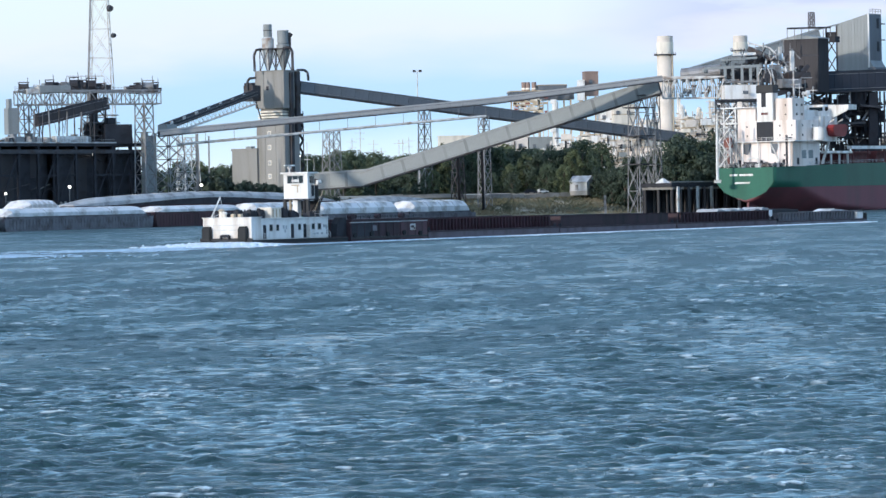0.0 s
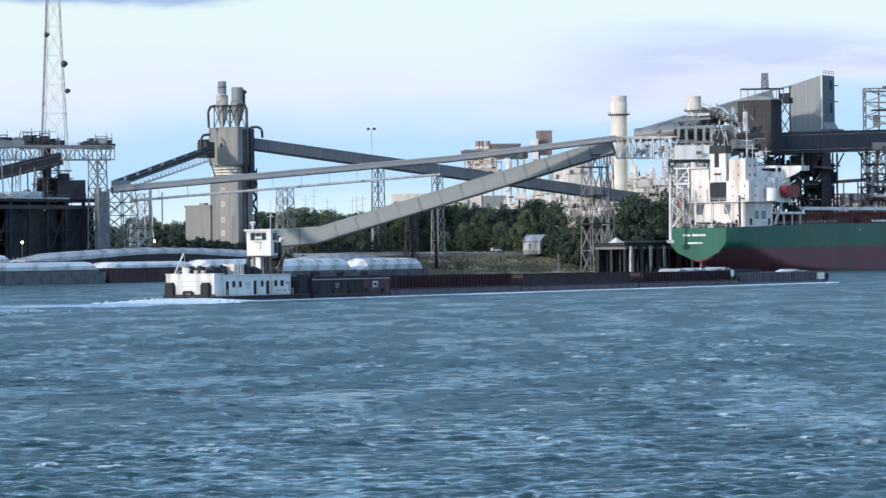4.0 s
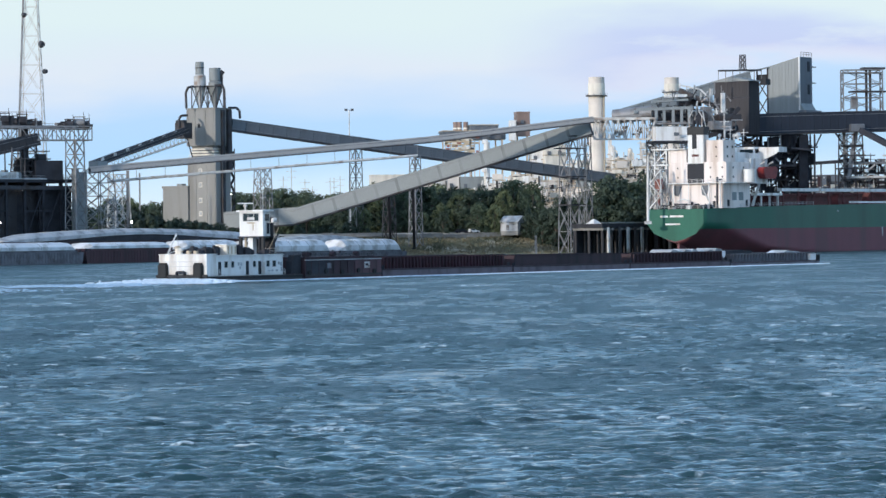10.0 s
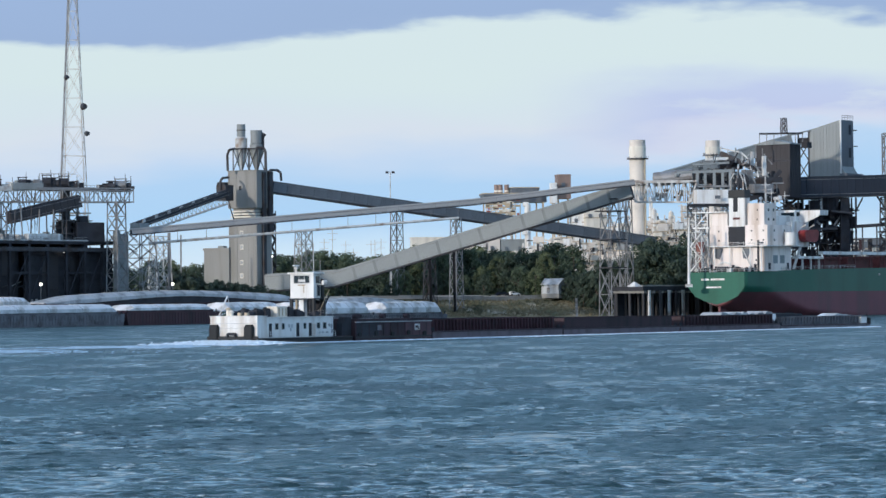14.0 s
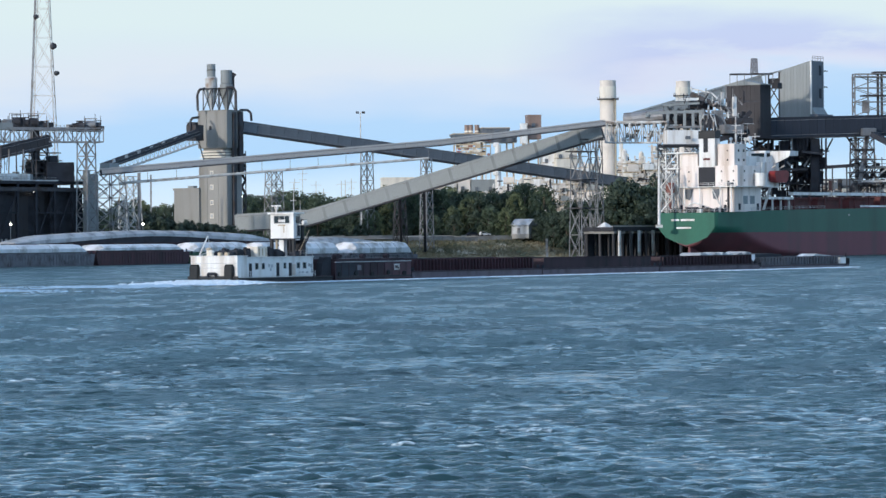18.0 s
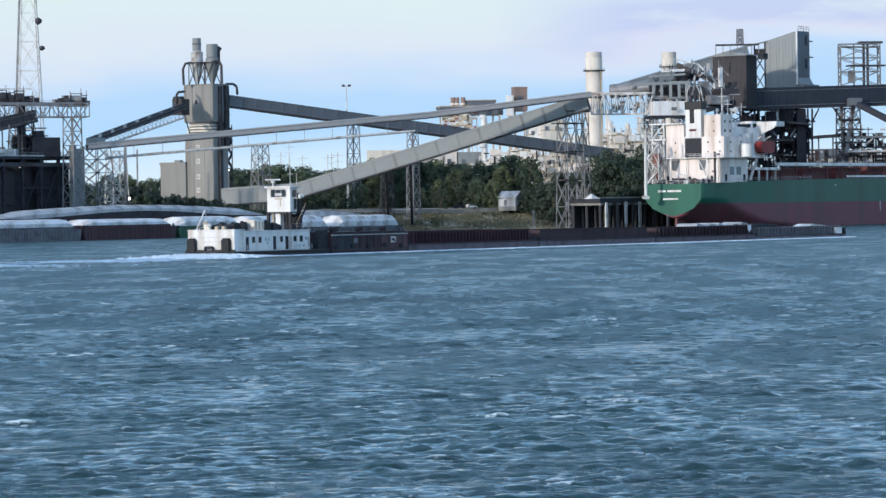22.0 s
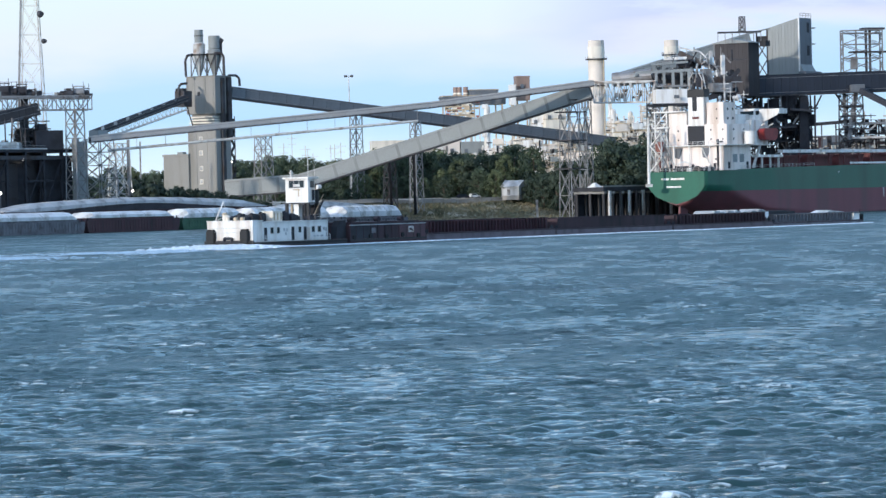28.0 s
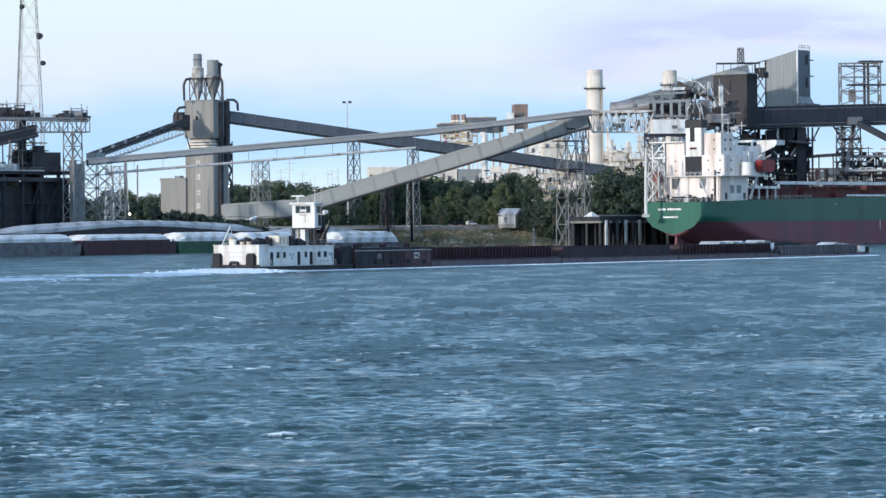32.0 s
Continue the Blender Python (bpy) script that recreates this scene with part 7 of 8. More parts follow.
        part("top_platform", beam(mesh(), a.lerp(b, 0.5) + Vector((0, 0, z1 - a.z + 0.5)), b + Vector((1, 0, z1 - a.z + 0.5)), 5, 0.7), "darksteel", t)
        part("mid_platform", beam(mesh(), a.lerp(b, 0.2) + Vector((0, 0, (z1 - a.z) * 0.48)), b + Vector((2, 0, (z1 - a.z) * 0.48)), 5.5, 0.5), "darksteel", t)
        part("upper_platform", beam(mesh(), a + Vector((0, 0, (z1 - a.z) * 0.93)), b + Vector((0, 0, (z1 - a.z) * 0.93)), 5.0, 0.4), mat, t)
        part("counterweight", box(mesh(), a.lerp(b, 0.3) + Vector((0, 0, 3.2)), (2.4, 2.4, 4.4), 0, 0.3), mat, t)
        if mat == "pale":
            part("drum", tube(mesh(), a.lerp(b, 0.45) + Vector((0, -2.8, 6.0)), a.lerp(b, 0.45) + Vector((0, -2.8, 9.5)), 0.9, 10, 1.8), "rust", t)
    # legs, chutes and platforms below the gallery
    sp = thing("gallery_support", "dark steel legs and chutes below the long gallery", "structure", at=(125.07, 1080, 18.06))
    part("heavy_leg", beam(mesh(), (124.5, 1080, 9), (124.88, 1080, 40.44), 3.0), "dark", sp)
    part("slim_leg", beam(mesh(), (128.62, 1080, 9), (128.8, 1080, 40.4), 0.6), "darksteel", sp)
    part("knee_brace", beam(mesh(), (128.76, 1080, 35.69), (131.16, 1080, 40.38), 0.5), "darksteel", sp)
    part("heavy_leg", beam(mesh(), (140.13, 1084, 9), (139.53, 1084, 41.21), 1.0), "steel", sp)
    part("knee_brace", beam(mesh(), (139.49, 1084, 36.67), (136.38, 1084, 41.24), 0.6), "darksteel", sp)
    part("chute", beam(mesh(), (140.6, 1082, 24.0), (143.4, 1082, 41.1), 1.5), "steel", sp, "sloping grey chute")
    lattice(sp, (142.0, 1085, 9.5), 7.0, 6.0, 31.0, 7, "darksteel", 0.3)
    for z, w in ((20.5, 9.5), (24.5, 8.0), (28.5, 10.5), (33.0, 8.5), (36.5, 7.0)):
        part("landing", box(mesh(), (142.4, 1084, z), (w, 7.0, 0.45)), "darksteel", sp)
        part("landing_rail", beam(mesh(), (142.4 - w / 2, 1080.4, z + 1.2), (142.4 + w / 2, 1080.4, z + 1.2), 0.12), "pale", sp)
    part("chute_head", box(mesh(), (143.55, 1080, 42.41), (5.0, 5, 2.8), 0, 0.4), "slate", sp)
    part("short_gallery", beam(mesh(), (144.38, 1076, 41.6), (153.35, 1068, 35.9), 2.2, 1.9), "night", sp, "short slate gallery sloping to the ship")
    for pts, wd, mat in ((((103.47, 1082, 40.32), (123.14, 1082, 40.32)), 6, "dark"), (((111.22, 1078, 29.74), (122, 1078, 29.63)), 4, "darksteel"), (((141.8, 1084, 30.35), (173.57, 1088, 30.51)), 4, "steel"),
                         (((141.1, 1082, 25.39), (171.24, 1086, 25.56)), 4, "pale"), (((120.1, 1078, 35.72), (127.73, 1078, 34.86)), 5, "darksteel")):
        part("platform", beam(mesh(), *pts, wd, 0.7), mat, sp)
    rg = random.Random(21)
    # two framed machinery bays: columns, floors and the gear standing on them
    for a, b, nx, levels, mats in ((Vector((104.67, 1080, 20.23)), Vector((127.79, 1083, 20.03)), 8, (24.83, 28.76, 32.68, 36.61), ("dark", "darksteel", "dark", "dark")),
                                  (Vector((141.57, 1086, 19.93)), Vector((175.38, 1090, 19.64)), 10, (23.76, 26.92, 30.27), ("darksteel", "dark", "pale", "dark", "darksteel"))):
        top = 40.53 if nx == 8 else 41.13
        fr = thing("machinery_frame", "dense dark steel machinery frame under the gallery" if nx == 8 else "open steel machinery frame with pale pipework", "structure", "machinery frames", at=(a.x, a.y, 10))
        for k in range(nx + 1):
            q = a.lerp(b, k / nx)
            for dy in (0, 7):
                part("column", beam(mesh(), (q.x, q.y + dy, 9.8), (q.x + rg.uniform(-0.3, 0.3), q.y + dy, top if k % 2 == 0 and nx == 8 else levels[-1] - (k % 3) * 2.0), 0.55), mats[k % len(mats)], fr)
        for n, z in enumerate(levels):
            part("floor", beam(mesh(), (a.x, a.y + 3.5, z), (b.x, b.y + 3.5, z), 8.0, 0.5), mats[n % len(mats)], fr)
            part("floor_rail", beam(mesh(), (a.x, a.y - 0.4, z + 1.3), (b.x, b.y - 0.4, z + 1.3), 0.14), mats[(n + 1) % len(mats)], fr)
            for k in range(nx):
                if rg.random() < 0.75:
                    q = a.lerp(b, (k + rg.uniform(0.2, 0.8)) / nx)
                    h = rg.uniform(1.0, 3.2)
                    bm = mesh()
                    if rg.random() < 0.4:
                        tube(bm, (q.x, q.y + 1.5, z + 0.2), (q.x, q.y + 1.5, z + 0.2 + h), rg.uniform(0.5, 1.1), 10)
                    else:
                        box(bm, (q.x, q.y + 1.5, z + 0.2 + h / 2), (rg.uniform(1.2, 3.0), 2.0, h), 0, 0.12)
                    part("machine", bm, rg.choice(mats), fr)
                if rg.random() < 0.4 and n + 1 < len(levels):
                    q0, q1 = a.lerp(b, k / nx), a.lerp(b, (k + 1) / nx)
                    part("brace", beam(mesh(), (q0.x, q0.y, z), (q1.x, q1.y, levels[n + 1]), 0.3), rg.choice(mats), fr)
    # added dark boxes, a near-black backdrop that closes the gaps between machines
    for k in range(22):
        q = Vector((106.39, 1085, 26.19)).lerp(Vector((127.65, 1088, 26.03)), rg.random()) + Vector((0, rg.uniform(0, 4), rg.uniform(-6, 11)))
        part("enclosure", box(mesh(), q, (rg.uniform(2.5, 6), 2.5, rg.uniform(2.5, 5.5)), 0, 0.1), rg.choice(("dark", "night", "dark", "darksteel")), sp)
    for k in range(70):
        q = Vector((104.53, 1078, 26.08)).lerp(Vector((127.61, 1081, 25.9)), rg.random()) + Vector((0, rg.uniform(-3, 4), rg.uniform(-8, 13)))
        e = q + Vector(rg.choice(((rg.uniform(2, 7), 0, 0), (0, 0, rg.uniform(2, 6)), (rg.uniform(-4, 4), 0, rg.uniform(2, 5)))))
        part("pipe", beam(mesh(), q, e, rg.uniform(0.2, 0.7)), rg.choice(("dark", "dark", "darksteel", "night", "steel")), sp)
    for k in range(60):
        q = Vector((141.23, 1083, 25.8)).lerp(Vector((174.95, 1087, 25.54)), rg.random()) + Vector((0, rg.uniform(-3, 4), rg.uniform(-7, 8)))
        e = q + Vector(rg.choice(((rg.uniform(2, 7), 0, 0), (0, 0, rg.uniform(2, 5)), (rg.uniform(-4, 4), 0, rg.uniform(2, 4)))))
        part("pipe", beam(mesh(), q, e, rg.uniform(0.2, 0.6)), rg.choice(("dark", "pale", "darksteel", "dark", "darksteel", "rust")), sp)
    for k in range(5):
        q = Vector((115.2, 1078, 35.77)) + Vector((rg.uniform(-8, 10), 0, rg.uniform(-2, 3)))
        part("hopper", tube(mesh(), (q.x, q.y + 2, q.z - 3), (q.x, q.y + 2, q.z + 2), 0.8, 8, 2.2), "dark", sp)
    # far roof line behind
    rf = thing("far_shed", "long dark-roofed open shed beyond the berth", "shed", at=(162.38, 1300, 22.35))
    part("roof", beam(mesh(), (151.62, 1300, 34.75), (169.59, 1300, 35.75), 14, 1.2), "dark", rf)
    for k in range(4):
        q = Vector((151.62, 1300, 34.28)).lerp(Vector((169.59, 1300, 35.28)), k / 3)
        part("post", beam(mesh(), (q.x, q.y, 6.9), q, 0.5), "darksteel", rf)
    for k in range(190):
        x, z = rg.uniform(152.27, 194.06), 7 + 23 * rg.random() ** 1.2
        w, h = (rg.uniform(1, 9), rg.uniform(0.3, 1.0)) if rg.random() < 0.6 else (rg.uniform(0.5, 2.2), rg.uniform(1, 5))
        part("plant_piece", box(mesh(), (x, 1304 + rg.uniform(0, 12), z), (w, 1.5, h), 0, 0.05), rg.choice(("cream", "white", "pale", "dark", "darksteel", "rust", "darksteel", "dark")), rf)

make_houses()

# ---- the far plant ----


def chimney(label, x, y, r, z1, bands):
    c = thing("chimney", label, "chimney", at=(x, y, 6.9))
    part("shaft", tube(mesh(), (x, y, 6.9), (x, y, z1 - 9), r, 28, r * 0.97), "creamsteel", c)
    part("cap_ring", tube(mesh(), (x, y, z1 - 9), (x, y, z1 - 3), r * 1.0, 28), "cream", c)
    part("lip", tube(mesh(), (x, y, z1 - 3), (x, y, z1), r * 0.95, 28), "creamsteel", c)
    for z in bands:
        part("platform", tube(mesh(), (x, y, z), (x, y, z + 0.5), r * 1.28, 20), "darksteel", c)
        for k in range(10):
            a = k * 0.628
            part("rail_post", beam(mesh(), (x + r * 1.25 * math.cos(a), y + r * 1.25 * math.sin(a), z), (x + r * 1.25 * math.cos(a), y + r * 1.25 * math.sin(a), z + 1.4), 0.2), "steel", c)
    part("ladder", beam(mesh(), (x + r * 0.8, y - r * 0.8, 8), (x + r * 0.8, y - r * 0.8, z1 - 9), 0.5), "tan", c)


chimney("thick cream chimney in low sun", 73.92, 1500, 4.09, 81.85, (72.58, 59.78))
chimney("second thick cream chimney", 108.7, 1480, 3.63, 80.24, (72.98,))


def plant_block(a, b, mat, depth=14, label="cream process building of the far plant", stacks=0, group="far plant buildings"):
    """A block between two opposite corners of its front face."""
    x0, y, z1 = a
    x1, _, z0 = b
    bl = thing("process_building", label, "building", group, at=((x0 + x1) / 2, y, 6.9))
    w = x1 - x0
    part("body", box(mesh(), ((x0 + x1) / 2, y + depth / 2, (max(6.9, z0) + z1) / 2), (w, depth, z1 - max(6.9, z0)), 8, 0.2), mat, bl)
    part("parapet", box(mesh(), ((x0 + x1) / 2, y + depth / 2, z1 + 0.3), (w * 1.03, depth * 1.03, 0.7), 8), mat, bl)
    zb = max(6.9, z0)
    for k in range(1, max(2, int((z1 - zb) / 5))):
        part("floor_band", box(mesh(), ((x0 + x1) / 2, y + depth / 2, zb + k * 5), (w * 1.02, depth * 1.02, 0.5), 8), "tan", bl)
    for k in range(max(1, int(w / 5))):
        part("window", box(mesh(), (x0 + w * (k + 0.5) / max(1, int(w / 5)), y - 0.5, zb + (z1 - zb) * 0.6), (1.8, 1.2, 2.2), 8), "slate", bl)
    if z0 > 7.5:
        for xx in (x0 + 1, x1 - 1):
            part("leg", beam(mesh(), (xx, y + 2, 6.9), (xx, y + 2, z0), 0.8), "tan", bl)
            part("leg", beam(mesh(), (xx, y + depth - 2, 6.9), (xx, y + depth - 2, z0), 0.8), "tan", bl)
    for k in range(stacks):
        xx = x0 + w * (k + 0.5) / stacks
        part("vent_stack", tube(mesh(), (xx, y + 4, z1), (xx, y + 4, z1 + 6 + (k % 2) * 3), 0.9, 10), "tan", bl)
    return bl


plant_block((39.24, 1700, 72.74), (46.55, 1700, 60.02), "sunbrown", 10, "brown box house on top of the far plant")
plant_block((36, 1695, 67.96), (38.99, 1695, 57.46), "white", 8, "white duct block beside the brown box house")
plant_block((-1.64, 1705, 62.44), (33.03, 1705, 58.43), "slate", 16, "dark roofed boiler hall of the far plant", 0)
plant_block((13.91, 1708, 65.81), (29.39, 1708, 61.65), "slate", 10, "raised monitor roof of the boiler hall", 0)
for k, xx in enumerate((6.46, 8.64, 12.06)):
    ex = thing("exhaust_pipe", "short brown exhaust pipe with a pale collar", "exhaust", "boiler hall exhausts", at=(xx, 1712, 60.71))
    part("shaft", tube(mesh(), (xx, 1712, 59.46), (xx, 1712, 68.48), 1.3, 12), "sunbrown", ex)
    part("collar", tube(mesh(), (xx, 1712, 64.44), (xx, 1712, 65.37), 1.35, 12), "cream", ex)
dk = thing("process_deck", "ochre and cream open process decks of the far plant", "plant deck", at=(10.07, 1700, 23.89))
rg = random.Random(17)
for k in range(6):
    a, b = Vector((0.12, 1700, 51.15)), Vector((19.89, 1700, 50.98))
    z = a.z + k * 1.55
    sh = rg.uniform(0, 4)
    part("deck", beam(mesh(), (a.x + sh, a.y + 4, z), (b.x - rg.uniform(0, 6), b.y + 4, z), 8, 0.8), ("tan", "tan", "cream")[k % 3], dk)
    for j in range(7):
        x = rg.uniform(a.x + 1, b.x - 1)
        part("equipment", box(mesh(), (x, a.y + 1, z + 0.7), (rg.uniform(0.8, 3.2), 2, 1.1), 0, 0.1), rg.choice(("cream", "tan", "tan", "cream", "reddish")), dk)
for j in range(8):
    x = 0.74 + j * 2.66
    part("post", beam(mesh(), (x, 1703, 6.9), (x, 1703, 58.18), 0.6), "creamsteel", dk)
ds = thing("duct_stack", "white vertical duct with rounded elbow heads", "duct", at=(22.89, 1688, 23.66))
part("shaft", tube(mesh(), (23.02, 1688, 6.9), (23.18, 1688, 56.78), 1.7, 12), "white", ds)
part("elbow", box(mesh(), (22.26, 1688, 56.79), (3.4, 3, 2.4), 0, 0.6), "white", ds)
part("elbow", box(mesh(), (21.8, 1687, 41.44), (3.2, 3, 2.6), 0, 0.6), "white", ds)
plant_block((47.1, 1700, 51.98), (58.14, 1700, 42.01), "white", 10, "bright white process block of the far plant", 0)
plant_block((54.34, 1694, 54.23), (65.96, 1694, 44.28), "cream", 10, "cream upper process block of the far plant", 2)
plant_block((38.01, 1686, 38.22), (50.8, 1686, 28.3), "cream", 10, "cream pump house of the far plant", 0)
plant_block((-5.54, 1688, 35.56), (-0.12, 1688, 23.86), "white", 10, "white low building of the far plant", 0)
plant_block((0.31, 1690, 38), (7.27, 1690, 26.27), "creamsteel", 12)
plant_block((7.68, 1692, 37.36), (22.66, 1692, 26.16), "clad", 12, "grey tank building of the far plant")
plant_block((-41.23, 1720, 39.52), (-22.63, 1720, 24.36), "cream", 10, "pale low building of the far plant")
plant_block((-19.96, 1715, 36.13), (-0.13, 1715, 24.12), "creamsteel", 10)
plant_block((46.06, 1690, 35.15), (59.18, 1690, 23.36), "creamsteel", 12)
plant_block((59.83, 1705, 38.99), (76.76, 1705, 23.35), "cream", 12)
plant_block((26.91, 1685, 33.4), (42.15, 1685, 23.47), "creamsteel", 10)
plant_block((86.53, 1600, 38.43), (96.56, 1600, 22.34), "creamsteel", 12)
plant_block((98.22, 1610, 42.02), (110.33, 1610, 22.29), "cream", 12)
plant_block((173.28, 1450, 31.99), (189.01, 1450, 22.61), "slate", 12, "slate low plant building behind the ship")
plant_block((189.74, 1455, 31.13), (231.99, 1455, 22.24), "clad", 12, "grey low plant building behind the ship")
rg = random.Random(8)
for k in range(42):
    if k < 27:
        a = Vector((17.86, 1640, 34.58)).lerp(Vector((81.39, 1640, 34.03)), (k + rg.random()) / 27)
    else:
        a = Vector((79.23, 1560, 34.89)).lerp(Vector((111.28, 1560, 34.57)), (k - 27 + rg.random()) / 15)
    w, h = rg.uniform(5, 10), rg.uniform(14, 46)
    pm = thing("process_module", "cream and white stacked process module of the far plant", "plant module", "far plant modules", at=(a.x, a.y, 6.9))
    for sx in (-0.5, 0.5):
        for sy in (0, 1):
            part("leg", beam(mesh(), (a.x + sx * w, a.y + sy * w, 6.9), (a.x + sx * w, a.y + sy * w, 6.9 + h), 0.5), "creamsteel", pm)
    z = 8.0
    while z < 5 + h:
        t = rg.uniform(1.6, 4.2)
        part("floor", box(mesh(), (a.x, a.y + w / 2, z), (w * 1.15, w * 1.15, 0.35)), "tan", pm)
        if rg.random() < 0.75:
            ww = w * rg.uniform(0.35, 0.9)
            bm = mesh()
            if rg.random() < 0.5:
                box(bm, (a.x + rg.uniform(-0.2, 0.2) * w, a.y + 1.2, z + 0.2 + t / 2), (ww, w * 0.6, t * 0.9), rg.uniform(-15, 15), 0.15)
            else:
                tube(bm, (a.x - ww / 2, a.y + 1.2, z + t * 0.5), (a.x + ww / 2, a.y + 1.0, z + t * 0.5), t * 0.42, 12)
            part("equipment", bm, rg.choice(("white", "cream", "creamsteel", "white", "clad")), pm)
        z += t + 0.6
    for mt in ("white", "creamsteel", "dark"):
        bm = mesh()
        for _ in range(24):
            q = Vector((a.x + rg.uniform(-0.8, 0.8) * w, a.y + rg.uniform(-1, 2), 7 + h * rg.random() ** 1.3))
            s = (rg.uniform(0.8, 4.5), 0.8, rg.uniform(0.25, 0.7)) if rg.random() < 0.55 else (rg.uniform(0.3, 1.3), 0.8, rg.uniform(0.8, 4.5))
            box(bm, q, s)
        part("pipework", bm, mt, pm)["kind"] = "stuff"
rg = random.Random(5)
for k in range(34):
    if k < 16:
        a = Vector((16.07, 1670, 35.08)).lerp(Vector((82.88, 1670, 34.51)), rg.random())
        ztop = 8 + rg.uniform(8, 30)
    elif k < 22:
        a = Vector((83.12, 1580, 35.2)).lerp(Vector((108.4, 1580, 34.95)), rg.random())
        ztop = 8 + rg.uniform(18, 50)
    else:
        a = Vector((171.56, 1440, 31.83)).lerp(Vector((227.06, 1440, 31.28)), rg.random())
        ztop = 8 + rg.uniform(8, 20)
    r = rg.uniform(0.6, 1.7)
    v = thing("process_column", "cream steel process column of the far plant", "vessel", "far plant columns", at=(a.x, a.y, 6.9))
    mt = rg.choice(("creamsteel", "cream", "white", "white", "creamsteel"))
    bm = mesh()
    tube(bm, (a.x, a.y, 6.9), (a.x, a.y, ztop), r, 12)
    tube(bm, (a.x, a.y, ztop), (a.x, a.y, ztop + r * 0.8), r, 12, r * 0.3)
    part("shell", bm, mt, v)
    for z in (0.45, 0.8):
        part("platform", box(mesh(), (a.x, a.y, 6.9 + (ztop - 6.9) * z), (r * 3.2, r * 3.2, 0.5)), "tan", v)
    part("side_pipe", pipe(mesh(), [(a.x + r * 1.3, a.y - r, 7), (a.x + r * 1.3, a.y - r, ztop - 2), (a.x, a.y, ztop - 1)], 0.35), "cream", v)
for k in range(9):
    a = Vector((40.09, 1660, 32.3)) if k < 6 else Vector((172.68, 1445, 31.91))
    z = (18 + (k % 6) * 5.0) if k < 6 else 12 + (k - 6) * 4.5
    ln = 42 if k < 6 else 56
    rk = thing("pipe_rack", "long cream pipe rack of the far plant", "pipe rack", "far plant pipe racks", at=(a.x, a.y, 6.9))
    part("pipe_run", beam(mesh(), (a.x, a.y, z), (a.x + ln, a.y + 4, z), 2.0, 0.9), "cream" if k % 2 else "tan", rk)
    for j in range(7):
        part("post", beam(mesh(), (a.x + j * ln / 6, a.y + j * 0.6, 6.9), (a.x + j * ln / 6, a.y + j * 0.6, z), 0.6), "creamsteel", rk)

# ---- bank: road, shed, plants ----


def make_road():
    bm = mesh()
    xs = [x for x in range(-160, 140, 5)]
    lo, hi = [], []
    for x in xs:
        y = bank_line(x)
        lo.append(bm.verts.new((x, y + 33, bank_z(x, y + 33) + 0.45)))
        hi.append(bm.verts.new((x, y + 47, 7.4 + 0.45)))
    for i in range(len(xs) - 1):
        bm.faces.new([lo[i], lo[i + 1], hi[i + 1], hi[i]])
    ob = part("road", bm, "sandy")
    tagged(ob, "pale dirt track along the levee top", "road", kind="structure")


make_road()
wl = thing("levee_wall", "low pale concrete wall along the bank", "wall", at=(-8.71, 1100, 8.01))
for k in range(16):
    a = Vector((-42.84, 1078, 7.96)).lerp(Vector((24.72, 1120, 7.47)), k / 16)
    b = Vector((-42.84, 1078, 7.96)).lerp(Vector((24.72, 1120, 7.47)), (k + 0.96) / 16)
    z = bank_z((a.x + b.x) / 2, (a.y + b.y) / 2)
    part("wall_panel", beam(mesh(), (a.x, a.y, z + 0.6), (b.x, b.y, z + 0.6), 0.4, 1.5), "concrete", wl)

c = Vector((24.69, 1118, 8.28))
sd = thing("shed", "small pale gabled metal shed by the trees", "shed", at=(c.x, c.y, 8.3), turn=58)
lp("wall", prism(mesh(), [(-3.2, -0.2), (-3.2, 3.1), (0, 5.0), (3.2, 3.1), (3.2, -0.2)], Matrix.Translation((0, -3.6, 0)), 7.2), "shedpale", sd)
lp("plinth", box(mesh(), (0, 0, -1.0), (6.8, 7.6, 1.6), bevel=0.1), "concrete", sd, "pale concrete plinth")
for k in (-1, 1):
    rf = prism(mesh(), [(0, 5.05), (0, 5.25), (3.7 * k, 3.05), (3.7 * k, 2.85)], Matrix.Translation((0, -4.0, 0)), 8.0)
    lp("roof_slope", rf, "shedpale", sd, "pale grey sheet roof")
lp("door", box(mesh(), (0.4, -3.64, 1.05), (2.4, 0.1, 2.3)), "steel", sd)
lp("side_door", box(mesh(), (-3.24, 0.6, 1.0), (0.1, 1.2, 2.0)), "steel", sd)

for lab, q in (("small bright lamp on the dock fleet", (-100.78, 1000, 12.39)), ("small bright lamp under the dock roof", (-128.7, 950, 22.33)), ("small lamp on a moored barge", (-133.35, 930, 12.34)), ("small lamp by the dock", (-150.16, 915, 10.64)), ("small lamp at the silo stair", (-72.68, 1058, 21.73))):
    q = Vector(q)
    la = thing("work_lamp", lab, "lamp", "work lamps", at=q)
    bm = mesh()
    bmesh.ops.create_uvsphere(bm, u_segments=10, v_segments=8, radius=0.2 if "silo" in lab else 0.4, matrix=Matrix.Translation(q))
    part("bulb", bm, "lamp", la)
    part("stem", beam(mesh(), (q.x, q.y, q.z - 6.5), (q.x, q.y, q.z - 0.3), 0.22), "steel", la)


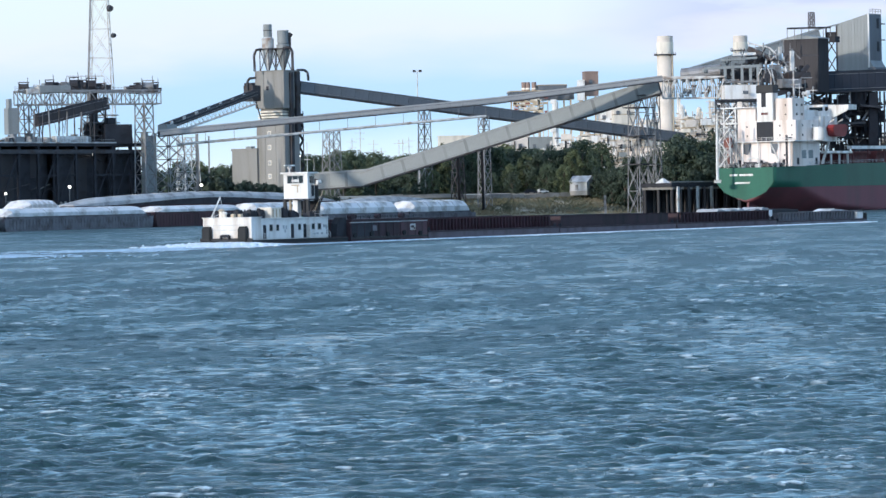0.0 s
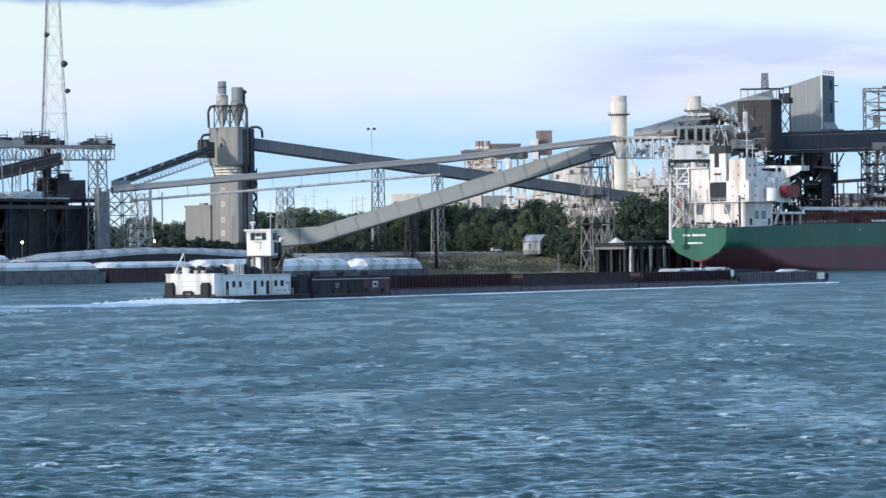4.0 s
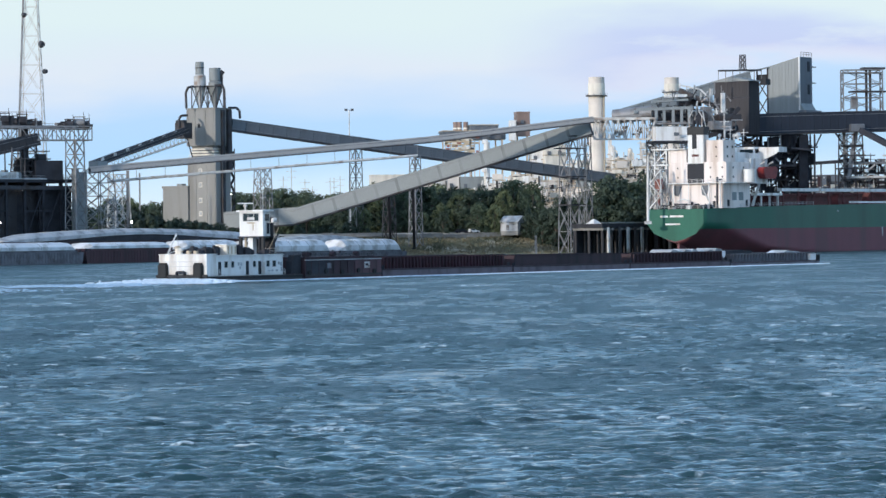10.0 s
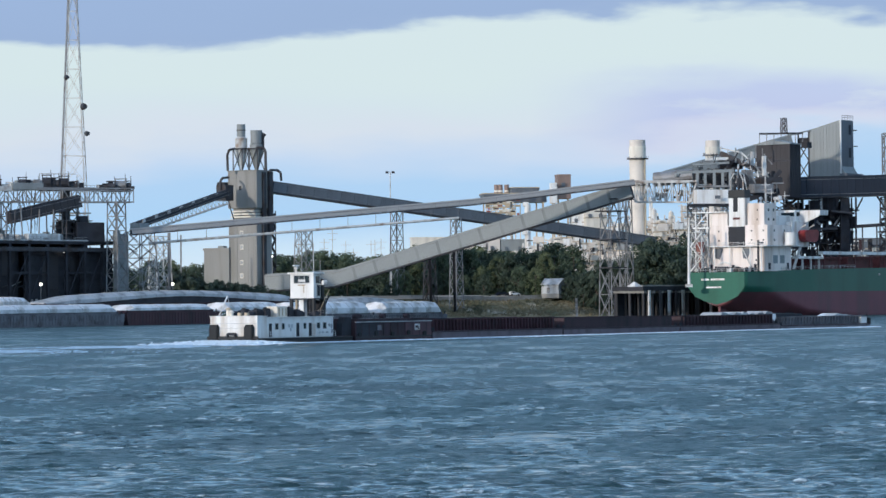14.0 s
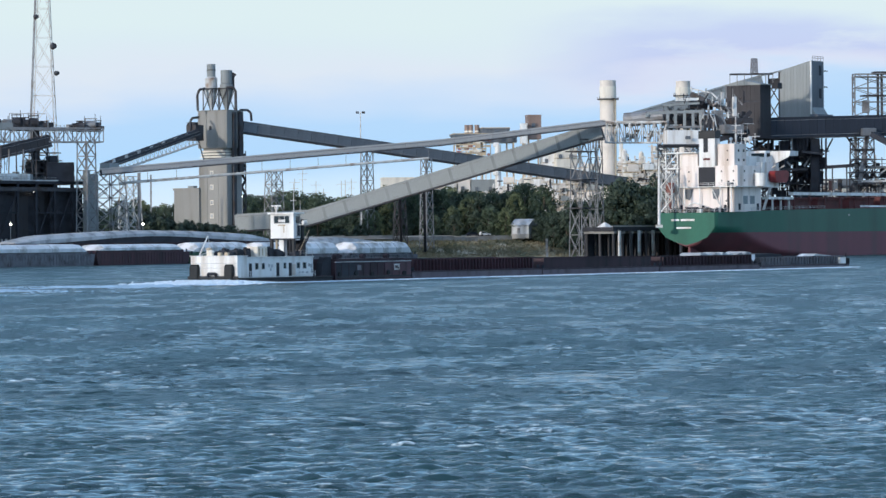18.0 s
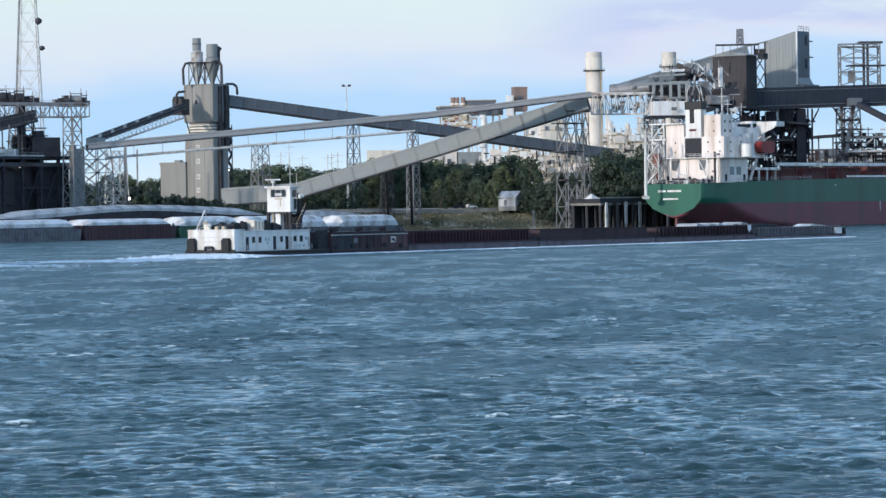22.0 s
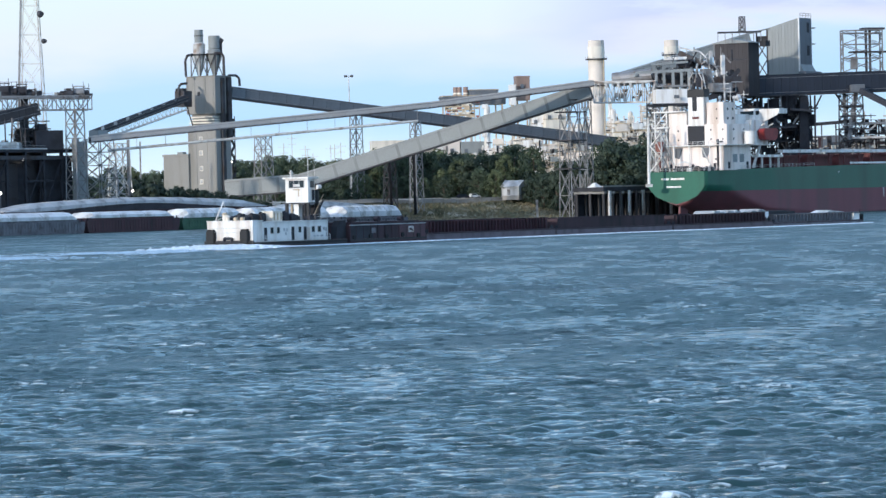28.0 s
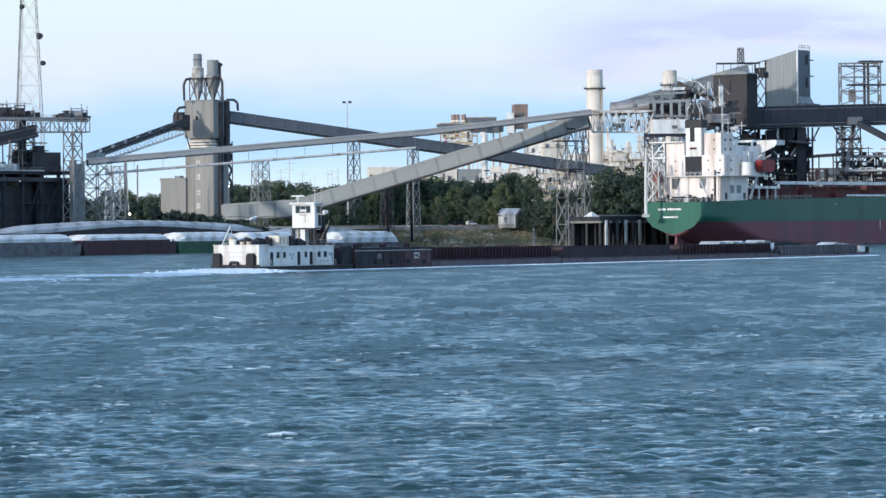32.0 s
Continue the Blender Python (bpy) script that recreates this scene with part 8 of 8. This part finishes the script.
def parked_car(label, x, mat, ln=4.6):
    """A small estate car on the dirt track: body, cabin, wheels."""
    y = bank_line(x) + 38
    z = bank_z(x, y) + 0.55
    c = thing("parked_car", label, "car", at=(x, y, z), turn=28)
    b = lp("body", prism(mesh(), [(-ln / 2, 0.35), (-ln / 2, 0.85), (-ln * 0.3, 0.98), (ln * 0.34, 0.95), (ln / 2, 0.75), (ln / 2, 0.35)], Matrix.Translation((0, -0.85, 0)), 1.7), mat, c)
    lp("cabin", prism(mesh(), [(-ln * 0.42, 0.92), (-ln * 0.34, 1.5), (ln * 0.06, 1.52), (ln * 0.24, 0.95)], Matrix.Translation((0, -0.75, 0)), 1.5), mat, b)
    lp("side_window", prism(mesh(), [(-ln * 0.37, 1.0), (-ln * 0.31, 1.42), (ln * 0.04, 1.44), (ln * 0.17, 1.0)], Matrix.Translation((0, -0.765, 0)), 0.02), "glass", b)
    for sx in (-0.31, 0.31):
        for sy in (-0.8, 0.8):
            lp("wheel", tube(mesh(), (sx * ln, sy - 0.1, 0.33), (sx * ln, sy + 0.1, 0.33), 0.33, 12), "rubber", c)


parked_car("dark blue car parked on the dirt track", 6.17, "navy", 5.2)
parked_car("white van-like car parked behind the dark one", 10.21, "white", 4.2)


def leaf_cloud(rg, blobs, per, size):
    """Leaf clumps as small bent quads strewn over the skins of several blobs."""
    verts, faces = [], []
    for (cx, cy, cz, r, rz) in blobs:
        for _ in range(per):
            th, u = rg.random() * 6.283, rg.uniform(-0.75, 1)
            k = math.sqrt(max(0, 1 - u * u))
            rr = r * (0.72 + 0.36 * rg.random())
            p = Vector((cx + rr * k * math.cos(th), cy + rr * k * math.sin(th), cz + rz * u * (0.8 + 0.3 * rg.random())))
            nrm = Vector((k * math.cos(th) + rg.uniform(-0.6, 0.6), k * math.sin(th) + rg.uniform(-0.6, 0.6), u + rg.uniform(-0.3, 0.7))).normalized()
            t = nrm.orthogonal().normalized()
            t.rotate(Matrix.Rotation(rg.random() * 6.28, 3, nrm))
            b = nrm.cross(t)
            s = size * rg.uniform(0.55, 1.25)
            n0 = len(verts)
            verts += [p - t * s, p + b * s * 0.7 + nrm * s * 0.15, p + t * s, p - b * s * 0.7 + nrm * s * 0.15]
            faces += [(n0, n0 + 1, n0 + 2), (n0, n0 + 2, n0 + 3)]
    return [tuple(v) for v in verts], faces


def make_tree(seed, h, spread, leaf, label, clumps=16, per=70, size=0.55, bush=False):
    rg = random.Random(seed)
    t = thing("tree" if not bush else "bush", label, "tree" if not bush else "bush", "trees on the bank" if not bush else "bushes on the bank")
    top = Vector((rg.uniform(-0.5, 0.5), rg.uniform(-0.5, 0.5), h * 0.72))
    bm = mesh()
    pts = [Vector((0, 0, -0.5)), Vector((0.15, 0.1, h * 0.22)), Vector((top.x * 0.6, top.y * 0.6, h * 0.48)), top]
    rad = [h * 0.022, h * 0.018, h * 0.012, h * 0.005]
    for i in range(3):
        tube(bm, pts[i], pts[i + 1], rad[i], 8, rad[i + 1])
    lp("trunk", bm, "bark", t)
    blobs = []
    for i in range(clumps):
        a = i * 2.4 + rg.uniform(-0.9, 0.9)
        k = rg.random()
        z = h * (0.05 + 0.85 * (i + 0.5) / clumps)
        prof = math.sin(math.pi * min(0.96, 0.26 + 0.7 * (i + 0.5) / clumps)) ** 0.7
        rr = spread * prof * (0.3 + 0.75 * k)
        r = spread * rg.uniform(0.17, 0.36)
        blobs.append((rr * math.cos(a), rr * math.sin(a), z, r, r * rg.uniform(0.75, 1.2)))
    blobs.append((top.x, top.y, h * 0.88, spread * 0.32, h * 0.1))
    for b in blobs[2:-1:6]:
        lp("limb", tube(mesh(), pts[1].lerp(pts[2], 0.6), (b[0] * 0.8, b[1] * 0.8, b[2]), h * 0.009, 6, h * 0.003), "bark", t)
    me = bpy.data.meshes.new("crown")
    v, f = leaf_cloud(rg, blobs, per, size)
    me.from_pydata(v, [], f)
    me.materials.append(M[leaf])
    ob = new("crown", me)
    ob.parent = t
    ROOT[ob.name] = Matrix()
    return t


def plant_woods():
    kinds = [make_tree(31 + i, 16, 5.4, "leaf", "leafy olive-green willow tree on the bank", 38, 80, 0.34) for i in range(3)]
    kinds += [make_tree(41 + i, 15, 5.0, "leafdark", "dark green broad tree on the bank", 38, 80, 0.34) for i in range(3)]
    pale = [make_tree(61 + i, 16, 4.6, "willow", "pale yellow-green feathery willow on the bank", 40, 60, 0.34) for i in range(2)]
    kinds = kinds[:2] + pale[:1] + kinds[2:]
    low = [make_tree(51 + i, 6, 3.6, "leafdark", "dense dark bush at the water's edge", 16, 56, 0.38, True) for i in range(3)]
    rg = random.Random(77)
    used = set()

    def put(src, x, y, k):
        m = pose(x, y, bank_z(x, y) - 0.2, 0, 0, rg.uniform(0, 360)) @ Matrix.Diagonal((k * rg.uniform(0.85, 1.2), k * rg.uniform(0.85, 1.2), k, 1))
        if src.name not in used:
            used.add(src.name)
            src.matrix_basis = m
            return src
        c = copy_thing(src, Matrix())
        c.matrix_basis = m
        return c

    # belts: bearing span, distance, heights, mix of kinds
    for (b0, b1, d0, d1, n, h0, h1, pool) in (
            (-0.03, 0.03, 1128, 1175, 46, 1.0, 1.3, kinds),
            (-0.03, 0.02, 1118, 1130, 12, 0.5, 0.75, kinds),
            (0.03, 0.04, 1098, 1112, 6, 0.75, 0.95, kinds[4:]),
            (0.05, 0.07, 1098, 1140, 17, 1.15, 1.75, pale[:1] + kinds[:2] + kinds[4:]),
            (0.05, 0.07, 1088, 1100, 9, 0.5, 0.8, kinds[4:]),
            (0.036, 0.053, 1108, 1140, 13, 1.0, 1.3, kinds[4:]),
            (0.026, 0.033, 1112, 1118, 5, 0.55, 0.8, kinds[4:]),
            (-0.07, -0.03, 1200, 1260, 30, 0.95, 1.25, kinds),
            (-0.11, -0.09, 1170, 1230, 14, 0.85, 1.1, kinds),
            (-0.14, -0.11, 1180, 1240, 10, 0.7, 0.9, kinds)):
        for i in range(n):
            bb = b0 + (b1 - b0) * (i + rg.random()) / n
            d = rg.uniform(d0, d1)
            put(rg.choice(pool), bb * d, d, rg.uniform(h0, h1))
    for (b0, b1, d0, d1, n, h0, h1) in (
            (-0.11, -0.09, 1012, 1026, 15, 1.1, 1.6), (-0.09, -0.07, 1034, 1044, 12, 0.7, 1.1),
            (-0.07, -0.05, 1034, 1042, 14, 0.5, 0.95), (-0.05, -0.02, 1104, 1118, 10, 0.4, 0.8)):
        for i in range(n):
            bb = b0 + (b1 - b0) * (i + rg.random()) / n
            d = rg.uniform(d0, d1)
            put(rg.choice(low), bb * d, d, rg.uniform(h0, h1))
    for k, src in enumerate(kinds + pale + low):
        if src.name not in used:
            put(src, -20 + 6 * k, 1150, 1.0)
    # far woods behind the plant
    blobs = []
    for i in range(150):
        x = -620 + i * 8.4
        blobs.append((x, 1950 + rg.uniform(-25, 25), 13 + rg.uniform(-2, 6), 8, 8))
    me = bpy.data.meshes.new("far_woods")
    v, f = leaf_cloud(rg, blobs, 60, 2.0)
    me.from_pydata(v, [], f)
    me.materials.append(M["leafdark"])
    tagged(new("far_woods", me), "distant dark line of woods", "woods", kind="stuff")


plant_woods()


def grass_bank():
    """Tufts of dry grass over the bank's slope."""
    rg = random.Random(9)
    verts, faces = [], []
    for _ in range(5200):
        x = rg.uniform(-130, 60)
        y = bank_line(x) + rg.uniform(1, 31)
        z = bank_z(x, y)
        for k in range(3):
            a = rg.random() * 6.28
            h = rg.uniform(0.3, 0.85)
            n0 = len(verts)
            dx, dy = 0.3 * math.cos(a), 0.3 * math.sin(a)
            ox, oy = rg.uniform(-0.4, 0.4), rg.uniform(-0.4, 0.4)
            verts += [(x + ox - dx, y + oy - dy, z - 0.1), (x + ox + dx, y + oy + dy, z - 0.1), (x + ox + rg.uniform(-0.3, 0.3), y + oy, z + h)]
            faces.append((n0, n0 + 1, n0 + 2))
    me = bpy.data.meshes.new("grass")
    me.from_pydata(verts, [], faces)
    me.materials.append(surface("dry_grass", (0.175, 0.152, 0.095), 0.9, vary=0.4, scale=0.06, stain=(0.085, 0.09, 0.05), island=True))
    tagged(new("grass", me), "dry yellow-green grass tufts on the bank", "grass", kind="stuff")


grass_bank()


# ---- a gull crossing the river ----


def make_gull():
    g = thing("gull", "dark-winged white gull flying low over the river", "bird")
    # body along x, its tail to -x
    bm = mesh()
    rings = [(-0.24, 0.02, 0.0), (-0.16, 0.055, 0.0), (-0.04, 0.075, -0.005), (0.08, 0.068, 0.0), (0.16, 0.045, 0.015), (0.19, 0.03, 0.025)]
    prev = None
    for x, r, z in rings:
        ring = [bm.verts.new((x, r * math.cos(a), z + 0.9 * r * math.sin(a))) for a in [i * math.pi / 5 for i in range(10)]]
        if prev:
            for i in range(10):
                bm.faces.new([prev[i], prev[(i + 1) % 10], ring[(i + 1) % 10], ring[i]])
        else:
            bm.faces.new(ring[::-1])
        prev = ring
    bm.faces.new(prev)
    lp("body", bm, "plume", g, "white breast and back")
    bm = mesh()
    bmesh.ops.create_uvsphere(bm, u_segments=10, v_segments=7, radius=0.05, matrix=Matrix.Translation((0.21, 0, 0.035)) @ Matrix.Diagonal((1.2, 0.9, 0.9, 1)))
    hd = lp("head", bm, "plume", g)
    lp("beak", tube(mesh(), (0.26, 0, 0.03), (0.325, 0, 0.02), 0.014, 6, 0.004), "beak", hd, "yellow beak")
    bm = mesh()
    prism(bm, [(-0.22, -0.03), (-0.40, -0.085), (-0.40, 0.085), (-0.22, 0.03)], pose(0, 0, 0, -90), 0.012)
    lp("tail", bm, "plume", g)
    wings = []
    for k, name in ((1, "wing"), (-1, "wing")):
        inner = [(0.10, 0.0), (0.11, 0.16), (0.13, 0.30), (-0.03, 0.32), (-0.06, 0.16), (-0.07, 0.0)]
        outer = [(0.13, 0.30), (0.06, 0.48), (-0.03, 0.62), (-0.06, 0.63), (-0.05, 0.48), (-0.03, 0.32)]
        tip = [(0.02, 0.545), (-0.03, 0.625), (-0.07, 0.665), (-0.065, 0.61), (-0.055, 0.535)]
        w = None
        for nm, pts, mat, lab, z in (("wing", inner, "feather", "dark grey-brown wing", 0.0), ("outer_wing", outer, "feather", "", -0.002), ("wing_tip", tip, "black", "black wing tip", -0.004)):
            bm = mesh()
            top = [bm.verts.new((x, k * y, z + 0.012 - 0.25 * max(0, y - 0.3) ** 1.3)) for x, y in pts]
            low = [bm.verts.new((x, k * y, z - 0.25 * max(0, y - 0.3) ** 1.3)) for x, y in pts]
            bm.faces.new(top)
            bm.faces.new(low[::-1])
            n = len(pts)
            for i in range(n):
                bm.faces.new([top[i], low[i], low[(i + 1) % n], top[(i + 1) % n]])
            bmesh.ops.recalc_face_normals(bm, faces=bm.faces)
            ob = lp(nm, bm, mat, w or g, lab)
            w = w or ob
        wings.append((w, k))
    for ob in g.children_recursive:
        ob.data.transform(Matrix.Scale(1.3, 4))
    return g, wings


gull, gull_wings = make_gull()


def motions():
    for ob in TOW:
        walk(ob, [(t, tow_pose(t)) for t in (0, 4, 8, 12, 16, 20, 24, 28, 32)])
    n = 128
    walk(RADAR[0], [(32.0 * i / n, pose(*RADAR_AT, 0, 0, -52.7 - 360 * (32.0 * i / n - 20.95) / RADAR_TURN)) for i in range(n + 1)])
    walk(river, [(t, pose(WATER_SPEED * t, 0, 0)) for t in (0, 4, 8, 12, 16, 20, 24, 28, 32)])
    # the gull glides in from upstream, then beats across the view
    way = [(0, (-330, 40, 14)), (12, (-205, 60, 12)), (24, (-84, 74, 12)), (29, (-30, 83, 9.4)),
           (30.5, (-12.55, 88, 6.51)), (30.7, (-11.92, 89, 6.62)), (30.9, (-10.91, 90, 6.84)), (31.0, (-10.36, 91, 6.93)),
           (31.1, (-9.48, 92, 7.19)), (31.3, (-8.31, 94, 7.46)), (31.5, (-7.68, 97, 7.77)), (32.0, (-6.28, 103, 8.24))]
    bank = {30.5: 20, 30.7: 14, 30.9: 8, 31.0: 12, 31.1: 16, 31.3: -34, 31.5: -12}
    rows = []
    for i, (t, q) in enumerate(way):
        a, b = way[max(0, i - 1)][1], way[min(len(way) - 1, i + 1)][1]
        rows.append((t, pose(*q, 0, 0, math.degrees(math.atan2(b[1] - a[1], b[0] - a[0]))) @ pose(0, 0, 0, bank.get(t, 0))))
    walk(gull, rows)
    for wing, k in gull_wings:
        beat = [(0, pose(0, 0, 0, 8 * k)), (30.2, pose(0, 0, 0, 8 * k))]
        for n in range(18):
            t = round(30.3 + n * 0.1, 2)
            beat.append((t, pose(0, 0, 0, k * (6 - 30 * math.cos((t - 31.02) * 2 * math.pi / 0.36)))))
        walk(wing, beat)


motions()
